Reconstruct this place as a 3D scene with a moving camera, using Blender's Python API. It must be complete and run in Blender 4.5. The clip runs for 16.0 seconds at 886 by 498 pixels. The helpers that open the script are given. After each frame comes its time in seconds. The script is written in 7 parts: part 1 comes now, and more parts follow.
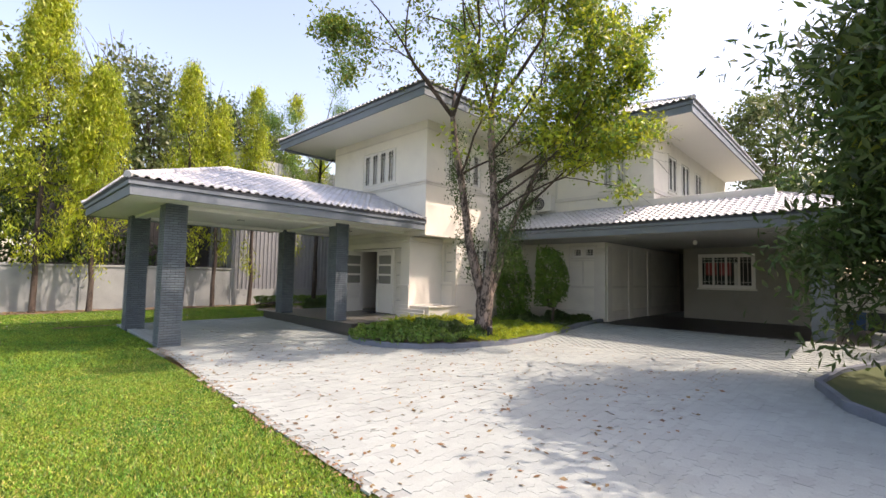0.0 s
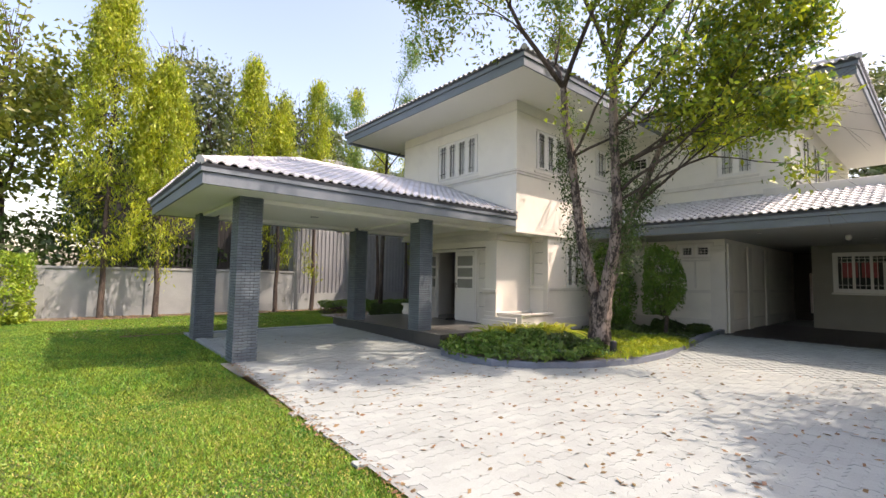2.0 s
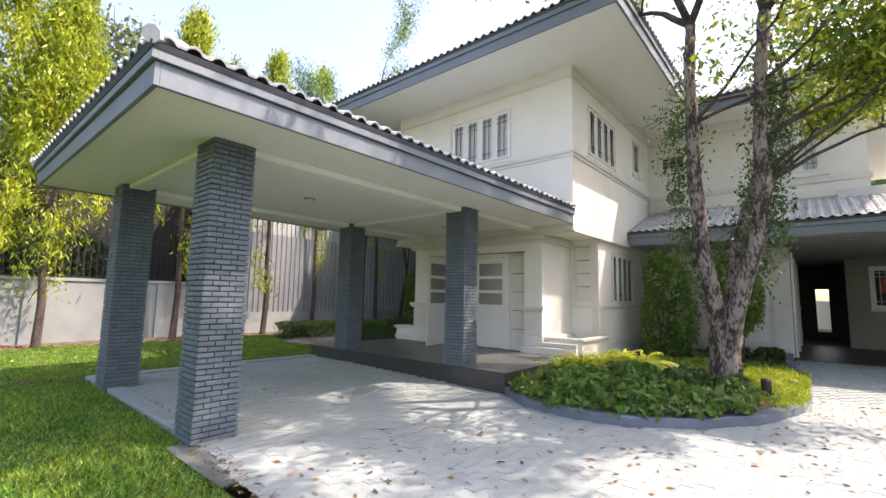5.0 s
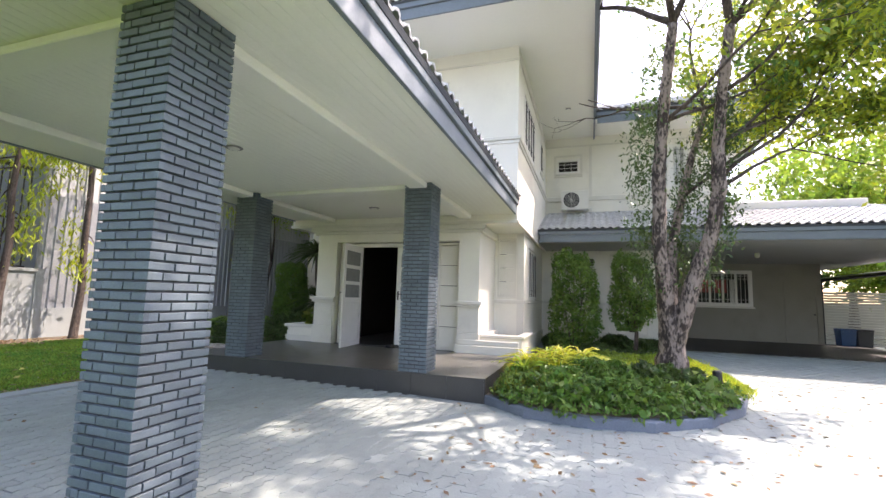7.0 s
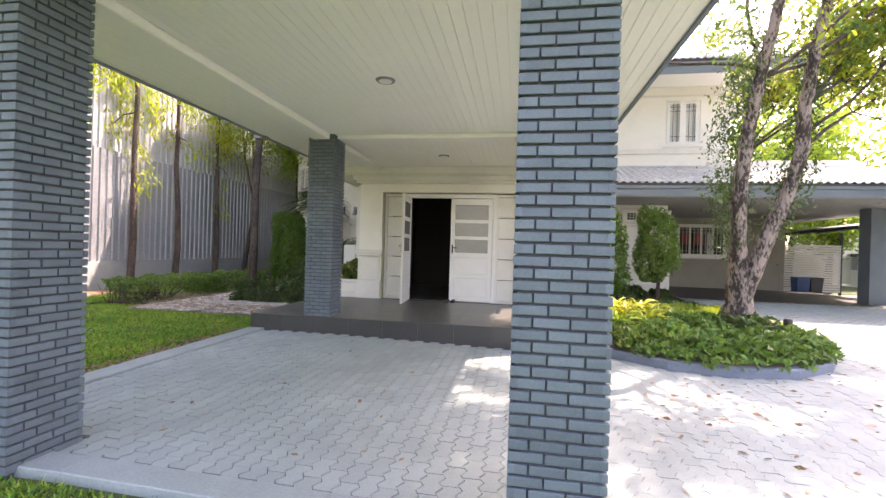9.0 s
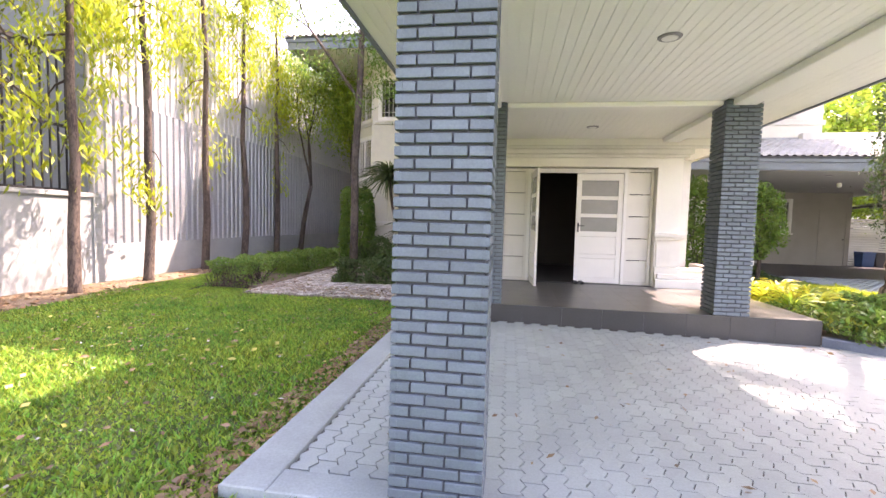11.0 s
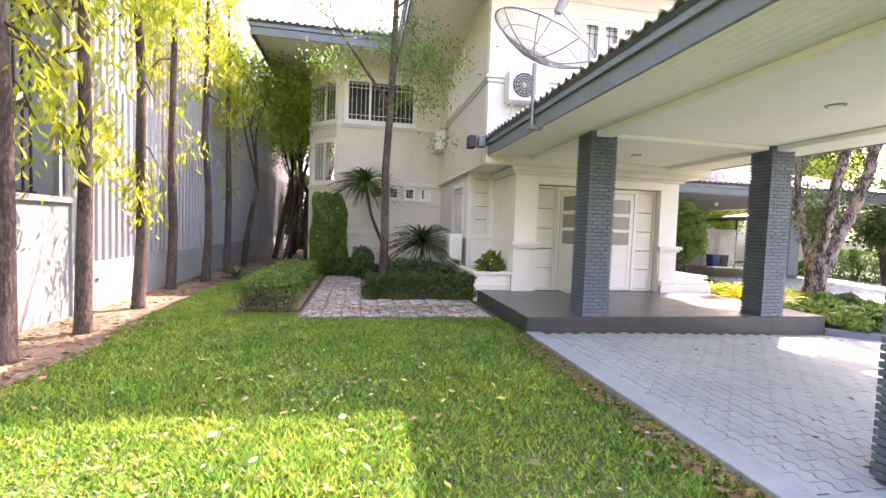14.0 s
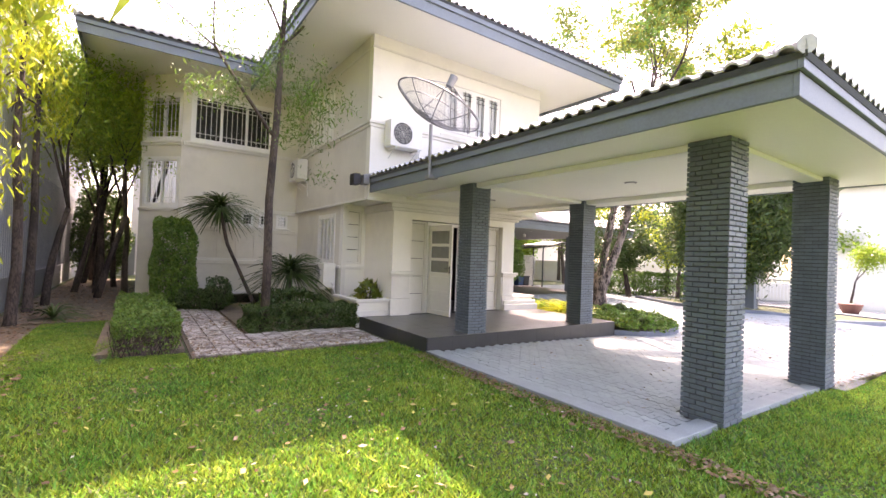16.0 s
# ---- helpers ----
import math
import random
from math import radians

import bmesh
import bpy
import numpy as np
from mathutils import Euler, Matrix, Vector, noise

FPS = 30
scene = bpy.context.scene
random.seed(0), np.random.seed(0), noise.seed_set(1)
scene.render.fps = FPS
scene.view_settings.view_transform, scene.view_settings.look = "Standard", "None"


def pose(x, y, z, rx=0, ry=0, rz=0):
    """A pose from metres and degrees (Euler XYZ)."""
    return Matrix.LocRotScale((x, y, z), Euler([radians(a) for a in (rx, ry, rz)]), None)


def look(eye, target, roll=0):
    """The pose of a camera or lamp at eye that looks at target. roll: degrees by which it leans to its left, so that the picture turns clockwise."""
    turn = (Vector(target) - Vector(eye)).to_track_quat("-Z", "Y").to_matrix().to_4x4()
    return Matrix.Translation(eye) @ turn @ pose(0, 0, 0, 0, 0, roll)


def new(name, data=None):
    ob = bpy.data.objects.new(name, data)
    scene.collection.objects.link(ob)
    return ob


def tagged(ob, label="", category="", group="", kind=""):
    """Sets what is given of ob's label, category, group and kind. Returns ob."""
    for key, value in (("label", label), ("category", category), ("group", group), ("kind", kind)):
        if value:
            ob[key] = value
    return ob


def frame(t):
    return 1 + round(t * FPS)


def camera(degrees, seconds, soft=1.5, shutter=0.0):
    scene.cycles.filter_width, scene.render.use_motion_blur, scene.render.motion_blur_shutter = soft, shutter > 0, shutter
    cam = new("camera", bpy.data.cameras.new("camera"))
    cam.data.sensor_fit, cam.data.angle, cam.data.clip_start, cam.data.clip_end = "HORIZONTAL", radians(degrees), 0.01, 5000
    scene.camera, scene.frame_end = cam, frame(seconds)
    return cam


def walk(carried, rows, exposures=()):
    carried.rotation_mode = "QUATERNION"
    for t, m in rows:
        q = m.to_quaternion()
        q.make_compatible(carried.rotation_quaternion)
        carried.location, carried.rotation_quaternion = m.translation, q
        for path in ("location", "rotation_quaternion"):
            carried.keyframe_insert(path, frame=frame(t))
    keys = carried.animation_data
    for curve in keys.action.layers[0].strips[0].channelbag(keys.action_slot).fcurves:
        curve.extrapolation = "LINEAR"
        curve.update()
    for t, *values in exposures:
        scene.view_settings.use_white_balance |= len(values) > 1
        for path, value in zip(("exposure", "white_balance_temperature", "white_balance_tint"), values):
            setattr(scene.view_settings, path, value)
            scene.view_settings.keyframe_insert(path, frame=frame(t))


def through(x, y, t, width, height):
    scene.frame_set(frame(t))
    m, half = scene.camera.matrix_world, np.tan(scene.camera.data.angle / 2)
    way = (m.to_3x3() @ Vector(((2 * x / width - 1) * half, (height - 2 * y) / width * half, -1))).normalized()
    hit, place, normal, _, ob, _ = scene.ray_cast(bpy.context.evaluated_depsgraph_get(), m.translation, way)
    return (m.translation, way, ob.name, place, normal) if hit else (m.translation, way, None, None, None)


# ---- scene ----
cam = camera(90.5, 16.0)
PATH = [
    (0, (0.501, 0.486, 1.558), (-0.882, 1.925, 1.68), 1.1),
    (0.5, (0.061, 0.541, 1.544), (-1.394, 1.906, 1.674), 1.0),
    (1.5, (-1.048, 0.663, 1.531), (-2.561, 1.964, 1.665), 1.0),
    (2.5, (-2.309, 0.731, 1.548), (-3.813, 2.043, 1.675), 1.0),
    (3, (-2.986, 0.814, 1.53), (-4.468, 2.15, 1.664), 1.1),
    (5.5, (-6.213, 1.337, 1.376), (-7.382, 2.941, 1.616), 1.2),
    (6, (-6.853, 1.378, 1.371), (-7.866, 3.085, 1.618), 1.3),
    (6.5, (-7.384, 1.46, 1.353), (-8.221, 3.26, 1.594), 1.4),
    (7, (-7.955, 1.381, 1.319), (-8.592, 3.265, 1.536), 1.7),
    (7.5, (-8.534, 1.259, 1.3), (-9.015, 3.193, 1.47), 1.8),
    (8, (-9.196, 1.174, 1.258), (-9.585, 3.133, 1.372), 1.8),
    (8.5, (-9.826, 1.089, 1.285), (-10.175, 3.057, 1.345), 1.8),
    (9, (-10.551, 1.091, 1.319), (-10.886, 3.063, 1.318), 1.7),
    (9.5, (-11.181, 1.083, 1.34), (-11.498, 3.057, 1.301), 1.8),
    (10, (-11.863, 1.11, 1.343), (-12.174, 3.085, 1.266), 1.6),
    (12.5, (-15.166, 1.314, 1.406), (-15.32, 3.304, 1.269), 1.9),
    (13, (-15.82, 1.309, 1.434), (-15.859, 3.304, 1.3), 1.9),
    (13.5, (-16.368, 1.324, 1.46), (-16.235, 3.316, 1.336), 2.0),
    (14, (-16.965, 1.304, 1.498), (-16.593, 3.267, 1.399), 2.1),
    (14.5, (-17.448, 1.245, 1.548), (-16.849, 3.152, 1.482), 2.2),
    (15, (-17.964, 1.221, 1.573), (-17.127, 3.037, 1.535), 2.2),
    (15.5, (-18.314, 1.157, 1.585), (-17.311, 2.886, 1.576), 2.1),
    (16, (-18.607, 1.052, 1.632), (-17.469, 2.696, 1.665), 2.2),
]
EXPOSURES = [(0, 1.45, 7600, 26), (3, 1.50, 7600, 26), (6, 2.10, 7050, 26), (7.5, 2.40, 7050, 26), (9.5, 3.09, 7800, 37), (12.5, 3.47, 7600, 41), (14, 3.37, 7500, 41), (16, 3.02, 7900, 39)]
walk(cam, [(t, look(eye, target, roll)) for t, eye, target, roll in PATH], EXPOSURES)

# world, sky and sun
SUN = Vector((0.60, 0.50, 1.0)).normalized()
world = bpy.data.worlds.new("sky")
scene.world = world
world.use_nodes = True
wn = world.node_tree
wn.nodes.clear()
sky = wn.nodes.new("ShaderNodeTexSky")
sky.sky_type, sky.sun_disc = "NISHITA", False
sky.sun_elevation = math.asin(SUN.z)
sky.sun_rotation = math.atan2(SUN.x, SUN.y)
sky.air_density, sky.dust_density, sky.ozone_density = 1.2, 2.5, 1.0
bg = wn.nodes.new("ShaderNodeBackground")
bg.inputs["Strength"].default_value = 0.15
wo = wn.nodes.new("ShaderNodeOutputWorld")
wn.links.new(sky.outputs[0], bg.inputs[0])
wn.links.new(bg.outputs[0], wo.inputs[0])
sun = new("sun", bpy.data.lights.new("sun", "SUN"))
sun.data.energy, sun.data.angle, sun.data.color = 2.4, radians(0.5), (1.0, 0.94, 0.84)
sun.matrix_world = look(SUN * 60, (0, 0, 0))
scene.view_settings.exposure = 0.0


# ---- materials ----
def mat(name, col, rough=0.6, col2=None, scale=4.0, fine=60.0, bump=0.0, metal=0.0, island=0.0, stretch=(1, 1, 1), mix=0.5, bump_scale=None, stain=0.0, hard=0.3):
    """A surface: two colours mixed by broad and fine noise, with relief and stains."""
    m = bpy.data.materials.new(name)
    m.use_nodes = True
    nt = m.node_tree
    b = nt.nodes["Principled BSDF"]
    b.inputs["Roughness"].default_value = rough
    b.inputs["Metallic"].default_value = metal
    tc = nt.nodes.new("ShaderNodeTexCoord")
    mp = nt.nodes.new("ShaderNodeMapping")
    mp.inputs["Scale"].default_value = stretch
    geo = nt.nodes.new("ShaderNodeNewGeometry")
    nt.links.new(geo.outputs["Position"], mp.inputs["Vector"])
    n1 = nt.nodes.new("ShaderNodeTexNoise")
    n1.inputs["Scale"].default_value, n1.inputs["Detail"].default_value = scale, 6
    n2 = nt.nodes.new("ShaderNodeTexNoise")
    n2.inputs["Scale"].default_value, n2.inputs["Detail"].default_value = fine, 4
    for n in (n1, n2):
        nt.links.new(mp.outputs[0], n.inputs["Vector"])
    add = nt.nodes.new("ShaderNodeMath")
    add.operation = "ADD"
    nt.links.new(n1.outputs[0], add.inputs[0])
    nt.links.new(n2.outputs[0], add.inputs[1])
    ramp = nt.nodes.new("ShaderNodeMapRange")
    ramp.inputs["From Min"].default_value, ramp.inputs["From Max"].default_value = 1.0 - hard, 1.0 + hard
    nt.links.new(add.outputs[0], ramp.inputs["Value"])
    cm = nt.nodes.new("ShaderNodeMix")
    cm.data_type = "RGBA"
    c2 = col2 or tuple(c * 0.85 for c in col)
    cm.inputs[6].default_value, cm.inputs[7].default_value = (*col, 1), (*c2, 1)
    nt.links.new(ramp.outputs[0], cm.inputs[0])
    out = cm.outputs[2]
    if stain:
        n3 = nt.nodes.new("ShaderNodeTexNoise")
        n3.inputs["Scale"].default_value, n3.inputs["Detail"].default_value = 0.9, 8
        n3.inputs["Roughness"].default_value = 0.7
        nt.links.new(geo.outputs["Position"], n3.inputs["Vector"])
        r3 = nt.nodes.new("ShaderNodeMapRange")
        r3.inputs["From Min"].default_value, r3.inputs["From Max"].default_value = 0.5, 0.75
        r3.inputs["To Min"].default_value, r3.inputs["To Max"].default_value = 1.0, 1.0 - stain
        nt.links.new(n3.outputs[0], r3.inputs["Value"])
        ml = nt.nodes.new("ShaderNodeVectorMath")
        ml.operation = "SCALE"
        nt.links.new(out, ml.inputs[0])
        nt.links.new(r3.outputs[0], ml.inputs["Scale"])
        out = ml.outputs[0]
    if island:
        hv = nt.nodes.new("ShaderNodeHueSaturation")
        for key, lo, hi, k in (("Value", 1 - island, 1 + island, 1.0), ("Hue", 0.5 - island * 0.06, 0.5 + island * 0.06, 7.31)):
            r = nt.nodes.new("ShaderNodeMath")
            r.operation = "MULTIPLY"
            r.inputs[1].default_value = k
            fr = nt.nodes.new("ShaderNodeMath")
            fr.operation = "FRACT"
            mr = nt.nodes.new("ShaderNodeMapRange")
            mr.inputs["To Min"].default_value, mr.inputs["To Max"].default_value = lo, hi
            ad = nt.nodes.new("ShaderNodeMath")
            ad.operation = "ADD"
            oi = nt.nodes.new("ShaderNodeObjectInfo")
            nt.links.new(geo.outputs["Random Per Island"], ad.inputs[0])
            nt.links.new(oi.outputs["Random"], ad.inputs[1])
            nt.links.new(ad.outputs[0], r.inputs[0])
            nt.links.new(r.outputs[0], fr.inputs[0])
            nt.links.new(fr.outputs[0], mr.inputs["Value"])
            nt.links.new(mr.outputs[0], hv.inputs[key])
        nt.links.new(out, hv.inputs["Color"])
        out = hv.outputs[0]
    nt.links.new(out, b.inputs["Base Color"])
    if bump:
        bp = nt.nodes.new("ShaderNodeBump")
        bp.inputs["Strength"].default_value = 0.6
        bp.inputs["Distance"].default_value = bump
        nt.links.new(n2.outputs[0], bp.inputs["Height"])
        nt.links.new(bp.outputs[0], b.inputs["Normal"])
    return m


def leaf_mat(name, col, col2, island=0.35, through=0.45):
    m = mat(name, col, 0.45, col2, 0.8, 3.0, island=island)
    nt = m.node_tree
    b = nt.nodes["Principled BSDF"]
    src = b.inputs["Base Color"].links[0].from_socket
    tr = nt.nodes.new("ShaderNodeBsdfTranslucent")
    mx = nt.nodes.new("ShaderNodeMixShader")
    mx.inputs[0].default_value = through
    nt.links.new(src, tr.inputs["Color"])
    nt.links.new(b.outputs[0], mx.inputs[1])
    nt.links.new(tr.outputs[0], mx.inputs[2])
    nt.links.new(mx.outputs[0], nt.nodes["Material Output"].inputs["Surface"])
    return m


def glass_mat(name, tint=(0.8, 0.85, 0.85), rough=0.02, clear=0.75):
    m = bpy.data.materials.new(name)
    m.use_nodes = True
    nt = m.node_tree
    b = nt.nodes["Principled BSDF"]
    b.inputs["Base Color"].default_value = (0.02, 0.025, 0.03, 1)
    b.inputs["Roughness"].default_value = rough
    tr = nt.nodes.new("ShaderNodeBsdfTransparent")
    tr.inputs["Color"].default_value = (*tint, 1)
    mx = nt.nodes.new("ShaderNodeMixShader")
    mx.inputs[0].default_value = clear
    nt.links.new(b.outputs[0], mx.inputs[1])
    nt.links.new(tr.outputs[0], mx.inputs[2])
    nt.links.new(mx.outputs[0], nt.nodes["Material Output"].inputs["Surface"])
    return m


WHITE = mat("white_render", (0.78, 0.76, 0.68), 0.75, (0.71, 0.69, 0.62), 1.5, 90, 0.002, stain=0.12)
TRIM = mat("white_trim", (0.70, 0.68, 0.62), 0.7, (0.62, 0.60, 0.54), 2.0, 70, 0.001, stain=0.15)
SOFFIT = mat("soffit_paint", (0.81, 0.81, 0.74), 0.6, (0.77, 0.77, 0.70), 1.0, 40, 0.0)
FASCIA = mat("fascia_grey", (0.165, 0.20, 0.23), 0.55, (0.13, 0.158, 0.183), 2.0, 40, 0.001)
BRICK = mat("brick_grey_paint", (0.115, 0.15, 0.172), 0.55, (0.08, 0.107, 0.125), 5.0, 120, 0.002, island=0.13)
MORTAR = mat("brick_joint", (0.06, 0.068, 0.08), 0.9, None, 6, 90, 0.002)
ROOF = mat("roof_tile_grey", (0.58, 0.59, 0.61), 0.55, (0.45, 0.46, 0.47), 2.0, 30, 0.002, island=0.08, stain=0.2)
SLABTILE = mat("porch_tile_dark", (0.115, 0.115, 0.104), 0.35, (0.088, 0.088, 0.080), 3.0, 60, 0.001, island=0.06)
PAVER = mat("paver_grey", (0.312, 0.355, 0.338), 0.75, (0.255, 0.293, 0.278), 1.2, 80, 0.003, island=0.06, stain=0.15)
JOINTL = mat("driveway_joint_sand", (0.26, 0.29, 0.28), 0.95, (0.20, 0.225, 0.215), 2, 60, 0.003)
CREAM = mat("cream_render", (0.66, 0.63, 0.54), 0.78, (0.60, 0.57, 0.49), 1.5, 90, 0.002, stain=0.14)
JOINT = mat("paver_joint", (0.10, 0.095, 0.085), 0.95, (0.04, 0.037, 0.033), 2, 60, 0.003)
KERB = mat("kerb_grey_paint", (0.30, 0.342, 0.332), 0.7, (0.225, 0.258, 0.25), 2.5, 70, 0.002, stain=0.25)
KERBDARK = mat("kerb_bluegrey", (0.16, 0.19, 0.23), 0.7, (0.11, 0.13, 0.16), 3, 70, 0.002, stain=0.2)
SOIL = mat("soil", (0.21, 0.165, 0.11), 0.95, (0.10, 0.08, 0.055), 2.5, 40, 0.01)
LAWN = mat("lawn_ground", (0.035, 0.065, 0.018), 0.9, (0.08, 0.095, 0.03), 1.3, 60, 0.01)
WALLG = mat("garden_wall_paint", (0.30, 0.33, 0.325), 0.8, (0.22, 0.245, 0.245), 1.2, 60, 0.002, stain=0.2)
METAL = mat("corrugated_sheet", (0.32, 0.34, 0.36), 0.42, (0.24, 0.26, 0.28), 1.0, 20, 0.0, metal=0.3)
METAL2 = mat("corrugated_sheet_pale", (0.42, 0.44, 0.45), 0.5, (0.34, 0.36, 0.37), 1.0, 20, 0.0, metal=0.1)
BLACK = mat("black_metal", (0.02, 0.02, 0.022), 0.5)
# near-black colour that stands in for shade in rooms and passage
DARK = mat("unlit_space", (0.05, 0.045, 0.04), 0.8)
ACW = mat("ac_plastic", (0.72, 0.71, 0.66), 0.5, (0.66, 0.65, 0.60))
BARK = mat("bark_grey", (0.09, 0.068, 0.054), 0.9, (0.035, 0.025, 0.02), 5, 40, 0.03, hard=0.12, stretch=(1, 1, 0.35))
BARKP = mat("bark_pale", (0.26, 0.205, 0.17), 0.9, (0.035, 0.025, 0.02), 7, 30, 0.05, hard=0.1, stretch=(1, 1, 0.4))
LEAF_Y = leaf_mat("leaf_yellow_green", (0.43, 0.49, 0.03), (0.24, 0.33, 0.03))
LEAF_M = leaf_mat("leaf_mid_green", (0.11, 0.17, 0.03), (0.24, 0.26, 0.03))
LEAF_D = leaf_mat("leaf_dark_green", (0.045, 0.09, 0.02), (0.07, 0.12, 0.03), through=0.3)
LEAF_F = leaf_mat("leaf_far_green", (0.10, 0.15, 0.05), (0.16, 0.19, 0.07))
LEAF_L = leaf_mat("leaf_lime", (0.32, 0.42, 0.04), (0.18, 0.32, 0.04))
LEAF_G = leaf_mat("leaf_lively_green", (0.085, 0.19, 0.03), (0.16, 0.27, 0.05), through=0.4)
LEAF_E = leaf_mat("leaf_fern_yellow", (0.62, 0.60, 0.05), (0.42, 0.50, 0.05))
LEAF_R = leaf_mat("leaf_dry", (0.25, 0.15, 0.06), (0.14, 0.09, 0.05), through=0.1)
GRASS = leaf_mat("grass_blade", (0.10, 0.26, 0.035), (0.27, 0.39, 0.05), island=0.62, through=0.5)
STRAW = leaf_mat("dry_grass_blade", (0.60, 0.56, 0.13), (0.46, 0.40, 0.12), island=0.3, through=0.3)
PETAL = leaf_mat("pale_petal", (0.6, 0.58, 0.55), (0.5, 0.45, 0.38), island=0.2, through=0.3)
RISER = mat("porch_riser_dark", (0.05, 0.051, 0.050), 0.3, (0.037, 0.038, 0.037), 3.0, 60, 0.001)
GLASS = glass_mat("window_glass", (0.97, 0.98, 0.98), 0.02, 0.93)
FROST = mat("frosted_glass", (0.27, 0.28, 0.265), 0.18, (0.22, 0.225, 0.215), 6, 60)
CURTAIN = mat("curtain_cloth", (0.86, 0.85, 0.82), 0.9, (0.78, 0.77, 0.73), 3, 20, stretch=(8, 8, 0.3))
FLAG = mat("flagstone", (0.50, 0.46, 0.40), 0.85, (0.16, 0.135, 0.11), 7, 60, 0.008, hard=0.12, island=0.12, stain=0.3)
DOORW = mat("door_white", (0.74, 0.73, 0.69), 0.45, (0.70, 0.69, 0.65))
BLUE = mat("blue_plastic", (0.03, 0.09, 0.22), 0.4)
RED = mat("red_cloth", (0.5, 0.10, 0.10), 0.8)
POT = mat("terracotta", (0.18, 0.07, 0.05), 0.6)
MESHM = mat("dish_metal", (0.25, 0.25, 0.25), 0.5, metal=0.6)
LAMP = mat("lamp_glass", (0.7, 0.7, 0.65), 0.3)
# cream parking wall and door: colour lowered to hold the bay's shade
GARW = mat("parking_wall_shaded", (0.28, 0.265, 0.225), 0.8, (0.24, 0.228, 0.19), 1.5, 60, 0.001, stain=0.15)
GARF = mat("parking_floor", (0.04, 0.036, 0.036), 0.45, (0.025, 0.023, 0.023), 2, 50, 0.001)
# pale parking ceiling, its colour lowered for the same shade
GARC = mat("parking_ceiling_shaded", (0.33, 0.33, 0.31), 0.7, (0.30, 0.30, 0.28))
BINK = mat("dark_plastic", (0.02, 0.025, 0.035), 0.4)
STREET = mat("street_concrete", (0.40, 0.39, 0.37), 0.9, (0.32, 0.31, 0.30), 0.8, 30)


# ---- building helpers ----
def to_ob(name, bm, material, parent=None, label="", smooth=False):
    me = bpy.data.meshes.new(name)
    bm.to_mesh(me)
    bm.free()
    for m in material if isinstance(material, (list, tuple)) else (material,):
        me.materials.append(m)
    if smooth:
        me.polygons.foreach_set("use_smooth", [True] * len(me.polygons))
    ob = new(name, me)
    if parent is not None:
        ob.parent = parent
    if label:
        ob["label"] = label
    return ob


def part(name, bm, material, parent, label="", smooth=False):
    return to_ob(name, bm, material, parent, label, smooth)


def struct(name, bm, material, label, category, parent=None):
    return tagged(to_ob(name, bm, material, parent), label, category, kind="structure")


def thing(name, label, category, at=(0, 0, 0), rz=0.0, group=""):
    ob = new(name)
    ob.empty_display_size = 0.2
    ob.matrix_world = pose(*at, 0, 0, rz)
    return tagged(ob, label, category, group)


def box(bm, x0, y0, z0, x1, y1, z1, bevel=0.0):
    x0, x1, y0, y1, z0, z1 = min(x0, x1), max(x0, x1), min(y0, y1), max(y0, y1), min(z0, z1), max(z0, z1)
    if bevel:
        b = bevel
        rings = [(z0, b), (z0 + b, 0), (z1 - b, 0), (z1, b)]
        vs = []
        for z, i in rings:
            vs.append([bm.verts.new(p) for p in ((x0 + i, y0 + i, z), (x1 - i, y0 + i, z), (x1 - i, y1 - i, z), (x0 + i, y1 - i, z))])
        bm.faces.new(vs[0][::-1])
        bm.faces.new(vs[-1])
        for a, c in zip(vs, vs[1:]):
            for k in range(4):
                bm.faces.new((a[k], a[(k + 1) % 4], c[(k + 1) % 4], c[k]))
        return
    v = [bm.verts.new(p) for p in ((x0, y0, z0), (x1, y0, z0), (x1, y1, z0), (x0, y1, z0), (x0, y0, z1), (x1, y0, z1), (x1, y1, z1), (x0, y1, z1))]
    for f in ((3, 2, 1, 0), (4, 5, 6, 7), (0, 1, 5, 4), (1, 2, 6, 5), (2, 3, 7, 6), (3, 0, 4, 7)):
        bm.faces.new([v[i] for i in f])


def boxes(*rows, bevel=0.0):
    bm = bmesh.new()
    for r in rows:
        box(bm, *r, bevel=bevel)
    return bm


def prism(pts, z0, z1, bm=None):
    """An upright prism over an outline that runs anticlockwise."""
    bm = bm or bmesh.new()
    a = [bm.verts.new((x, y, z0)) for x, y in pts]
    b = [bm.verts.new((x, y, z1)) for x, y in pts]
    bm.faces.new(a[::-1])
    bm.faces.new(b)
    n = len(pts)
    for i in range(n):
        bm.faces.new((a[i], a[(i + 1) % n], b[(i + 1) % n], b[i]))
    return bm


def tube(bm, points, radii, sides=8):
    """A tapered tube through points."""
    rings = []
    up = Vector((0.31, 0.17, 0.93)).normalized()
    pts = [Vector(p) for p in points]
    for i, p in enumerate(pts):
        d = (pts[min(i + 1, len(pts) - 1)] - pts[max(i - 1, 0)]).normalized()
        a = d.cross(Vector((1, 0, 0)) if abs(d.x) < 0.8 else Vector((0, 1, 0))).normalized()
        b = d.cross(a)
        rings.append([bm.verts.new(p + (a * math.cos(t) + b * math.sin(t)) * radii[i]) for t in (2 * math.pi * k / sides for k in range(sides))])
    for r, s in zip(rings, rings[1:]):
        for k in range(sides):
            bm.faces.new((r[k], s[k], s[(k + 1) % sides], r[(k + 1) % sides]))
    bm.faces.new(rings[0])
    bm.faces.new(rings[-1][::-1])


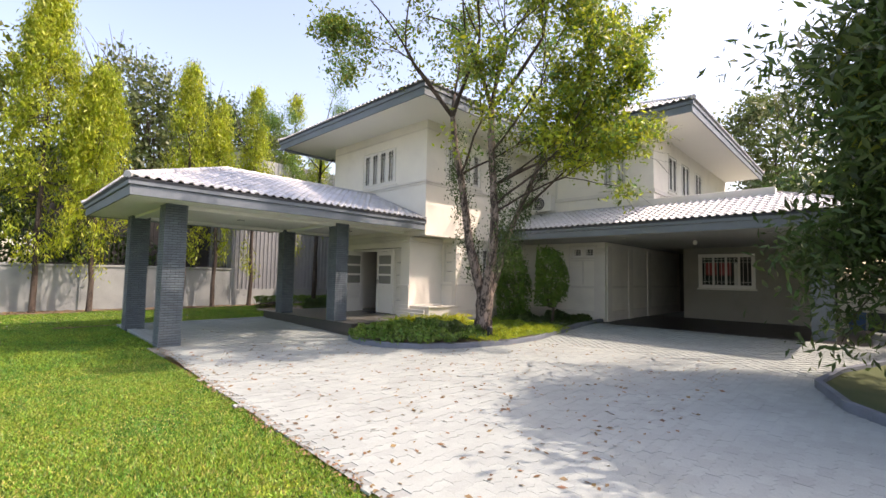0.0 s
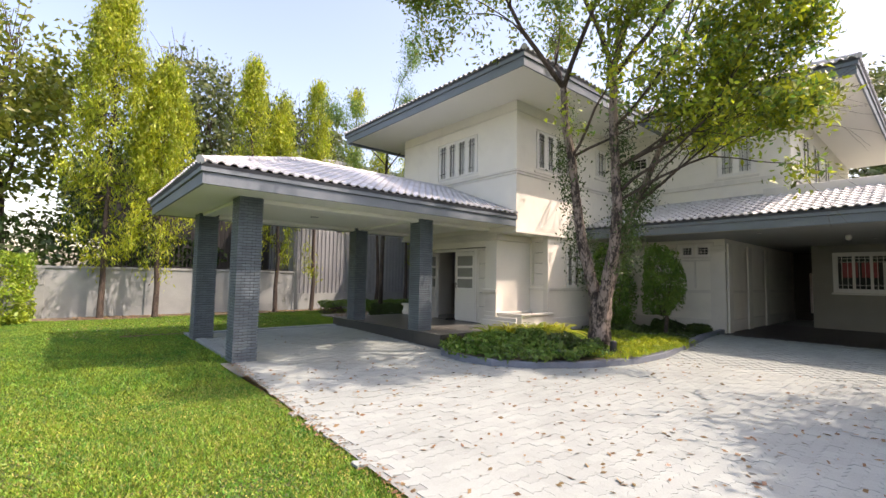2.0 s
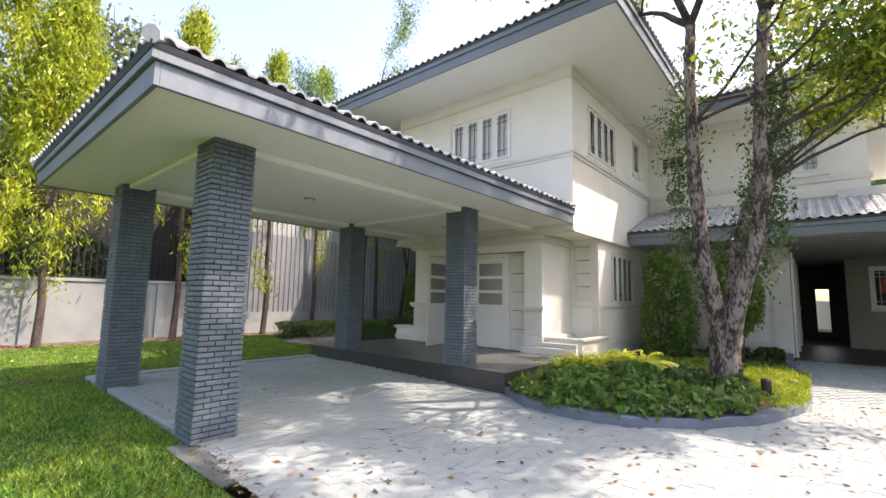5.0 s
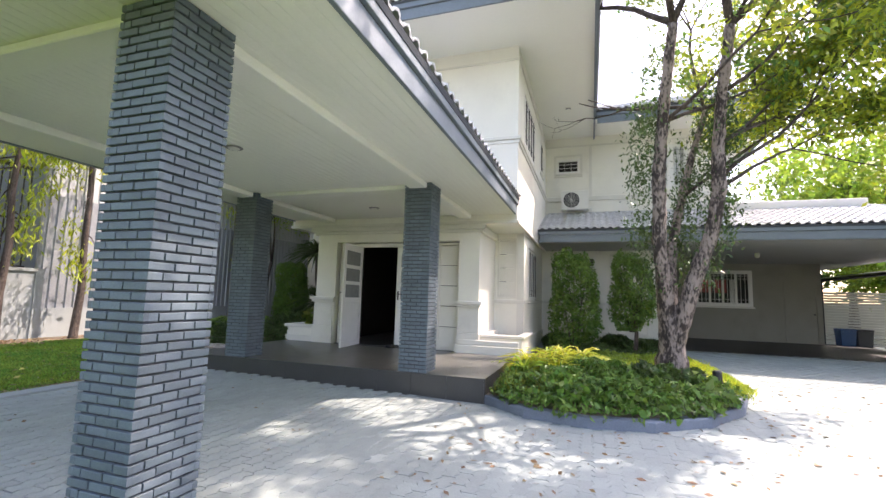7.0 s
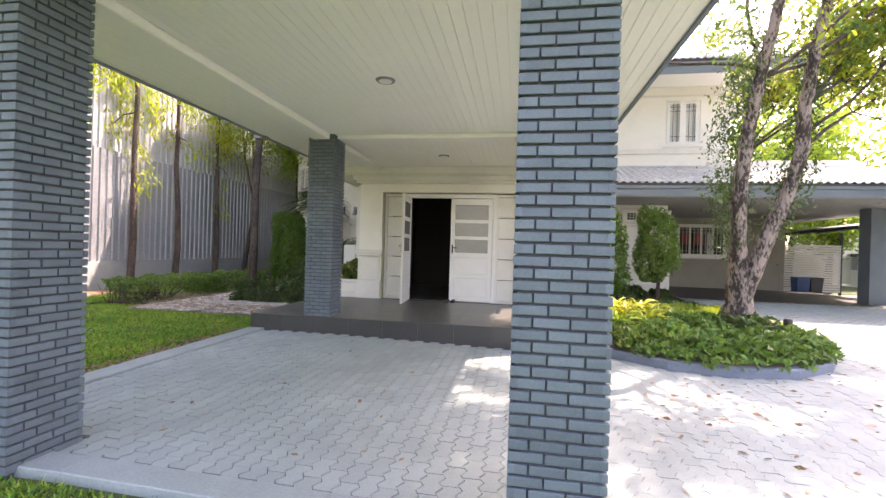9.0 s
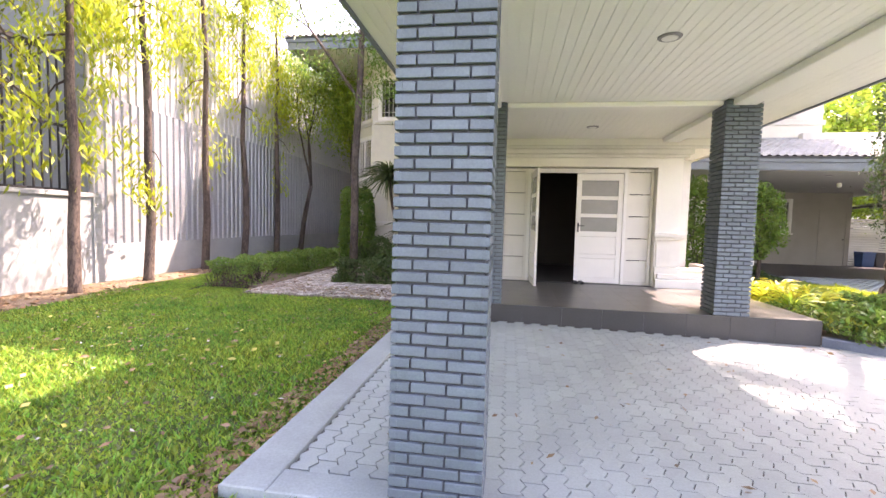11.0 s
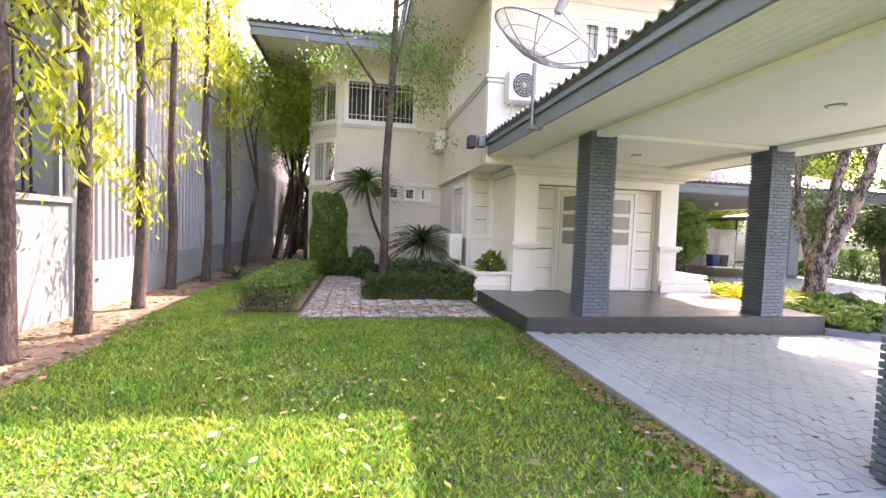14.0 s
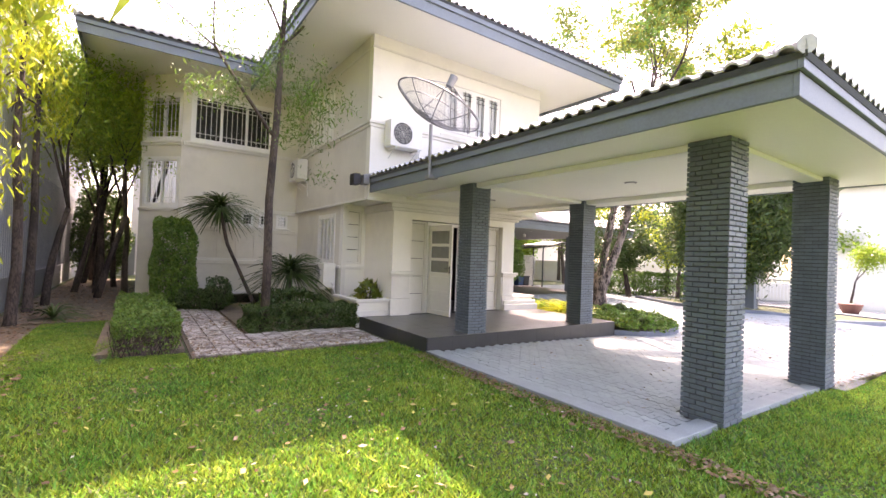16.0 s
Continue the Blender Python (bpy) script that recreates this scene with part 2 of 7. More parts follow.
def wall(axis, at, thick, u0, u1, z0, z1, holes=(), bm=None):
    """A wall with real openings. axis 'x': it stands at x = at and runs along y; thick may be negative. holes: (u0, u1, z0, z1)."""
    bm = bm or bmesh.new()
    us = sorted({u0, u1, *(h[0] for h in holes), *(h[1] for h in holes)})
    zs = sorted({z0, z1, *(h[2] for h in holes), *(h[3] for h in holes)})
    solid = {}
    for i in range(len(us) - 1):
        for j in range(len(zs) - 1):
            u, z = (us[i] + us[i + 1]) / 2, (zs[j] + zs[j + 1]) / 2
            solid[i, j] = not any(h[0] < u < h[1] and h[2] < z < h[3] for h in holes)
    cache = {}

    def vert(u, z, s):
        key = (u, z, s)
        if key not in cache:
            d = at + thick * s
            cache[key] = bm.verts.new((d, u, z) if axis == "x" else (u, d, z))
        return cache[key]

    for (i, j), on in solid.items():
        if not on:
            continue
        a, b, c, d = (us[i], zs[j]), (us[i + 1], zs[j]), (us[i + 1], zs[j + 1]), (us[i], zs[j + 1])
        for s in (0, 1):
            bm.faces.new([vert(*p, s) for p in (a, b, c, d)])
        for (p, q), nb in (((a, b), (i, j - 1)), ((b, c), (i + 1, j)), ((c, d), (i, j + 1)), ((d, a), (i - 1, j))):
            if not solid.get(nb, False):
                bm.faces.new((vert(*p, 0), vert(*q, 0), vert(*q, 1), vert(*p, 1)))
    bmesh.ops.recalc_face_normals(bm, faces=bm.faces)
    return bm


def mesh_from(name, verts, faces, material, parent=None, flat=False):
    me = bpy.data.meshes.new(name)
    verts = np.asarray(verts, dtype=np.float32)
    faces = np.asarray(faces, dtype=np.int32)
    n, k = faces.shape
    me.vertices.add(len(verts))
    me.vertices.foreach_set("co", verts.ravel())
    me.loops.add(n * k)
    me.loops.foreach_set("vertex_index", faces.ravel())
    me.polygons.add(n)
    me.polygons.foreach_set("loop_start", np.arange(0, n * k, k, dtype=np.int32))
    me.polygons.foreach_set("loop_total", np.full(n, k, dtype=np.int32))
    me.update(calc_edges=True)
    if flat:
        me.polygons.foreach_set("use_smooth", [False] * n)
    me.materials.append(material)
    ob = new(name, me)
    if parent is not None:
        ob.parent = parent
    return ob


def leaves(name, centres, size, material, parent=None, droop=0.0, ratio=0.42, rng=None, spread=0.3):
    """Folded leaf blades, one at each centre, turned every way; droop turns them to hang."""
    rng = rng or np.random.default_rng(5)
    c = np.asarray(centres, float)
    n = len(c)
    d = rng.normal(size=(n, 3))
    d[:, 2] = d[:, 2] * (1 - droop) - droop * 2.2
    d /= np.linalg.norm(d, axis=1)[:, None]
    s = rng.normal(size=(n, 3))
    s -= (s * d).sum(1)[:, None] * d
    s /= np.linalg.norm(s, axis=1)[:, None] + 1e-9
    ln = size * (1 + spread * rng.normal(size=(n, 1))).clip(0.5, 1.8)
    up = np.cross(d, s)
    p0, p2 = c - d * ln / 2, c + d * ln / 2
    w = ln * ratio / 2
    p1 = c + s * w + up * ln * 0.08
    p3 = c - s * w + up * ln * 0.08
    v = np.stack([p0, p1, p2, p3], 1).reshape(-1, 3)
    f = np.arange(4 * n).reshape(n, 4)
    return mesh_from(name, v, f, material, parent)


def ground(x, y):
    """Height of the made ground: level in the garden, a little lower on the drive."""
    t = min(max((x + 13.0) / 3.5, 0), 1)
    u = min(max((y - 10.5) / 4.0, 0), 1)
    far = min(max((x - 0.8) / 3.4, 0), 1)
    return -0.08 * t * (1 - u) + 0.06 * u * t - 0.4 * far


# ---- ground ----
bm = bmesh.new()
N = 60
rows = []
xs = [-700, -300, -120, -60] + [-40 + k * 1.0 for k in range(0, 61)] + [40, 80, 200, 700]
ys = [-700, -300, -100, -40] + [-20 + k * 1.0 for k in range(0, 61)] + [60, 100, 300, 700]
for y in ys:
    rows.append([bm.verts.new((x, y, ground(x, y) - 0.03)) for x in xs])
for r, s in zip(rows, rows[1:]):
    for k in range(len(xs) - 1):
        bm.faces.new((r[k], r[k + 1], s[k + 1], s[k]))
struct("ground", bm, LAWN, "short green lawn ground with thin worn patches", "lawn")


def sheet(name, outline, z, material, label, category, step=0.5):
    """A flat sheet that follows the ground, thick enough to have an edge."""
    bm = prism(outline, 0, 1)
    bmesh.ops.triangulate(bm, faces=[f for f in bm.faces if abs(f.normal.z) > 0.9])
    for v in bm.verts:
        g = ground(v.co.x, v.co.y)
        v.co.z = g + z if v.co.z > 0.5 else g - 0.06
    return struct(name, bm, material, label, category)


DRIVE_EDGE = [(-10.3, 3.12), (-8.4, 2.98), (-6.7, 2.86), (-5.0, 2.75), (-3.0, 2.63), (-0.5, 2.52), (3.0, 2.2), (9.0, 1.2), (14.0, 0.6)]


def grid_sheet(name, x0, x1, y0, y1, z, material, label, category, step=1.0):
    bm = bmesh.new()
    nx, ny = max(1, round((x1 - x0) / step)), max(1, round((y1 - y0) / step))
    rr = []
    for j in range(ny + 1):
        y = y0 + (y1 - y0) * j / ny
        rr.append([])
        for i in range(nx + 1):
            x = x0 + (x1 - x0) * i / nx
            yy = y
            if j == 0:
                e = DRIVE_EDGE
                for (xa, ya), (xb, yb) in zip(e, e[1:]):
                    if xa <= x <= xb:
                        yy = ya + (yb - ya) * (x - xa) / (xb - xa)
            rr[-1].append(bm.verts.new((x, yy, ground(x, yy) + z)))
    for r, s in zip(rr, rr[1:]):
        for k in range(nx):
            bm.faces.new((r[k], r[k + 1], s[k + 1], s[k]))
    return struct(name, bm, material, label, category)


drive = grid_sheet("driveway", -10.3, 14.0, 2.3, 25.0, 0.0055, JOINTL, "sandy bed between grey interlocking driveway pavers", "driveway", 0.6)
bm = bmesh.new()
rr = [[bm.verts.new((x, y, ground(x, y) - 0.002)) for x in (-14.35, -13.0, -12, -11, -10.3)] for y in (3.3, 7.27)]
for k in range(4):
    bm.faces.new((rr[0][k], rr[0][k + 1], rr[1][k + 1], rr[1][k]))
pad = struct("carport_pad", bm, JOINT, "sandy bed under the carport pavers", "paving")
bm = boxes((-14.575, 3.12, -0.2, -14.33, 7.262, 0.035), (-14.329, 3.12, -0.2, -13.0, 3.32, 0.03), (-13.0, 3.12, -0.2, -11.5, 3.32, 0.03), (-11.5, 3.12, -0.2, -10.14, 3.32, 0.03), bevel=0.006)
for v in bm.verts:
    if v.co.z > 0:
        v.co.z += ground(v.co.x, 3)
struct("kerb", bm, KERB, "grey-painted concrete kerb edging the carport paving", "kerb")

# porch slab
porch = struct("porch_slab", boxes((-14.56, 7.265, -0.15, -9.31, 11.45, 0.235)), MORTAR, "raised porch slab core under dark floor tiles", "porch")

# ---- house walls ----
T = 0.2
S0, S1 = -14.54, -9.31
YS, YR, YW = 9.88, 15.25, 15.5
TOP = 6.48
W_S = (-12.64, -10.79, 4.66, 5.88)
struct("wall_south_upper", wall("y", YS, T, S0, S1, 2.86, TOP, [W_S]), WHITE, "white rendered upper wall over the entrance", "wall")
E_HOLES = [(10.74, 12.56, 4.68, 5.86), (13.95, 14.6, 5.0, 5.95)]
struct("wall_east_upper", wall("x", S1, -T, YS + T, YW, 2.86, TOP, E_HOLES), WHITE, "white rendered upper side wall catching sunlight", "wall")
W_HOLES = [(12.2, 12.45, 4.6, 5.9), (12.7, 12.95, 4.6, 5.9), (13.2, 13.45, 4.6, 5.9), (13.7, 13.95, 4.6, 5.9)]
struct("wall_west_upper", wall("x", S0, T, YS + T, YR, 2.86, TOP, W_HOLES), CREAM, "white rendered upper garden-side wall", "wall")
# floor coloured near-black so the rooms above and below read unlit
struct("floor_upper", boxes((S0 + T, YS + T, 2.88, S1 - T, YW, 3.0)), DARK, "intermediate floor inside the house, near-black for the unlit rooms", "floor")
struct("ceiling_overhang", boxes((S0 + 0.01, YS + 0.01, 2.83, S1 - 0.01, 11.45, 2.857)), SOFFIT, "pale soffit under the projecting upper storey", "ceiling")
# lower storey
YL = 11.45
L0, L1 = -14.46, -9.41
EL_HOLE = [(12.35, 13.95, 1.3, 2.6)]
struct("wall_south_lower_left", wall("y", YL, T, L0, -13.85, 0.0, 2.83, [(-14.36, -13.95, 1.35, 2.72)]), WHITE, "white rendered lower wall beside the entrance", "wall")
struct("wall_south_lower_right", wall("y", YL, T, -10.07, L1, 0.0, 2.83, [(-10.02, -9.57, 1.35, 2.72)]), WHITE, "white rendered lower wall beside the entrance", "wall")
struct("wall_east_lower", wall("x", L1, -T, YL + T, YW, -0.1, 2.86, EL_HOLE), WHITE, "white rendered lower side wall with grilled window", "wall")
struct("wall_west_lower", wall("x", L0, T, YL + T, YR, -0.1, 2.86, [(12.0, 13.2, 1.35, 2.6)]), CREAM, "white rendered lower wall on the garden side", "wall")
# portal
PD = (-13.33, -10.53, 0.235, 2.44)
struct("portal_wall", wall("y", 9.94, 0.2, -13.85, -10.07, 0.235, 2.83, [(-13.36, -10.5, 0.235, 2.47)]), WHITE, "white rendered entrance portal with wide door opening", "wall")
struct("portal_side_left", wall("x", -13.85, T, 10.14, YL, 0.235, 2.83), WHITE, "white rendered side of the entrance portal", "wall")
struct("portal_side_right", wall("x", -10.07, -T, 10.14, YL, 0.235, 2.83), WHITE, "white rendered side of the entrance portal", "wall")
struct("hall_floor", boxes((-13.65, 10.0, 0.2, -10.27, 15, 0.24)), SLABTILE, "dark tiled hall floor seen through the open door", "floor")
# rear west wing
struct("wall_rear_west", wall("y", YR, T, -17.75, S0 + T, 0.0, TOP, [(-17.50, -15.36, 4.62, 5.95), (-16.6, -16.33, 2.35, 2.68), (-16.1, -15.83, 2.35, 2.68), (-15.6, -15.33, 2.35, 2.68), (-15.1, -14.83, 2.35, 2.68)]), CREAM, "cream rendered rear wing wall with barred window", "wall")


for u in (-17.215, -16.715, -16.215, -15.715, -15.215):
    struct("trim", boxes((u - 0.045, YR - 0.032, 1.28, u + 0.045, YR - 0.001, 2.12), bevel=0.006), CREAM, "cream raised rib between the recessed wall panels", "moulding")
for za, zb, d in ((2.121, 2.24, 0.034), (1.16, 1.279, 0.07), (0.0, 0.30, 0.04)):
    struct("trim", boxes((-17.6, YR - d, za, L0 - 0.002, YR - 0.001, zb), bevel=0.008), CREAM, "cream raised band across the lower rear wall", "moulding")


def slanted_wall(name, p, q, z0, z1, holes, label):
    """A wall between two plan points, built along x and then turned."""
    d = Vector((q[0] - p[0], q[1] - p[1]))
    bm = wall("y", 0, T, 0, d.length, z0, z1, holes)
    ang = math.degrees(math.atan2(d.y, d.x))
    bm.transform(pose(p[0], p[1], 0, 0, 0, ang))
    return struct(name, bm, CREAM, label, "wall")


slanted_wall("wall_rear_chamfer", (-18.65, 16.25), (-17.65, YR), 0, TOP, [(0.15, 1.25, 4.62, 5.9), (0.15, 1.25, 2.75, 4.1)], "cream chamfered bay wall with tall barred windows")
struct("wall_rear_far", wall("x", -18.65, T, 16.35, 26, 0.0, TOP), CREAM, "cream side wall of the rear wing", "wall")
# east wing
WX = -4.41
struct("wall_wing_upper", wall("y", YW, T, S1, WX, 2.9, TOP, [(-6.95 + 0.75, -5.2, 4.7, 6.05), (-8.93, -8.3, 5.35, 5.75)]), WHITE, "white rendered upper wing wall over the carport roof", "wall")
struct("wall_wing_upper_east", wall("x", WX, -T, YW + T, 26, 2.9, TOP, [(17, 18, 4.7, 6.0), (18.6, 19.6, 4.7, 6.0), (20.4, 21.4, 4.7, 6.0)]), WHITE, "white rendered side wall of the wing with windows", "wall")
struct("wall_wing_lower", wall("y", YW, T, L1, -6.05, -0.1, 2.85, [(-8.25, -7.84, 2.36, 2.64), (-7.25, -6.93, 2.36, 2.64), (-6.80, -6.47, 2.36, 2.64)]), WHITE, "white rendered lower wing wall with vent windows", "wall")
struct("wall_passage", wall("x", -6.05, -T, YW + T, 30, -0.1, 2.85), WHITE, "white rendered wall of the dark passage", "wall")
GBY = 20.1
struct("wall_garage_back", wall("y", GBY, T, -4.8, -0.35, 0.0, 2.85, [(-4.22, -2.44, 1.32, 2.56)]), GARW, "cream back wall of the covered parking, darkened for shade", "wall")
# cream wall given near-black colour for the passage's shade
struct("wall_passage_east", wall("x", -4.8, T, GBY + T, 30, 0.0, 2.85), DARK, "cream wall along the passage, coloured near-black for shade", "wall")
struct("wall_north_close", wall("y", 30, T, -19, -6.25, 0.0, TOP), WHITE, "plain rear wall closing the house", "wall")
# added near-black wall that shuts daylight out of the passage
struct("passage_end", wall("y", 24.0, T, -6.04, -4.81, 0.0, 2.85, [(-5.55, -5.15, 0.35, 2.0)]), DARK, "near-black wall added to darken the passage, with a narrow opening", "wall")
struct("garage_floor", boxes((-6.02, 15.0, -0.1, 0.6, 20.08, 0.075)), GARF, "dark smooth floor of the covered parking", "floor")
struct("garage_ceiling", boxes((-9.3, 13.45, 2.85, 0.9, 26, 2.9)), GARC, "pale flat ceiling over the covered parking, darkened for shade", "ceiling")


# ---- roofs ----
def roof_slab(bm, pts, th=0.05):
    """A sloping face with thickness; pts anticlockwise from above."""
    n = (Vector(pts[1]) - Vector(pts[0])).cross(Vector(pts[-1]) - Vector(pts[0])).normalized()
    a = [bm.verts.new(Vector(p)) for p in pts]
    b = [bm.verts.new(Vector(p) - n * th) for p in pts]
    bm.faces.new(a)
    bm.faces.new(b[::-1])
    k = len(pts)
    for i in range(k):
        bm.faces.new((a[i], b[i], b[(i + 1) % k], a[(i + 1) % k]))


def tiled_slope(name, pts, label, parent=None, pitch_w=0.19, course=0.26):
    """Rolled roof tiles on a slope: pts[0]-pts[1] is the eave, the rest goes up and round. A corrugated, stepped surface cut to the outline."""
    P = [Vector(p) for p in pts]
    u = (P[1] - P[0]).normalized()
    n = (P[1] - P[0]).cross(P[-1] - P[0]).normalized()
    if n.z < 0:
        n = -n
    v = n.cross(u)
    if (P[-1] - P[0]).dot(v) < 0:
        v = -v
    loc = [((p - P[0]).dot(u), (p - P[0]).dot(v)) for p in P]
    top = max(q[1] for q in loc)
    verts, faces = [], []
    prof = [(0.0, 0.0), (0.30, 0.0), (0.42, 0.028), (0.62, 0.042), (0.82, 0.028), (0.94, 0.0)]

    def span(h):
        xs = []
        for (x0, y0), (x1, y1) in zip(loc, loc[1:] + loc[:1]):
            if (y0 - h) * (y1 - h) <= 0 and abs(y1 - y0) > 1e-6:
                xs.append(x0 + (x1 - x0) * (h - y0) / (y1 - y0))
        return (min(xs), max(xs)) if xs else (0, 0)

    rows_n = max(1, math.ceil(top / course))
    for r in range(rows_n):
        h0, h1 = r * course, min((r + 1) * course, top)
        if h1 - h0 < 0.02:
            continue
        a0, b0 = span(h0 + 1e-4)
        a1, b1 = span(h1 - 1e-4)
        lo, hi = min(a0, a1), max(b0, b1)
        k0, k1 = math.floor(lo / pitch_w), math.ceil(hi / pitch_w)
        for k in range(k0, k1):
            strip = []
            for f, z in prof + [(1.0, 0.0)]:
                x = (k + f) * pitch_w
                xa, xb = min(max(x, a0), b0), min(max(x, a1), b1)
                strip.append((xa, xb, z))
            if max(s[0] for s in strip) - min(s[0] for s in strip) < 1e-3 and max(s[1] for s in strip) - min(s[1] for s in strip) < 1e-3:
                continue
            base = len(verts)
            for xa, xb, z in strip:
                for x, h, lift in ((xa, h0, z), (xa, h0, z + 0.022), (xb, h1 + 0.02, z)):
                    p = P[0] + u * x + v * h + n * lift
                    verts.append(tuple(p))
            for s in range(len(strip) - 1):
                i, j = base + 3 * s, base + 3 * (s + 1)
                faces.append((i, j, j + 1, i + 1))
                faces.append((i + 1, j + 1, j + 2, i + 2))
    ob = mesh_from(name, verts, faces, ROOF, parent, True)
    return ob


def hip_roof(name, x0, x1, y0, y1, z, rise, label, ends=(1, 1), axis="y", ridge_tile=True, fz=(-0.34, 0.0)):
    """A hipped roof over a rectangle: eave at height z, tiles, ridge caps, soffit and fascia under it."""
    top = thing(name, label, "roof", ((x0 + x1) / 2, (y0 + y1) / 2, z))
    top["kind"] = "structure"
    inv = top.matrix_world.inverted()
    if axis == "y":
        h = (x1 - x0) / 2
        a = (x0 + h, y0 + (h if ends[0] else 0), z + rise)
        b = (x0 + h, y1 - (h if ends[1] else 0), z + rise)
        sl = [[(x1, y0, z), (x1, y1, z), b, a], [(x0, y1, z), (x0, y0, z), a, b]]
        if ends[0]:
            sl.append([(x0, y0, z), (x1, y0, z), a])
        if ends[1]:
            sl.append([(x1, y1, z), (x0, y1, z), b])
    else:
        h = (y1 - y0) / 2
        a = (x0 + (h if ends[0] else 0), y0 + h, z + rise)
        b = (x1 - (h if ends[1] else 0), y0 + h, z + rise)
        sl = [[(x0, y0, z), (x1, y0, z), b, a], [(x1, y1, z), (x0, y1, z), a, b]]
        if ends[0]:
            sl.append([(x0, y1, z), (x0, y0, z), a])
        if ends[1]:
            sl.append([(x1, y0, z), (x1, y1, z), b])
    bm = bmesh.new()
    for s in sl:
        roof_slab(bm, [Vector(p) - Vector((0, 0, 0.012)) for p in s])
    bm.transform(inv)
    part("roof_deck", bm, MORTAR, top)
    for s in sl:
        ob = tiled_slope("roof_tiles", s, label)
        ob.parent, ob.matrix_parent_inverse = top, inv
        ob["kind"] = "stuff"
    bm = bmesh.new()
    caps = [(a, b)]
    if ends[0]:
        caps += [((x0, y0, z), a), ((x1, y0, z) if axis == "y" else (x0, y1, z), a)]
    if ends[1]:
        caps += [((x1, y1, z), b), ((x0, y1, z) if axis == "y" else (x1, y0, z), b)]
    for p, q in caps:
        p, q = Vector(p), Vector(q)
        n = max(2, int((q - p).length / 0.33))
        for i in range(n):
            s, e = p + (q - p) * (i / n), p + (q - p) * ((i + 1.1) / n)
            tube(bm, [s + Vector((0, 0, 0.03)), e + Vector((0, 0, 0.025))], [0.072, 0.06], 8)
    bm.transform(inv)
    part("ridge_caps", bm, ROOF, top)
    return top


def eaves(name, x0, x1, y0, y1, z, label, sides="wesn", h=0.32, depth=0.03):
    """Stepped fascia boards round an eave whose tiles begin at height z."""
    ob = thing(name, label, "fascia", ((x0 + x1) / 2, (y0 + y1) / 2, z - h))
    ob["kind"] = "structure"
    inv = ob.matrix_world.inverted()
    for step, (za, zb) in enumerate(((z - h, z - h * 0.42), (z - h * 0.42 + 0.004, z - 0.015))):
        o = 0.0 if step == 0 else 0.035
        rows = []
        if "s" in sides:
            rows.append((x0 - o, y0 - o, za, x1 + o, y0 - o + depth + 0.01, zb))
        if "n" in sides:
            rows.append((x0 - o, y1 + o - depth - 0.01, za, x1 + o, y1 + o, zb))
        ya, yb = y0 - o + (depth + 0.012 if "s" in sides else 0), y1 + o - (depth + 0.012 if "n" in sides else 0)
        if "w" in sides:
            rows.append((x0 - o, ya, za, x0 - o + depth + 0.01, yb, zb))
        if "e" in sides:
            rows.append((x1 + o - depth - 0.01, ya, za, x1 + o, yb, zb))
        for r in rows:
            bm = boxes(r, bevel=0.004)
            bm.transform(inv)
            part("fascia_board", bm, FASCIA, ob)
    return ob


def soffit(name, x0, x1, y0, y1, z, label, hole=None, board=0.1, along="y"):
    """A boarded soffit: narrow boards with open joints under one backing board."""
    bm = bmesh.new()
    if hole:
        a0, a1, b0, b1 = hole
        regions = [(x0, x1, y0, b0), (x0, x1, b1, y1), (x0, a0, b0, b1), (a1, x1, b0, b1)]
    else:
        regions = [(x0, x1, y0, y1)]
    for u0, u1, v0, v1 in regions:
        if u1 - u0 < 0.02 or v1 - v0 < 0.02:
            continue
        box(bm, u0, v0, z + 0.012, u1, v1, z + 0.03)
        if board:
            lo, hi = (u0, u1) if along == "y" else (v0, v1)
            k = lo
            while k < hi - 0.004:
                e = min(k + board, hi)
                if along == "y":
                    box(bm, k + 0.002, v0 + 0.002, z, e - 0.002, v1 - 0.002, z + 0.0115)
                else:
                    box(bm, u0 + 0.002, k + 0.002, z, u1 - 0.002, e - 0.002, z + 0.0115)
                k = e
    return struct(name, bm, SOFFIT, label, "ceiling")


# carport roof
CX0, CX1, CY0 = -14.51, -9.32, 2.27
hip_roof("carport_roof", CX0 - 0.06, CX1 + 0.06, CY0 - 0.06, YS - 0.01, 3.295, 1.02, "pale grey rolled tile roof of the entrance carport", ends=(1, 0))
eaves("carport_fascia", CX0, CX1, CY0, YS - 0.01, 3.295, "blue-grey painted stepped fascia boards round the carport roof", "wes", 0.33)
soffit("carport_soffit", CX0 + 0.04, CX1 - 0.04, CY0 + 0.04, YS - 0.012, 2.985, "white boarded carport ceiling with fine joints", board=0.1)
CARBEAM = struct("carport_beams", boxes((-13.62, 3.50, 2.90, -13.36, 7.26, 2.983), (-10.49, 3.50, 2.90, -10.22, 7.26, 2.983), (-13.62, 7.66, 2.90, -13.36, 9.8, 2.983), (-10.49, 7.66, 2.90, -10.22, 9.8, 2.983),
                              (-13.27, 3.14, 2.92, -10.57, 3.40, 2.983), (-13.27, 7.33, 2.92, -10.57, 7.60, 2.983), bevel=0.01), SOFFIT, "white shallow ceiling beams between the carport columns", "beam")
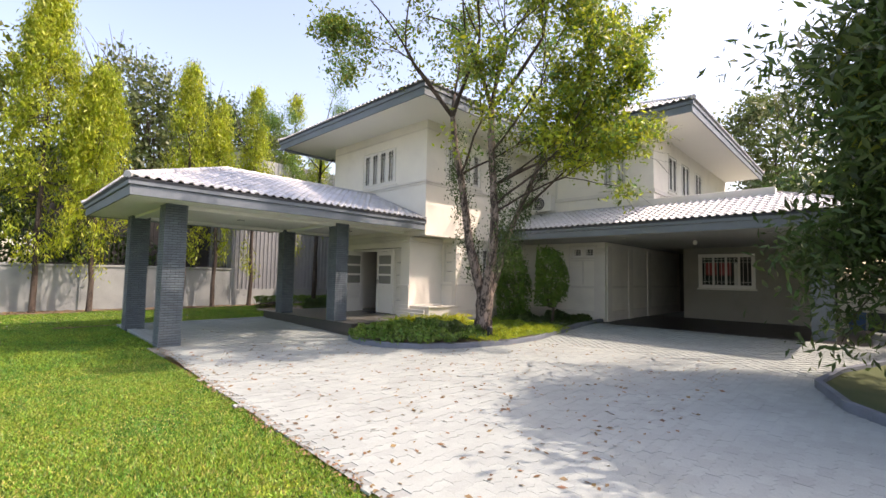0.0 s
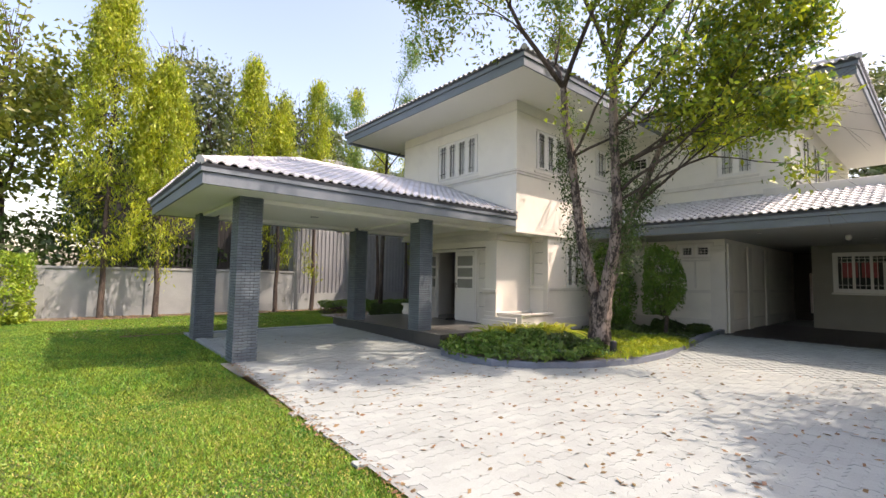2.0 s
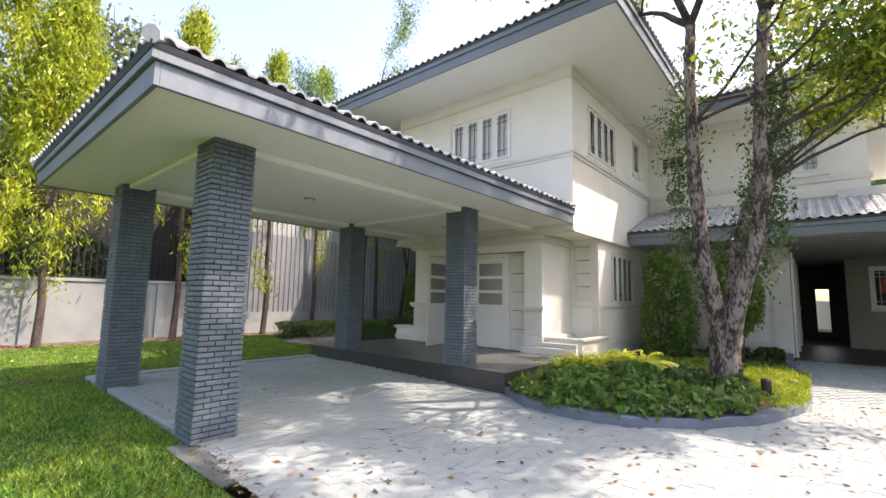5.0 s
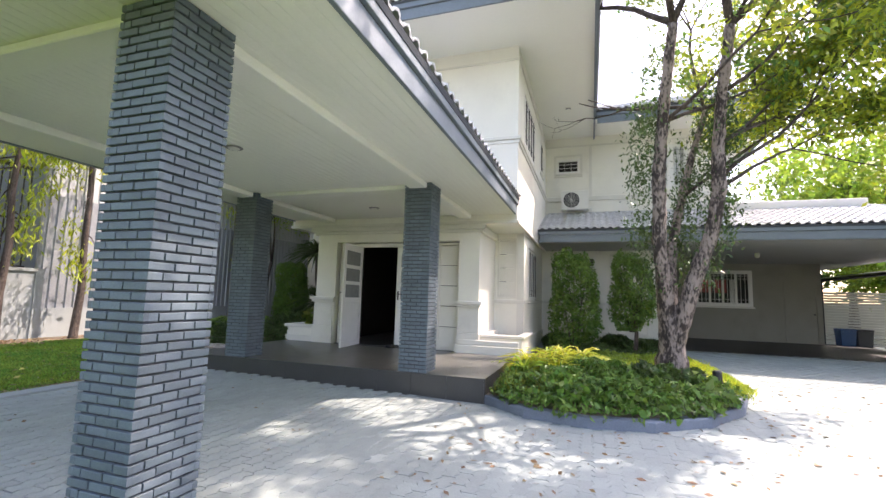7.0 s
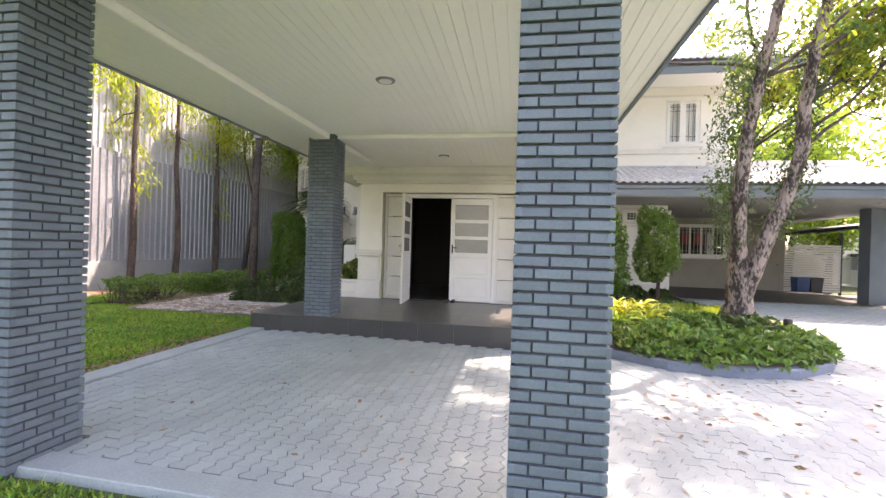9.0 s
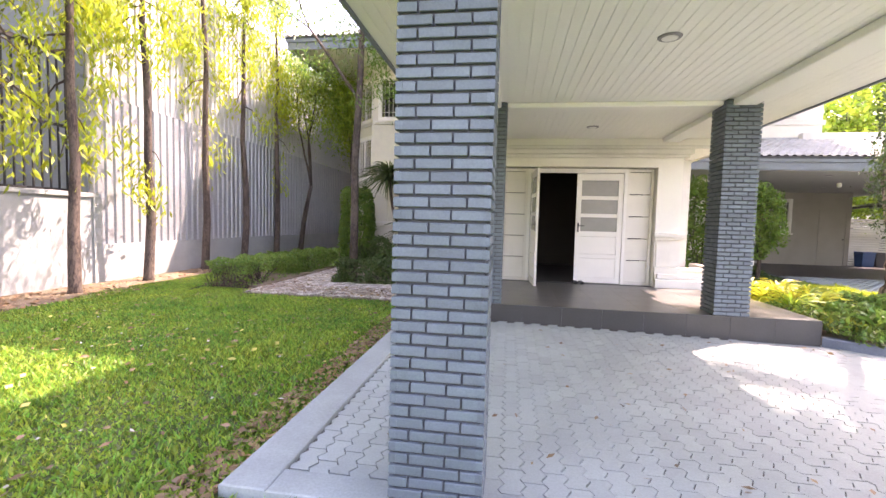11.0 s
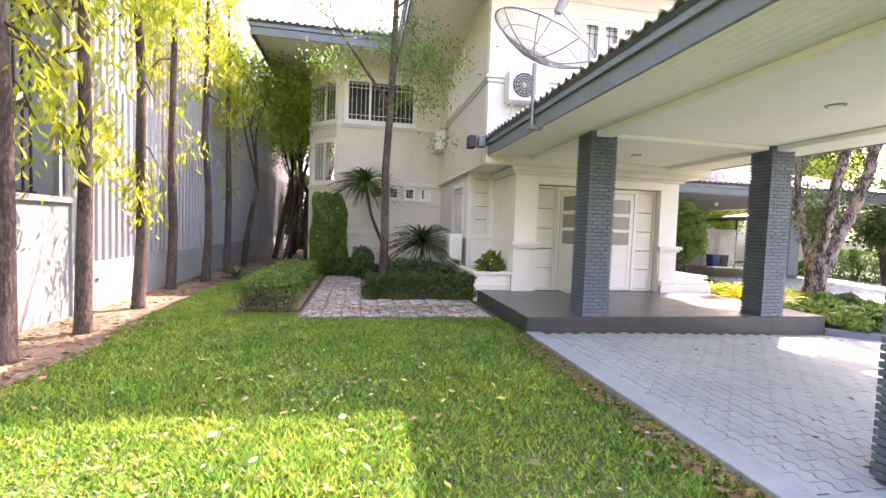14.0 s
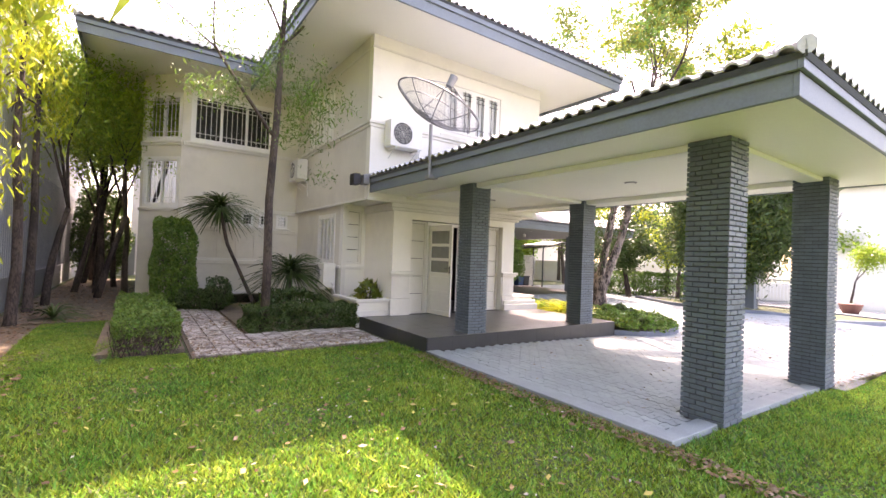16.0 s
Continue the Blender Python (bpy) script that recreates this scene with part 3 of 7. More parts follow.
# main roofs
EZ = 6.74
hip_roof("main_roof", -16.1, -7.75, 8.25, 26.0, EZ, 1.9, "pale grey rolled tile hipped main roof", ends=(1, 1))
eaves("main_fascia", -16.04, -7.81, 8.31, 25.9, EZ, "blue-grey painted stepped fascia boards round the main roof", "wes", 0.36)
soffit("main_soffit", -16.0, -7.85, 8.35, 25.9, 6.47, "white soffit under the wide main eaves", hole=(S0 + 0.1, S1 - 0.1, YS + 0.1, 25.8), board=0)
hip_roof("wing_roof", -9.0, -2.85, 14.1, 26.0, EZ - 0.01, 1.45, "pale grey rolled tile hipped wing roof", ends=(1, 1))
eaves("wing_fascia", -7.75, -2.91, 14.16, 25.9, EZ - 0.01, "blue-grey painted stepped fascia boards round the wing roof", "es", 0.36)
soffit("wing_soffit", -7.8, -2.95, 14.2, 25.9, 6.475, "white soffit under the wing eaves", hole=(-9.0, WX - 0.1, YW + 0.1, 25.8), board=0)
hip_roof("rear_roof", -20.0, -13.0, 13.75, 26.0, EZ - 0.02, 1.6, "pale grey rolled tile hipped rear roof", ends=(1, 1))
eaves("rear_fascia", -19.94, -16.06, 13.81, 25.9, EZ - 0.02, "blue-grey painted stepped fascia boards round the rear roof", "ws", 0.36)
soffit("rear_soffit", -19.9, -16.02, 13.85, 25.9, 6.48, "white soffit under the rear eaves", hole=(-17.5, -16.0, YR + 0.15, 25.8), board=0)

# covered-parking roof
GZ = 3.2
gr = thing("parking_roof", "pale grey rolled tile roof over the covered parking", "roof", (-4, 14, GZ))
gr["kind"] = "structure"
ginv = gr.matrix_world.inverted()
GS = [[(S1 + 0.01, 13.28, GZ), (1.1, 13.28, GZ), (-1.3, 15.7, 4.06), (S1 + 0.01, 15.49, 4.0)],
      [(1.1, 13.28, GZ), (1.1, 24, GZ), (-1.3, 22, 4.06), (-1.3, 15.7, 4.06)],
      [(WX + 0.005, 15.6, 4.02), (-1.3, 15.7, 4.06), (-1.3, 22, 4.06), (WX + 0.005, 22, 4.06)]]
for k, s in enumerate(GS):
    if k < 2:
        ob = tiled_slope("roof_tiles", s, "")
        ob.parent, ob.matrix_parent_inverse = gr, ginv
        ob["kind"] = "stuff"
    bm = bmesh.new()
    roof_slab(bm, [Vector(p) - Vector((0, 0, 0.012)) for p in s])
    bm.transform(ginv)
    part("roof_deck", bm, MORTAR, gr)
bm = boxes((WX - 0.6, 15.3, 3.94, -1.2, 15.62, 4.17), bevel=0.01)
bm.transform(ginv)
part("roof_upstand", bm, TRIM, gr, "white rendered upstand along the roof top")
# unseen ceiling length added to keep the passage dark
struct("parking_ceiling", boxes((-6.1, 26.0, 2.85, -0.4, 30, 2.9)), SOFFIT, "pale ceiling added over the passage to keep daylight out", "ceiling")
eaves("parking_fascia", S1 + 0.05, 1.05, 13.34, 24.0, GZ, "blue-grey painted fascia over the covered parking", "es", 0.34)


# ---- carport columns ----
BH, BJ = 0.0415, 0.0125
brick_full = boxes((-0.076, -0.012, 0, 0.076, 0.018, BH), bevel=0.003)
BRICK_ME = bpy.data.meshes.new("brick")
brick_full.to_mesh(BRICK_ME)
brick_full.free()
BRICK_ME.materials.append(BRICK)


def column(name, x0, x1, y0, y1, z0, z1, label, single):
    rng = random.Random(name)
    w, d = x1 - x0, y1 - y0
    cx, cy = (x0 + x1) / 2, (y0 + y1) / 2
    ob = thing(name, label, "column", (cx, cy, z0), group="brick-clad columns carrying the carport roof")
    i = 0.02
    part("core", boxes((-w / 2 + i, -d / 2 + i, -0.15, w / 2 - i, d / 2 - i, z1 - z0)), MORTAR, ob, "dark recessed mortar joints")
    bm = bmesh.new()
    courses = int((z1 - z0) / (BH + BJ))
    pitch = (z1 - z0) / courses
    made = 0
    for c in range(courses):
        z = c * pitch + 0.004
        for side in range(4):
            L = w if side % 2 == 0 else d
            h = L / 2 - i + 0.018
            off = 0.08 if (c + side) % 2 else 0.0
            u = -h
            cuts = []
            first = 0.152 if off == 0 else 0.085
            while u < h - 0.02:
                e = min(u + first, h)
                if h - e < 0.05:
                    e = h
                cuts.append((u, e))
                u, first = e + 0.010, 0.152
            out = (d if side % 2 == 0 else w) / 2 - i
            m = pose(0, 0, 0, 0, 0, side * 90)
            for a, b in cuts:
                jut = rng.uniform(-0.002, 0.003)
                tilt = rng.uniform(-0.5, 0.5)
                mm = m @ pose((a + b) / 2, -(out + 0.004 + jut), z, 0, tilt, 0)
                sc = (b - a) / 0.152
                if made < single and side in (0, 1) and 1 < c:
                    br = new("brick", BRICK_ME)
                    br.parent = ob
                    br.matrix_basis = mm @ Matrix.Diagonal((sc, 1, 1, 1))
                    made += 1
                else:
                    k = len(bm.verts)
                    box(bm, -0.076 * sc, -0.012, 0, 0.076 * sc, 0.018, BH, bevel=0.003)
                    bm.verts.ensure_lookup_table()
                    for v in bm.verts[k:]:
                        v.co = mm @ v.co
    tagged(part("brickwork", bm, BRICK, ob), kind="stuff")
    return ob


COLS = [("brick_column", -13.70, -13.275, 3.06, 3.50, 0.0, "square column clad in thin blue-grey painted bricks at the garden corner"),
        ("brick_column", -10.57, -10.14, 3.06, 3.50, -0.05, "square column clad in thin blue-grey painted bricks beside the drive"),
        ("brick_column", -13.70, -13.275, 7.26, 7.665, 0.25, "square blue-grey brick column standing on the porch by the garden"),
        ("brick_column", -10.57, -10.14, 7.26, 7.665, 0.25, "square blue-grey brick column standing on the porch before the door")]
for n, a, b, c, d, z, lab in COLS:
    column(n, a, b, c, d, z, 2.984, lab, 280)
tagged(to_ob("parking_column", boxes((-0.55, 15.6, 0.05, -0.08, 16.05, 2.849), bevel=0.01), FASCIA), "plain blue-grey painted square column of the covered parking", "column")


# ---- trees ----
def grow(bm, rng, p, d, length, r, depth, tips, spread=0.5, up=0.15, segs=4, kids=(2, 3), shrink=0.72, sides=7, wob=0.12):
    pts, rad = [p.copy()], [r]
    for s in range(segs):
        d = (d + Vector([rng.uniform(-wob, wob) for _ in range(3)]) + Vector((0, 0, up * 0.2))).normalized()
        p = p + d * (length / segs)
        pts.append(p.copy())
        rad.append(r * (1 - 0.4 * (s + 1) / segs))
    tube(bm, pts, rad, sides)
    if depth <= 1:
        tips.extend(pts[1:])
    if depth == 0:
        return
    for k in range(rng.randint(*kids)):
        a = Vector([rng.uniform(-1, 1) for _ in range(3)])
        nd = (d + a.normalized() * spread + Vector((0, 0, up))).normalized()
        grow(bm, rng, p, nd, length * rng.uniform(shrink - 0.12, shrink + 0.1), rad[-1] * 0.72, depth - 1, tips, spread, up, segs, kids, shrink, max(4, sides - 1), wob)


def cloud(rng, tips, n, r, squash=0.8):
    t = np.array([tuple(p) for p in tips])
    c = t[rng.integers(0, len(t), n)]
    q = rng.normal(size=(n, 3)) * r
    q[:, 2] *= squash
    return c + q


def mast_tree(x, y, h, r, mat_l, seed, trunk=0.095, low=1.6, n=5200, label="", size=0.17, lean=0.0, name="mast_tree"):
    """A tall narrow tree whose long leaves hang in bunches round one trunk."""
    rng = np.random.default_rng(seed)
    pr = random.Random(seed)
    g = -0.05
    ob = thing(name, label, "tree", (x, y, g), group="")
    bm = bmesh.new()
    ts = [(lean * (k / 8) ** 1.5 + pr.uniform(-0.05, 0.05) * (k > 0), pr.uniform(-0.06, 0.06) * (k > 0), h * 0.97 * k / 8) for k in range(9)]
    ts.insert(1, (0, 0, 0.12))
    tube(bm, ts, [trunk * 1.35, trunk * 1.05] + [trunk * (1 - 0.85 * k / 8) for k in range(1, 9)], 9)
    bunch = []
    nb = int(n / 60)
    for b in range(nb):
        z = low + (h - low) * (rng.random() ** 0.55)
        f = (z - low) / (h - low)
        rr = (r * (0.55 + 0.6 * min(1, 5 * f)) * (1 - f) ** 0.55 + 0.12) * (0.5 + 0.5 * min(1, max(0, (z - 2.2) / 2.0)))
        a = rng.random() * 6.283
        q = rr * (0.45 + 0.65 * rng.random())
        lx = lean * f ** 1.5
        e = Vector((lx + q * math.cos(a), q * math.sin(a), z - 0.15))
        if b % 3 == 0:
            tube(bm, [(lx, 0, z + 0.25), tuple((Vector((lx, 0, z + 0.25)) + e) / 2 + Vector((0, 0, 0.1))), tuple(e)], [0.022, 0.015, 0.006], 4)
        if z > 4.6 or b % 5 < 2:
            bunch.append(e)
    part("trunk", bm, BARK, ob, "grey-brown rough upright trunk", True)
    bu = np.array([tuple(b) for b in bunch])
    idx = rng.integers(0, len(bu), n)
    k = rng.normal(size=(n, 3)) * (0.14, 0.14, 0.22)
    k[:, 2] -= 0.1
    crown = leaves("crown", bu[idx] + k, size, mat_l, ob, droop=0.75, ratio=0.24, rng=rng)
    return ob


def spread_tree(x, y, z, stems, mat_l, seed, n, size, label, leaf_r=0.35, depth=3, name="tree", bark=None, kids=(2, 3), spread=0.55, length=2.2, r0=0.14, droop=0.2, ratio=0.42, shrink=0.74, up=0.15):
    rng = np.random.default_rng(seed)
    pr = random.Random(seed)
    ob = thing(name, label, "tree", (x, y, z))
    bm = bmesh.new()
    tips = []
    for base, d, ln, r in stems:
        grow(bm, pr, Vector(base), Vector(d).normalized(), ln, r, depth, tips, spread, up, 4, kids, shrink, 9)
    part("trunk", bm, bark or BARKP, ob, "mottled grey-brown forking trunk and limbs", True)
    leaves("crown", cloud(rng, tips, n, leaf_r), size, mat_l, ob, droop=droop, ratio=ratio, rng=rng)
    return ob


def bush(name, x, y, z, rx, ry, h, mat_l, seed, n, size, label, category="bush", lumpy=0.25, box_like=False, droop=0.0, ratio=0.5, parent=None, power=2.0, bare=0.0):
    """A shrub or hedge: leaves through a lumpy shell, over a few twigs."""
    rng = np.random.default_rng(seed)
    ob = thing(name, label, category, (x, y, z))
    bm = bmesh.new()
    for k in range(7):
        a = k * 0.9
        tube(bm, [(0.05 * math.cos(a), 0.05 * math.sin(a), -0.03), (rx * 0.5 * math.cos(a), ry * 0.5 * math.sin(a), h * 0.45), (rx * 0.75 * math.cos(a + 0.3), ry * 0.75 * math.sin(a + 0.3), h * 0.85)], [0.02, 0.014, 0.006], 5)
    tagged(part("stem", bm, BARK, ob), kind="stuff")
    u = rng.random((n, 3)) * 2 - 1
    if box_like:
        k = rng.integers(0, 3, n)
        s = np.sign(rng.random(n) - 0.5)
        for i in range(3):
            u[k == i, i] = s[k == i] * (0.86 + 0.14 * rng.random((k == i).sum()))
        u[:, 2] = np.abs(u[:, 2]) * 2 - 1 if False else u[:, 2]
    else:
        d = rng.normal(size=(n, 3))
        d /= np.linalg.norm(d, axis=1)[:, None]
        if power > 2:
            d /= (np.abs(d) ** power).sum(1)[:, None] ** (1 / power)
        u = d * (0.6 + 0.4 * rng.random((n, 1)) ** 0.4)
    lump = 1 + lumpy * (np.sin(u[:, 0] * 5 + seed) * np.cos(u[:, 1] * 6 + seed) * 0.5 + np.sin(u[:, 2] * 4 + u[:, 0] * 3) * 0.3)
    u = u * lump[:, None]
    p = u * (rx, ry, h / 2) + (0, 0, h / 2)
    f = 9.0 if h < 1.2 else 5.5
    p += np.stack([np.sin(p[:, 1] * f + seed) * np.cos(p[:, 2] * f), np.sin(p[:, 0] * f + seed * 2) * np.cos(p[:, 2] * f * 0.8), np.sin(p[:, 0] * f * 1.2) * np.cos(p[:, 1] * f)], 1) * (0.045 if h < 1.2 else 0.045)
    if h >= 1.2:
        p = p[(rng.random(len(p)) < 0.25) | (np.sin(p[:, 0] * 11 + seed) * np.sin(p[:, 2] * 9) + np.sin(p[:, 1] * 13 + p[:, 2] * 7) * 0.5 > -0.55)]
    p[:, 2] = np.maximum(p[:, 2], 0.02)
    if bare:
        p = p[(p[:, 2] > h * bare) | (rng.random(len(p)) < 0.15)]
    leaves("foliage", p, size, mat_l, ob, droop=droop, ratio=ratio, rng=rng)
    return ob


# front tree by the drive
ft = thing("tree", "multi-stemmed tree with mottled dark trunk in the planting bed", "tree", (-6.70, 9.55, 0.0))
pr = random.Random(11)
nrg = np.random.default_rng(11)


def knotty(bm, pts, radii, rng, sides=12, step=0.09):
    """A rough stem: rings close together with uneven radii, then ridges."""
    P, R = [], []
    for (p, q), (a, b) in zip(zip(pts, pts[1:]), zip(radii, radii[1:])):
        p, q = Vector(p), Vector(q)
        n = max(1, int((q - p).length / step))
        for k in range(n):
            t = k / n
            P.append(p + (q - p) * t + Vector((rng.uniform(-1, 1), rng.uniform(-1, 1), 0)) * 0.006)
            R.append((a + (b - a) * t) * rng.uniform(0.93, 1.09))
    P.append(Vector(pts[-1]))
    R.append(radii[-1])
    k0 = len(bm.verts)
    tube(bm, P, R, sides)
    bm.verts.ensure_lookup_table()
    for i, v in enumerate(bm.verts[k0:]):
        c = P[min(i // sides, len(P) - 1)]
        o = v.co - c
        v.co = c + o * (1 + 0.09 * math.sin((i % sides) * 2.4 + i // sides * 0.23) + rng.uniform(-0.05, 0.05))


bm = bmesh.new()
tips = []
knotty(bm, [(0, 0, -0.1), (0, 0, 0.12), (0.0, 0.0, 0.5), (0.03, 0.02, 1.0), (0.04, 0.04, 1.3)], [0.29, 0.25, 0.21, 0.215, 0.15], pr, 16)
STEMS = [([(-0.03, 0, 0.75), (-0.07, -0.04, 1.2), (-0.13, -0.2, 1.73), (-0.2, -0.35, 2.32), (-0.21, -0.55, 3.27), (-0.17, -0.8, 4.14), (-0.14, -1.05, 4.73), (-0.06, -1.25, 5.5)], 0.135, (-0.05, -0.1, 1)),
         ([(0.06, -0.02, 0.7), (0.17, -0.12, 1.15), (0.33, -0.2, 1.74), (0.53, -0.3, 2.31), (0.66, -0.45, 3.1), (0.65, -0.5, 3.8), (0.70, -0.65, 4.6), (0.8, -0.8, 5.6)], 0.14, (0.1, -0.3, 1)),
         ([(0.0, 0.1, 0.8), (0.07, 0.32, 1.35), (0.11, 0.52, 1.87), (0.16, 0.7, 2.44), (0.38, 0.95, 3.3), (0.64, 1.25, 4.2), (0.95, 1.5, 5.2)], 0.105, (0.3, 0.6, 0.8))]
for pts, r, d in STEMS:
    n = len(pts)
    knotty(bm, pts, [r * (1 - 0.5 * k / (n - 1)) for k in range(n)], pr, 12)
part("trunk", bm, BARKP, ft, "mottled dark trunk with pale patches", True)
bm = bmesh.new()
for pts, r, d in STEMS:
    e = Vector(pts[-1])
    for k in range(3):
        dd = (Vector(d).normalized() + Vector([pr.uniform(-0.75, 0.75) for _ in range(3)])).normalized()
        grow(bm, pr, e, dd, 1.9, r * 0.42, 3, tips, 0.75, 0.12, 4, (2, 3), 0.74, 6, 0.16)
    m = Vector(pts[-3])
    for k in range(2):
        a = pr.uniform(-1.0, 1.3)
        grow(bm, pr, m, Vector((math.cos(a), math.sin(a), 0.7)).normalized(), 1.6, r * 0.25, 2, tips, 0.75, 0.1, 4, (2, 3), 0.74, 6, 0.16)
# the long limbs that reach out over the drive
for q, d, L in (((0.68, -0.45, 3.15), (0.75, 0.55, 0.55), 2.4), ((0.66, -0.45, 3.3), (0.8, 0.2, 0.75), 2.6), ((0.66, -0.5, 3.8), (0.7, 0.65, 0.6), 2.6), ((0.38, 0.95, 3.3), (0.8, 0.4, 0.5), 2.3), ((0.70, -0.65, 4.6), (0.9, -0.1, 0.5), 2.4), ((-0.06, -1.25, 5.5), (-0.5, -0.9, 1.3), 2.2), ((0.8, -0.8, 5.6), (0.6, -0.6, 0.9), 2.2)):
    grow(bm, pr, Vector(q), Vector(d).normalized(), L * 0.78, 0.034, 3, tips, 0.6, -0.03, 5, (2, 3), 0.7, 6, 0.14)
part("limb", bm, BARK, ft, "thin dark branching limbs", True)


def crown_ok(p):
    return p.z > 3.3 and p.x < 3.7 and (p.x > -0.35 or p.z > 6.6 + 0.4 * max(0, p.y + 1)) and (p.z > 4.1 or p.x > 1.6)


def blob(n, c, r):
    q = nrg.normal(size=(n, 3))
    q = q / np.linalg.norm(q, axis=1)[:, None] * nrg.random((n, 1)) ** 0.4 * r + c
    return [Vector(p) for p in q]


tips = [t for t in tips if crown_ok(t)]
green = [t for t in tips + blob(130, (0.2, -0.3, 6.9), (2.7, 2.6, 2.1)) + blob(30, (-2.0, -2.6, 7.1), (1.5, 1.0, 0.8)) + blob(30, (1.6, 0.5, 5.2), (1.3, 1.3, 0.8)) if crown_ok(t)]
lime = blob(28, (1.9, 0.4, 5.1), (1.3, 1.3, 0.9)) + blob(8, (2.9, 0.7, 4.7), (0.8, 0.8, 0.6)) + blob(9, (3.0, 0.5, 4.25), (0.6, 0.6, 0.4)) + blob(8, (2.1, -0.5, 4.5), (0.7, 0.6, 0.4)) + blob(4, (0.2, -1.5, 4.8), (0.35, 0.3, 0.3)) + [t for t in tips if t.x > 1.0]
leaves("crown", cloud(nrg, green[::2], 17000, 0.15), 0.115, LEAF_G, ft, droop=0.3, ratio=0.42, rng=nrg)
leaves("crown", cloud(nrg, green[1::2], 17000, 0.16), 0.115, LEAF_M, ft, droop=0.3, ratio=0.42, rng=nrg)
leaves("crown", cloud(nrg, lime, 17000, 0.17), 0.12, LEAF_Y, ft, droop=0.3, ratio=0.42, rng=nrg)
sh = []
for k in range(70):
    st_ = STEMS[k % 3][0]
    a = Vector(st_[2 + k % 4]).lerp(Vector(st_[3 + k % 4]), pr.random())
    o = Vector((pr.uniform(-0.05, 0.25) if k % 3 else pr.uniform(-0.35, 0.0), pr.uniform(0.0, 0.3), pr.uniform(-0.3, 0.5)))
    sh.append(Vector(a) + o)
leaves("stem_shoot", cloud(nrg, sh, 7500, 0.12, 1.5), 0.07, LEAF_D, ft, droop=0.5, ratio=0.4, rng=nrg)
# island tree
it = spread_tree(2.6, 9.6, -0.05, [((0, 0, -0.1), (0, 0, 1), 1.0, 0.16), ((0, 0, 0.7), (0.6, 0.2, 1.0), 1.5, 0.08), ((0, 0, 0.7), (-0.8, -0.25, 0.7), 1.3, 0.08), ((0, 0, 0.8), (-0.4, 0.5, 1.0), 1.6, 0.08), ((0, 0, 0.8), (-0.45, -0.6, 0.75), 1.3, 0.07), ((0, 0, 0.8), (0.1, 0.0, 1), 2.4, 0.09), ((0, 0, 1.2), (-0.1, -0.5, 1), 2.2, 0.08)],
            LEAF_D, 12, 16000, 0.19, "dense dark-green broad-leaved tree on the grassed island", 0.36, 3, bark=BARK, spread=0.8, ratio=0.27, droop=0.4, up=0.0)
it_rng = np.random.default_rng(90)
q = it_rng.normal(size=(150, 3))
q = q / np.linalg.norm(q, axis=1)[:, None] * it_rng.random((150, 1)) ** 0.35 * (2.4, 2.35, 2.7) + (-0.1, -0.15, 4.2)
leaves("crown", cloud(it_rng, [Vector(p) for p in q], 80000, 0.36), 0.20, LEAF_D, it, droop=0.4, ratio=0.27, rng=it_rng)
leaves("crown", cloud(it_rng, [Vector(p) for p in q if p[0] + p[1] < -0.4], 5000, 0.26), 0.18, LEAF_M, it, droop=0.4, ratio=0.27, rng=it_rng)


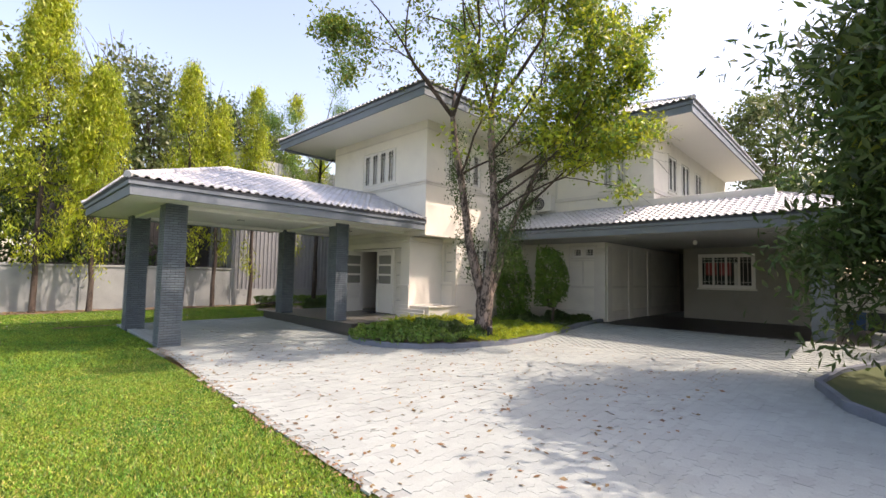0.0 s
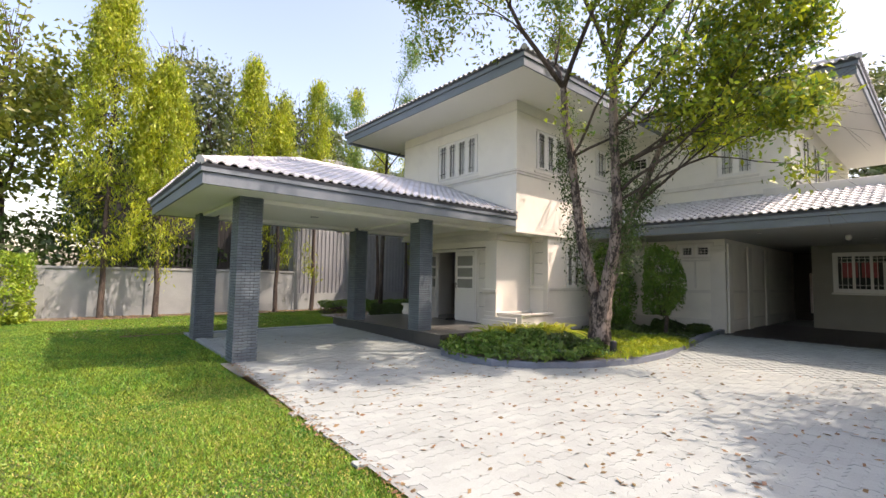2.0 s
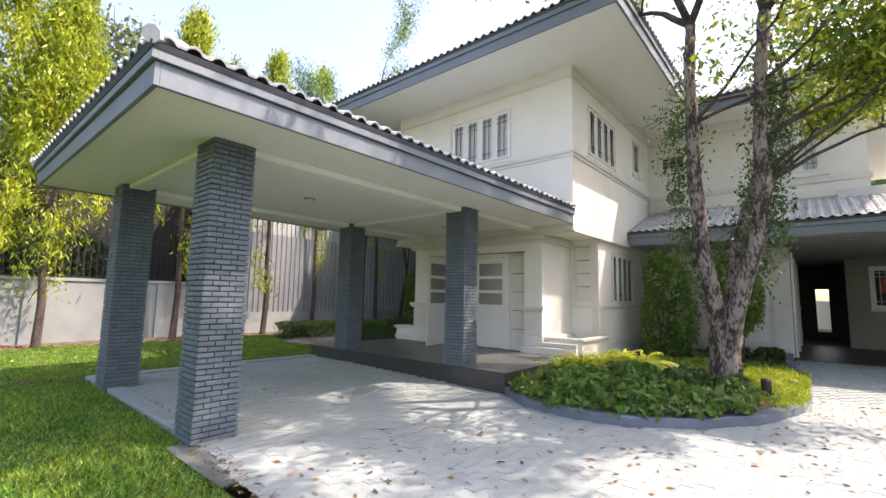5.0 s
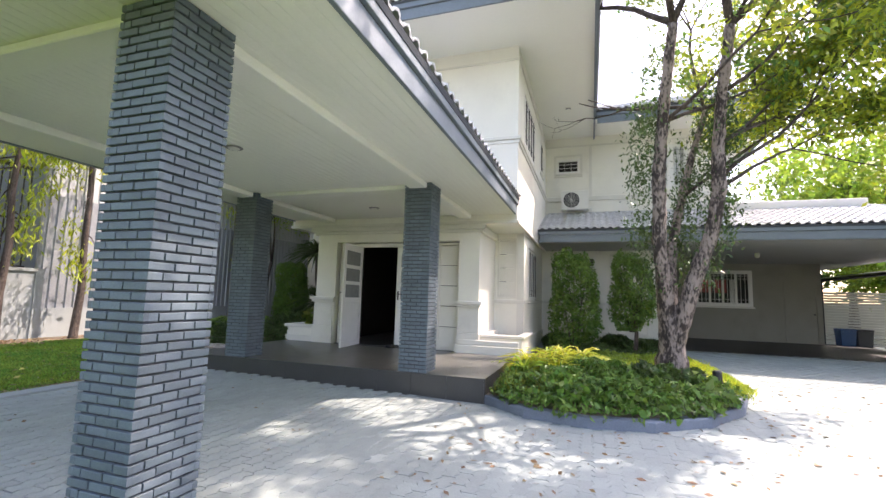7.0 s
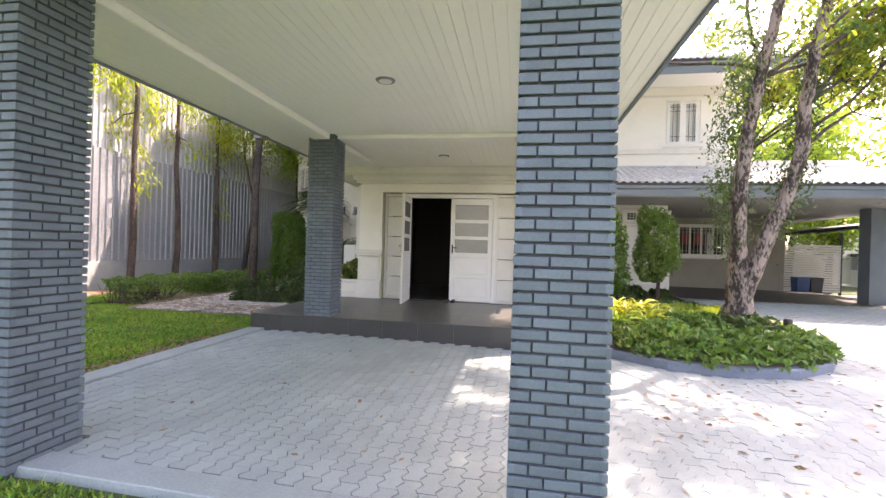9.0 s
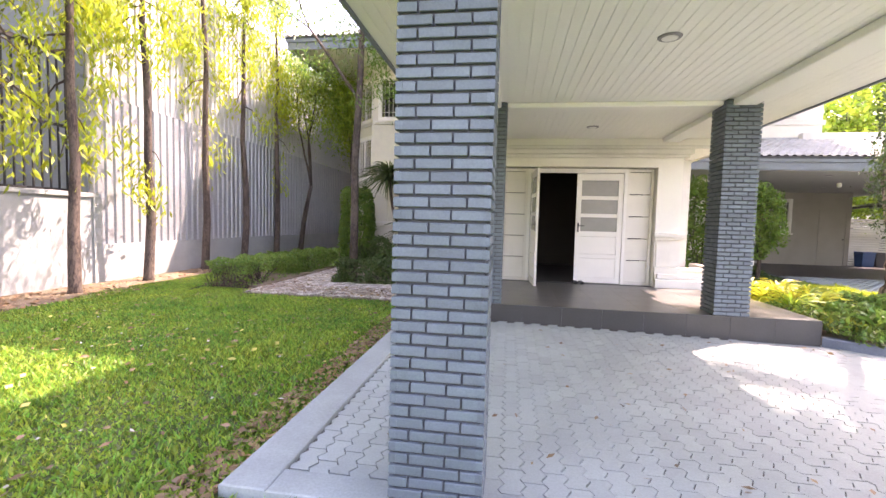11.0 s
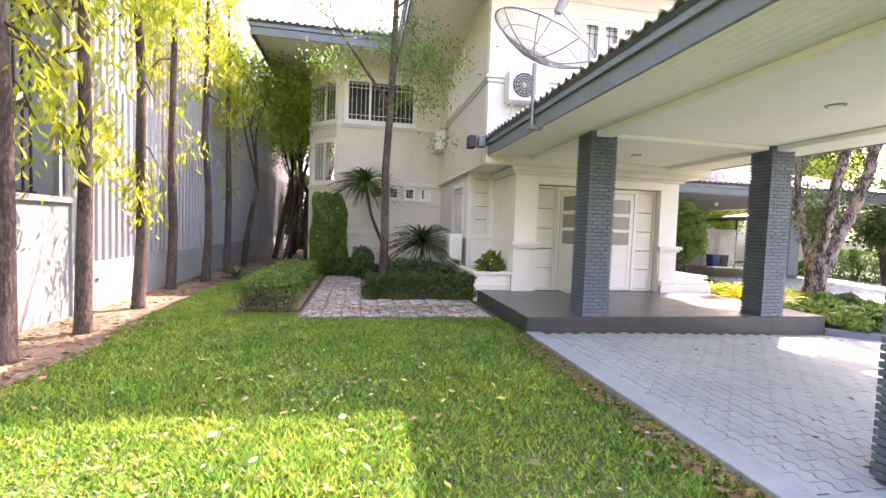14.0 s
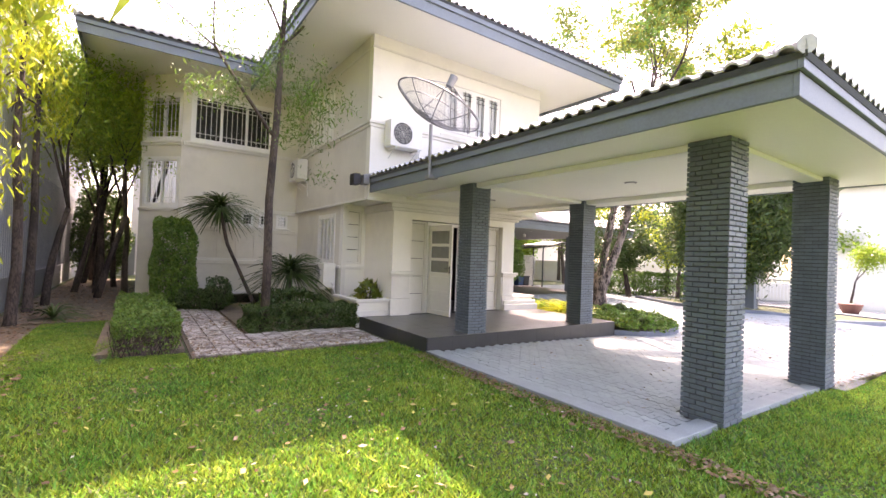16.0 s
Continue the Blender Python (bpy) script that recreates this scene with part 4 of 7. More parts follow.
# ---- windows, doors and mouldings ----
def window(k, axis, at, u0, u1, z0, z1, lights, label, out=-1, style="grid", cloth=True, proud=0.02):
    """A framed window in an opening: frame, panes, glazing bars and a curtain behind. out: the side it looks to along its axis."""
    w, h = u1 - u0, z1 - z0
    ob = thing("window_%d" % k, label, "window")
    ob["kind"] = "structure"
    if axis == "y":
        ob.matrix_world = pose(u0, at, z0) if out < 0 else pose(u1, at, z0, 0, 0, 180)
    else:
        ob.matrix_world = pose(at, u0, z0, 0, 0, 90) if out > 0 else pose(at, u1, z0, 0, 0, -90)
    f, e_ = {"square": (0.018, 0.012), "grid": (0.05, 0.085)}.get(style, (0.05, 0.035))
    rail = min(e_, 0.05)
    if style == "grid":
        proud = -0.03
    part("window_frame", boxes((-0.04, -proud, -0.04, w + 0.04, 0.07, f), (-0.04, -proud, h - f, w + 0.04, 0.07, h + 0.04), (-0.04, -proud, f, f, 0.07, h - f), (w - f, -proud, f, w + 0.04, 0.07, h - f)), DOORW, ob)
    part("window_sill", boxes((-0.08, -proud - 0.06, -0.10, w + 0.08, 0.02, -0.042), bevel=0.008), TRIM, ob)
    lw = (w - 2 * f) / lights
    for i in range(lights):
        a, b = f + i * lw, f + (i + 1) * lw
        rows = [(a, 0.0, f, a + e_, 0.055, h - f), (b - e_, 0.0, f, b, 0.055, h - f), (a + e_, 0.0, f, b - e_, 0.055, f + rail + 0.005), (a + e_, 0.0, h - f - rail - 0.005, b - e_, 0.055, h - f)]
        part("sash", boxes(*rows), DOORW, ob)
        part("pane", boxes((a + e_ + 0.001, 0.026, f + rail + 0.006, b - e_ - 0.001, 0.032, h - f - rail - 0.006)), GLASS, ob)
        bars = []
        c = (a + b) / 2
        if style == "grid":
            for q in (0.28, 0.72):
                x = a + 0.09 + (lw - 0.18) * q
                bars.append((x - 0.006, -0.012, f + 0.04, x + 0.006, -0.002, h - f - 0.04))
            for q in (0.12, 0.22, 0.84):
                z = f + (h - 2 * f) * (1 - q)
                bars.append((a + 0.08, -0.022, z - 0.006, b - 0.08, -0.0125, z + 0.006))
        elif style == "bars":
            n = max(2, int(lw / 0.12))
            for j in range(1, n):
                x = a + lw * j / n
                bars.append((x - 0.007, -0.03, f, x + 0.007, -0.018, h - f))
            for q in (0.1, 0.2, 0.86):
                z = f + (h - 2 * f) * (1 - q)
                bars.append((a, -0.044, z - 0.007, b, -0.0305, z + 0.007))
        elif style == "square":
            for j in (1, 2):
                x = a + lw * j / 3
                z = f + (h - 2 * f) * j / 3
                bars.append((x - 0.006, -0.012, f, x + 0.006, -0.002, h - f))
                bars.append((a, -0.024, z - 0.006, b, -0.0125, z + 0.006))
        if bars:
            part("glazing_bars", boxes(*bars), BLACK if style == "grid" else DOORW, ob)
    if cloth:
        bm = bmesh.new()
        n = max(8, int(w / 0.05))
        top, bot = [], []
        for i in range(n + 1):
            x, y = w * i / n, 0.085 + 0.015 * math.sin(i * 1.9)
            top.append(bm.verts.new((x, y, h - 0.02)))
            bot.append(bm.verts.new((x, y + 0.006 * math.sin(i), 0.0)))
        for i in range(n):
            bm.faces.new((bot[i], bot[i + 1], top[i + 1], top[i]))
        part("curtain", bm, cloth if cloth is not True else CURTAIN, ob, smooth=True)
    return ob


wk = 1
window(wk, "y", YS, *W_S[:2], *W_S[2:], 4, "white four-light casement window with slim glazing bars"); wk += 1
window(wk, "x", S1, 10.74, 12.56, 4.68, 5.86, 4, "white four-light casement window over the side belt course", out=1); wk += 1
window(wk, "x", S1, 13.95, 14.6, 5.0, 5.95, 1, "small white single-light side window", out=1); wk += 1
for a in (12.2, 12.7, 13.2, 13.7):
    window(wk, "x", S0, a, a + 0.25, 4.6, 5.9, 1, "narrow white vertical window strip", style="", proud=0.03); wk += 1
window(wk, "y", YR, -17.50, -15.36, 4.62, 5.95, 3, "wide barred window of the rear wing", style="bars", cloth=False); wk += 1
for a in (-16.6, -16.1, -15.6, -15.1):
    window(wk, "y", YR, a, a + 0.27, 2.35, 2.68, 1, "small square vent window with white grid", style="square", cloth=False); wk += 1
window(wk, "x", L0, 12.0, 13.2, 1.35, 2.6, 4, "white lower garden-side window with bars", style="bars"); wk += 1
window(wk, "x", L1, 12.35, 13.95, 1.3, 2.6, 4, "white lower side window with dark bars", out=1, style="grid"); wk += 1
window(wk, "y", YW, -6.2, -5.2, 4.7, 6.05, 2, "white two-light window of the wing"); wk += 1
window(wk, "y", YW, -8.93, -8.3, 5.35, 5.75, 1, "small wide upper vent window with white grid", style="square", cloth=False); wk += 1
window(wk, "y", YW, -8.25, -7.84, 2.36, 2.64, 1, "low vent window with white grid under the parking roof", style="square", cloth=False); wk += 1
window(wk, "y", YW, -7.25, -6.93, 2.36, 2.64, 1, "small square vent window with white grid", style="square", cloth=False); wk += 1
window(wk, "y", YW, -6.80, -6.47, 2.36, 2.64, 1, "small square vent window with white grid", style="square", cloth=False); wk += 1
for a, b in ((17, 18), (18.6, 19.6), (20.4, 21.4)):
    window(wk, "x", WX, a, b, 4.7, 6.0, 2, "white upper side window of the wing", out=1); wk += 1
window(wk, "y", GBY, -4.22, -2.44, 1.32, 2.56, 4, "four-light barred window with short red and grey curtains in the parking bay", style="bars", cloth=False); wk += 1
# near-black sheet added so the parking window looks into shade
struct("room_lining", boxes((-4.5, 21.0, 0.2, -1.5, 21.02, 2.7)), DARK, "added near-black sheet standing for the unlit room behind the parking window", "wall")
for xa, xb, za, m, lab in ((-4.04, -3.66, 1.78, RED, "short red cloth curtain hanging inside the parking window"), (-3.57, -3.18, 1.78, RED, "short red cloth curtain hanging inside the parking window"), (-3.08, -2.92, 1.22, CURTAIN, "narrow grey-white curtain hanging inside the parking window"), (-2.42, -2.25, 1.22, CURTAIN, "narrow grey-white curtain hanging inside the parking window")):
    bm = bmesh.new()
    q = [[bm.verts.new((xa + (xb - xa) * i / 12, 20.24 + 0.012 * math.sin(i * 2.1), z)) for i in range(13)] for z in (za, 2.27)]
    for i in range(12):
        bm.faces.new((q[0][i], q[0][i + 1], q[1][i + 1], q[1][i]))
    tagged(to_ob("curtain", bm, m, smooth=True), lab, "curtain")
d3 = thing("door_3", "plain flush cream door in the parking back wall, darkened for shade", "door", (-0.95, 20.1, 0.08))
d3["kind"] = "structure"
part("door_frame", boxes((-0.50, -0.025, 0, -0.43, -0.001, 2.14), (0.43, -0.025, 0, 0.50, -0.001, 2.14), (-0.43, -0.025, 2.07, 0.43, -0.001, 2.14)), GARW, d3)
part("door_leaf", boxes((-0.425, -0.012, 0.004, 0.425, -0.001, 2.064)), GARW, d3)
part("door_handle", boxes((0.33, -0.05, 0.98, 0.38, -0.013, 1.02), bevel=0.008), BLACK, d3)
for z0, z1 in ((4.62, 5.9), (2.75, 4.1)):
    w = window(wk, "y", 0, 0.15, 1.25, z0, z1, 2, "tall barred window in the chamfered bay", style="bars", cloth=False); wk += 1
    w.matrix_world = pose(-18.65, 16.25, 0, 0, 0, -45) @ pose(0.15, 0, z0)
# added near-black sheets stand in for the unlit rooms behind the glass
struct("room_lining", boxes((-14.2, 10.6, 3.01, -9.6, 10.62, 6.44), (-14.2, 10.62, 3.01, -14.18, 14.6, 6.44), (-9.62, 10.62, 3.01, -9.6, 14.6, 6.44), (-17.55, 16.0, 0.1, -14.9, 16.02, 6.4), (-9.0, 16.2, 0.1, -6.35, 16.22, 6.44), (-6.35, 16.2, 2.9, -4.7, 16.22, 6.44)), DARK, "added near-black sheets standing for the unlit rooms", "wall")
# hall walls coloured near-black to give the doorway its shade
struct("hall_back", boxes((-13.6, 13.9, 0.24, -10.3, 13.95, 2.85), (-13.64, 11.66, 0.24, -13.6, 13.9, 2.85), (-10.3, 11.66, 0.24, -10.26, 13.9, 2.85)), DARK, "added hall walls behind the entrance, near-black for the unlit hall", "wall")


def blind_panel(k, x0, x1, y, z0, z1, rows_n, label):
    ob = thing("panel_%d" % k, label, "wall panel", ((x0 + x1) / 2, y, z0))
    ob["kind"] = "structure"
    w = (x1 - x0) / 2
    part("panel_frame", boxes((-w, -0.02, 0, -w + 0.05, 0.06, z1 - z0), (w - 0.05, -0.02, 0, w, 0.06, z1 - z0), (-w + 0.05, -0.02, z1 - z0 - 0.05, w - 0.05, 0.06, z1 - z0), (-w + 0.05, -0.02, 0, w - 0.05, 0.06, 0.05)), TRIM, ob)
    h = (z1 - z0 - 0.1) / rows_n
    for i in range(rows_n):
        part("panel", boxes((-w + 0.052, 0.012, 0.052 + i * h, w - 0.052, 0.05, 0.04 + (i + 1) * h), bevel=0.006), TRIM, ob)
    return ob


blind_panel(1, -14.36, -13.95, YL + 0.06, 1.35, 2.72, 4, "pale recessed panel strip beside the entrance portal")
blind_panel(2, -10.02, -9.57, YL + 0.06, 1.35, 2.72, 4, "pale recessed panel strip beside the entrance portal")
blind_panel(3, -13.34, -12.86, 10.1, 0.24, 2.45, 5, "white fixed side panel of the entrance with five fields")
blind_panel(4, -11.0, -10.52, 10.1, 0.24, 2.45, 5, "white fixed side panel of the entrance with five fields")
struct("door_frame", boxes((-12.86, 10.05, 0.24, -12.80, 10.14, 2.45), (-11.06, 10.05, 0.24, -11.0, 10.14, 2.45), (-12.798, 10.05, 2.37, -11.062, 10.14, 2.45)), DOORW, "white entrance door frame", "door frame")


def door(k, x, y, rz, mirror, label):
    """A leaf hinged at its left edge, 0.86 m wide, with three panes over two panels."""
    ob = thing("door_%d" % k, label, "door", (x, y, 0.25), rz)
    ob["kind"] = "structure"
    w, h, t = 0.86, 2.11, 0.04
    s = -1 if mirror else 1
    zs = [0.0, 0.10, 0.48, 0.56, 0.90, 1.0, 1.27, 1.34, 1.61, 1.68, 1.98, h]
    rows = [(0, 0, 0, s * 0.09, t, h), (s * (w - 0.09), 0, 0, s * w, t, h)]
    for a, b in ((0, 0.10), (0.48, 0.56), (0.90, 1.0), (1.27, 1.34), (1.61, 1.68), (1.98, h)):
        rows.append((s * 0.09, 0, a, s * (w - 0.09), t, b))
    part("leaf_frame", boxes(*rows), DOORW, ob)
    for a, b in ((0.10, 0.48), (0.56, 0.90)):
        part("panel", boxes((s * 0.092, 0.01, a + 0.002, s * (w - 0.092), 0.03, b - 0.002), bevel=0.004), DOORW, ob)
    for a, b in ((1.0, 1.27), (1.34, 1.61), (1.68, 1.98)):
        part("pane", boxes((s * 0.092, 0.016, a + 0.002, s * (w - 0.092), 0.022, b - 0.002)), FROST, ob, "frosted glass pane")
    bm = boxes((s * (w - 0.06), -0.012, 0.98, s * (w - 0.03), -0.001, 1.16))
    tube(bm, [(s * (w - 0.045), -0.012, 1.1), (s * (w - 0.045), -0.05, 1.1), (s * (w - 0.15), -0.055, 1.1)], [0.01, 0.01, 0.009], 8)
    part("door_handle", bm, BLACK, ob, "dark lever handle")
    return ob


door(1, -12.795, 10.05, -86, False, "white panelled entrance door leaf standing open outwards")
door(2, -11.065, 10.065, 0, True, "white panelled entrance door leaf, closed, with frosted panes")
# door shoes left by the step
tagged(to_ob("shoe", boxes((-11.97, 9.72, 0.2375, -11.88, 9.95, 0.30), bevel=0.02), BLACK), "small dark shoe lying on the porch by the entrance door", "shoe")
tagged(to_ob("shoe", boxes((-11.85, 9.74, 0.2375, -11.77, 9.96, 0.30), bevel=0.02), BLACK), "small dark shoe lying on the porch by the entrance door", "shoe")


def moulding(name, rows, label, material=TRIM):
    return struct(name, boxes(*rows, bevel=0.008), material, label, "moulding")


def belt(z0, z1, d, label):
    """A course along the south, east and west faces of the upper block."""
    return moulding("belt_course", [(S0 - d, YS - d, z0, S1 + d, YS - 0.001, z1), (S1 + 0.001, YS, z0, S1 + d, YW - d - 0.001, z1), (S0 - d, YS, z0, S0 - 0.001, YR - d - 0.001, z1)], label)


belt(4.42, 4.49, 0.03, "white projecting belt course round the upper storey")
belt(4.492, 4.56, 0.06, "white projecting belt course round the upper storey")
belt(6.17, 6.22, 0.025, "white slim cornice under the eaves")
belt(2.80, 2.86, 0.03, "white drip moulding under the upper storey")
moulding("belt_course", [(-17.65, YR - 0.05, 4.46, S0 - 0.06, YR - 0.001, 4.56), (-17.65, YR - 0.05, 2.72, S0 - 0.03, YR - 0.001, 2.84), (-17.65, YR - 0.04, 1.24, L0 - 0.03, YR - 0.001, 1.33), (-17.65, YR - 0.04, 0, L0 - 0.03, YR - 0.001, 0.4)], "white belt courses on the rear wing")
for z0, z1 in ((4.46, 4.56), (2.6, 2.7)):
    bm = boxes((0.0, -0.05, z0, 1.41, -0.001, z1), bevel=0.008)
    bm.transform(pose(-18.65, 16.25, 0, 0, 0, -45))
    struct("belt_course", bm, TRIM, "white belt course on the chamfered bay", "moulding")
moulding("belt_course", [(S1 + 0.06, YW - 0.05, 4.42, WX + 0.05, YW - 0.001, 4.56), (WX + 0.001, YW, 4.42, WX + 0.05, 25.9, 4.56), (S1 + 0.026, YW - 0.025, 6.17, WX + 0.02, YW - 0.001, 6.22)], "white belt courses on the wing")
moulding("wall_strip", [(-9.05, YW - 0.04, 5.20, -8.18, YW - 0.001, 5.25), (-9.05, YW - 0.025, 5.251, -8.98, YW - 0.001, 5.86), (-8.25, YW - 0.025, 5.251, -8.18, YW - 0.001, 5.86), (-9.05, YW - 0.025, 5.861, -8.18, YW - 0.001, 5.92), (-7.98, YW - 0.035, 4.565, -7.90, YW - 0.001, 6.16)], "white vertical strip on the wing wall")
# lower courses and pilasters
moulding("skirting_course", [(L1 + 0.001, YL, -0.1, L1 + 0.03, YW - 0.001, 0.42), (L1, YW - 0.03, -0.1, -6.08, YW - 0.001, 0.42), (L0 - 0.03, YL, -0.1, L0 - 0.001, YR - 0.001, 0.42), (-6.049, YW, 0.0, -6.02, 30, 0.42)], "white skirting course at the foot of the walls")
moulding("belt_course", [(L1 + 0.001, YL, 1.22, L1 + 0.045, YW - 0.001, 1.30), (L1, YW - 0.045, 1.22, -6.0, YW - 0.001, 1.30), (L0 - 0.045, YL, 1.22, L0 - 0.001, YR - 0.001, 1.30),
                        (L0, YL - 0.045, 1.22, -13.86, YL - 0.001, 1.30), (-10.06, YL - 0.045, 1.22, L1, YL - 0.001, 1.30), (-6.049, YW, 1.22, -6.005, 30, 1.30)], "white sill-height course on the lower walls")
for x0, x1 in ((-13.85, -13.40), (-10.46, -10.07)):
    moulding("pilaster", [(x0 - 0.03, 9.89, 0.236, x1 + 0.03, 9.939, 0.62), (x0 - 0.05, 9.86, 1.13, x1 + 0.05, 9.939, 1.18), (x0 - 0.08, 9.82, 1.181, x1 + 0.08, 9.939, 1.25), (x0 - 0.01, 9.915, 0.621, x1 + 0.01, 9.939, 1.129)], "white pilaster foot of the entrance portal")
moulding("portal_cornice", [(-13.93, 9.86, 2.64, -9.99, 9.939, 2.70), (-13.98, 9.81, 2.701, -9.94, 9.939, 2.79), (-13.90, 9.89, 2.791, -10.02, 9.939, 2.83), (-10.069, 9.94, 2.64, -9.99, 11.40, 2.79), (-13.93, 9.94, 2.64, -13.851, 11.40, 2.79)], "white stepped cornice over the entrance portal")
moulding("corner_pilaster", [(L1 - 0.14, YL - 0.04, 0.0, L1 + 0.02, YL - 0.001, 2.8), (L0 - 0.02, YL - 0.04, 0.0, L0 + 0.09, YL - 0.001, 2.8)], "white corner pilaster of the lower storey")
moulding("wing_pilaster", [(-6.42, YW - 0.06, -0.05, -6.02, YW - 0.001, 2.65), (-6.46, YW - 0.09, 2.45, -5.98, YW - 0.061, 2.52), (-6.0, YW - 0.001, -0.05, -5.95, YW + 0.35, 2.7), (-6.0, 17.4, 0, -5.95, 17.8, 2.7), (-6.0, 19.4, 0, -5.95, 19.8, 2.7)], "white pilasters at the end of the wing wall")
moulding("wall_panel", [(-7.36, YW - 0.03, 2.18, -6.38, YW - 0.001, 2.23), (-7.41, YW - 0.03, 1.35, -7.361, YW - 0.001, 2.76), (-6.379, YW - 0.03, 1.35, -6.33, YW - 0.001, 2.76), (-6.89, YW - 0.03, 1.35, -6.84, YW - 0.001, 2.179), (-7.36, YW - 0.03, 2.71, -6.38, YW - 0.001, 2.76)], "white raised panel frames under the vent windows")
moulding("wall_panel", [(-17.0, YR - 0.03, 2.2, -14.7, YR - 0.001, 2.26), (-16.72, YR - 0.03, 1.34, -16.66, YR - 0.001, 2.2), (-16.22, YR - 0.03, 1.34, -16.16, YR - 0.001, 2.2), (-15.72, YR - 0.03, 1.34, -15.66, YR - 0.001, 2.2), (-15.22, YR - 0.03, 1.34, -15.16, YR - 0.001, 2.2)], "white raised panel frames under the vent windows")


def trough(x0, x1, y0, y1, z1, label):
    ob = thing("planter_trough", label, "planter", ((x0 + x1) / 2, (y0 + y1) / 2, 0))
    w, d = (x1 - x0) / 2, (y1 - y0) / 2
    t = 0.1
    part("wall", boxes((-w, -d, 0.0, w, -d + t, z1), (-w, -d + t, 0.0, -w + t, d, z1), (w - t, -d + t, 0.0, w, d, z1)), WHITE, ob)
    part("lip", boxes((-w - 0.05, -d - 0.05, z1 - 0.02, w + 0.05, -d + t, z1 + 0.05), (-w - 0.05, -d + t + 0.001, z1 - 0.02, -w + t, d, z1 + 0.05), (w - t, -d + t + 0.001, z1 - 0.02, w + 0.05, d, z1 + 0.05), bevel=0.015), TRIM, ob)
    part("foot", boxes((-w - 0.03, -d - 0.03, 0.0, w + 0.03, -d - 0.001, 0.36), bevel=0.01), TRIM, ob)
    part("soil", boxes((-w + t, -d + t, 0.0, w - t, d, z1 - 0.06)), SOIL, ob)
    return ob


trough(-10.06, -9.22, 10.02, 11.40, 0.56, "white rendered planter trough beside the portal")
trough(-14.62, -13.86, 10.02, 11.40, 0.56, "white rendered planter trough with a leafy plant")
struct("ledge", boxes((-10.5, 9.78, 0.236, -9.24, 9.855, 0.40), (-10.45, 9.84, 0.401, -9.26, 9.885, 0.5), bevel=0.01), TRIM, "white stepped ledge at the foot of the portal", "moulding")


# ---- fixtures ----
def air_unit(x, y, z, rz, label, w=0.8, h=0.6):
    ob = thing("air_conditioner", label, "air conditioner", (x, y, z), rz, "outdoor units on the house walls")
    part("casing", boxes((-w / 2, -0.30, 0, w / 2, 0, h), bevel=0.02), ACW, ob)
    bm = bmesh.new()
    cx, cz, R = -0.10, h / 2, h * 0.40
    for k in range(5):
        r = R * (k + 1) / 5
        pts = [(cx + r * math.cos(a), -0.315, cz + r * math.sin(a)) for a in (2 * math.pi * i / 24 for i in range(25))]
        tube(bm, pts, [0.004] * 25, 4)
    for i in range(12):
        a = 2 * math.pi * i / 12
        tube(bm, [(cx, -0.318, cz), (cx + R * math.cos(a), -0.318, cz + R * math.sin(a))], [0.003, 0.003], 4)
    part("grille", bm, ACW, ob, "white round fan grille")
    # flat black disc on the casing paints the fan opening's shade
    bm = bmesh.new()
    pts = [bm.verts.new((cx + R * math.cos(2 * math.pi * i / 24), -0.302, cz + R * math.sin(2 * math.pi * i / 24))) for i in range(24)]
    bm.faces.new(pts)
    part("fan_recess", bm, BLACK, ob, "flat black disc standing for the shaded fan opening")
    for s in (-0.28, 0.28):
        bm = boxes((s - 0.015, -0.34, -0.035, s + 0.015, 0.02, -0.001))
        tube(bm, [(s, -0.3, -0.03), (s, 0.02, -0.22)], [0.01, 0.01], 5)
        part("bracket", bm, ACW, ob)
    bm = bmesh.new()
    tube(bm, [(w / 2 - 0.02, -0.1, 0.12), (w / 2 + 0.08, -0.08, 0.1), (w / 2 + 0.09, -0.02, -0.15), (w / 2 + 0.09, 0.0, -0.5)], [0.016] * 4, 6)
    part("pipe", bm, ACW, ob, "white insulated pipe")
    return ob


air_unit(-8.40, YW - 0.04, 4.09, 0, "white outdoor air-conditioning unit on the wing wall")
air_unit(-13.82, YS - 0.04, 4.0, 0, "white outdoor air-conditioning unit above the carport roof")
air_unit(S0 - 0.04, 14.5, 3.75, -90, "white outdoor air-conditioning unit on the garden wall face")
air_unit(L0 - 0.10, 11.95, 0.75, -90, "white outdoor air-conditioning unit low beside the trough", 0.75, 0.6)


def pix_lamp(x, y, z, label, big=0.09):
    ob = thing("downlight", label, "ceiling light", (x, y, z), group="recessed lights in the carport ceiling")
    bm = bmesh.new()
    tube(bm, [(0, 0, -0.012), (0, 0, 0.0)], [big, big + 0.01], 20)
    part("ring", bm, MESHM, ob, "dull metal ring")
    bm = bmesh.new()
    tube(bm, [(0, 0, -0.018), (0, 0, -0.0125)], [big * 0.7, big * 0.75], 16)
    part("lens", bm, LAMP, ob)


for y in (5.31, 8.84):
    pix_lamp(-11.9, y, 2.984, "round recessed downlight in the white carport ceiling")
for x, y in ((-4.9, 14.3), (-1.2, 14.3), (-3.0, 17.5)):
    pix_lamp(x, y, 2.849, "round recessed downlight under the parking ceiling", 0.07)
for x, y in ((-8.5, 13.2), (-4.0, 14.8)):
    pix_lamp(x, y, 6.469, "small round recessed light in the eaves soffit", 0.06)

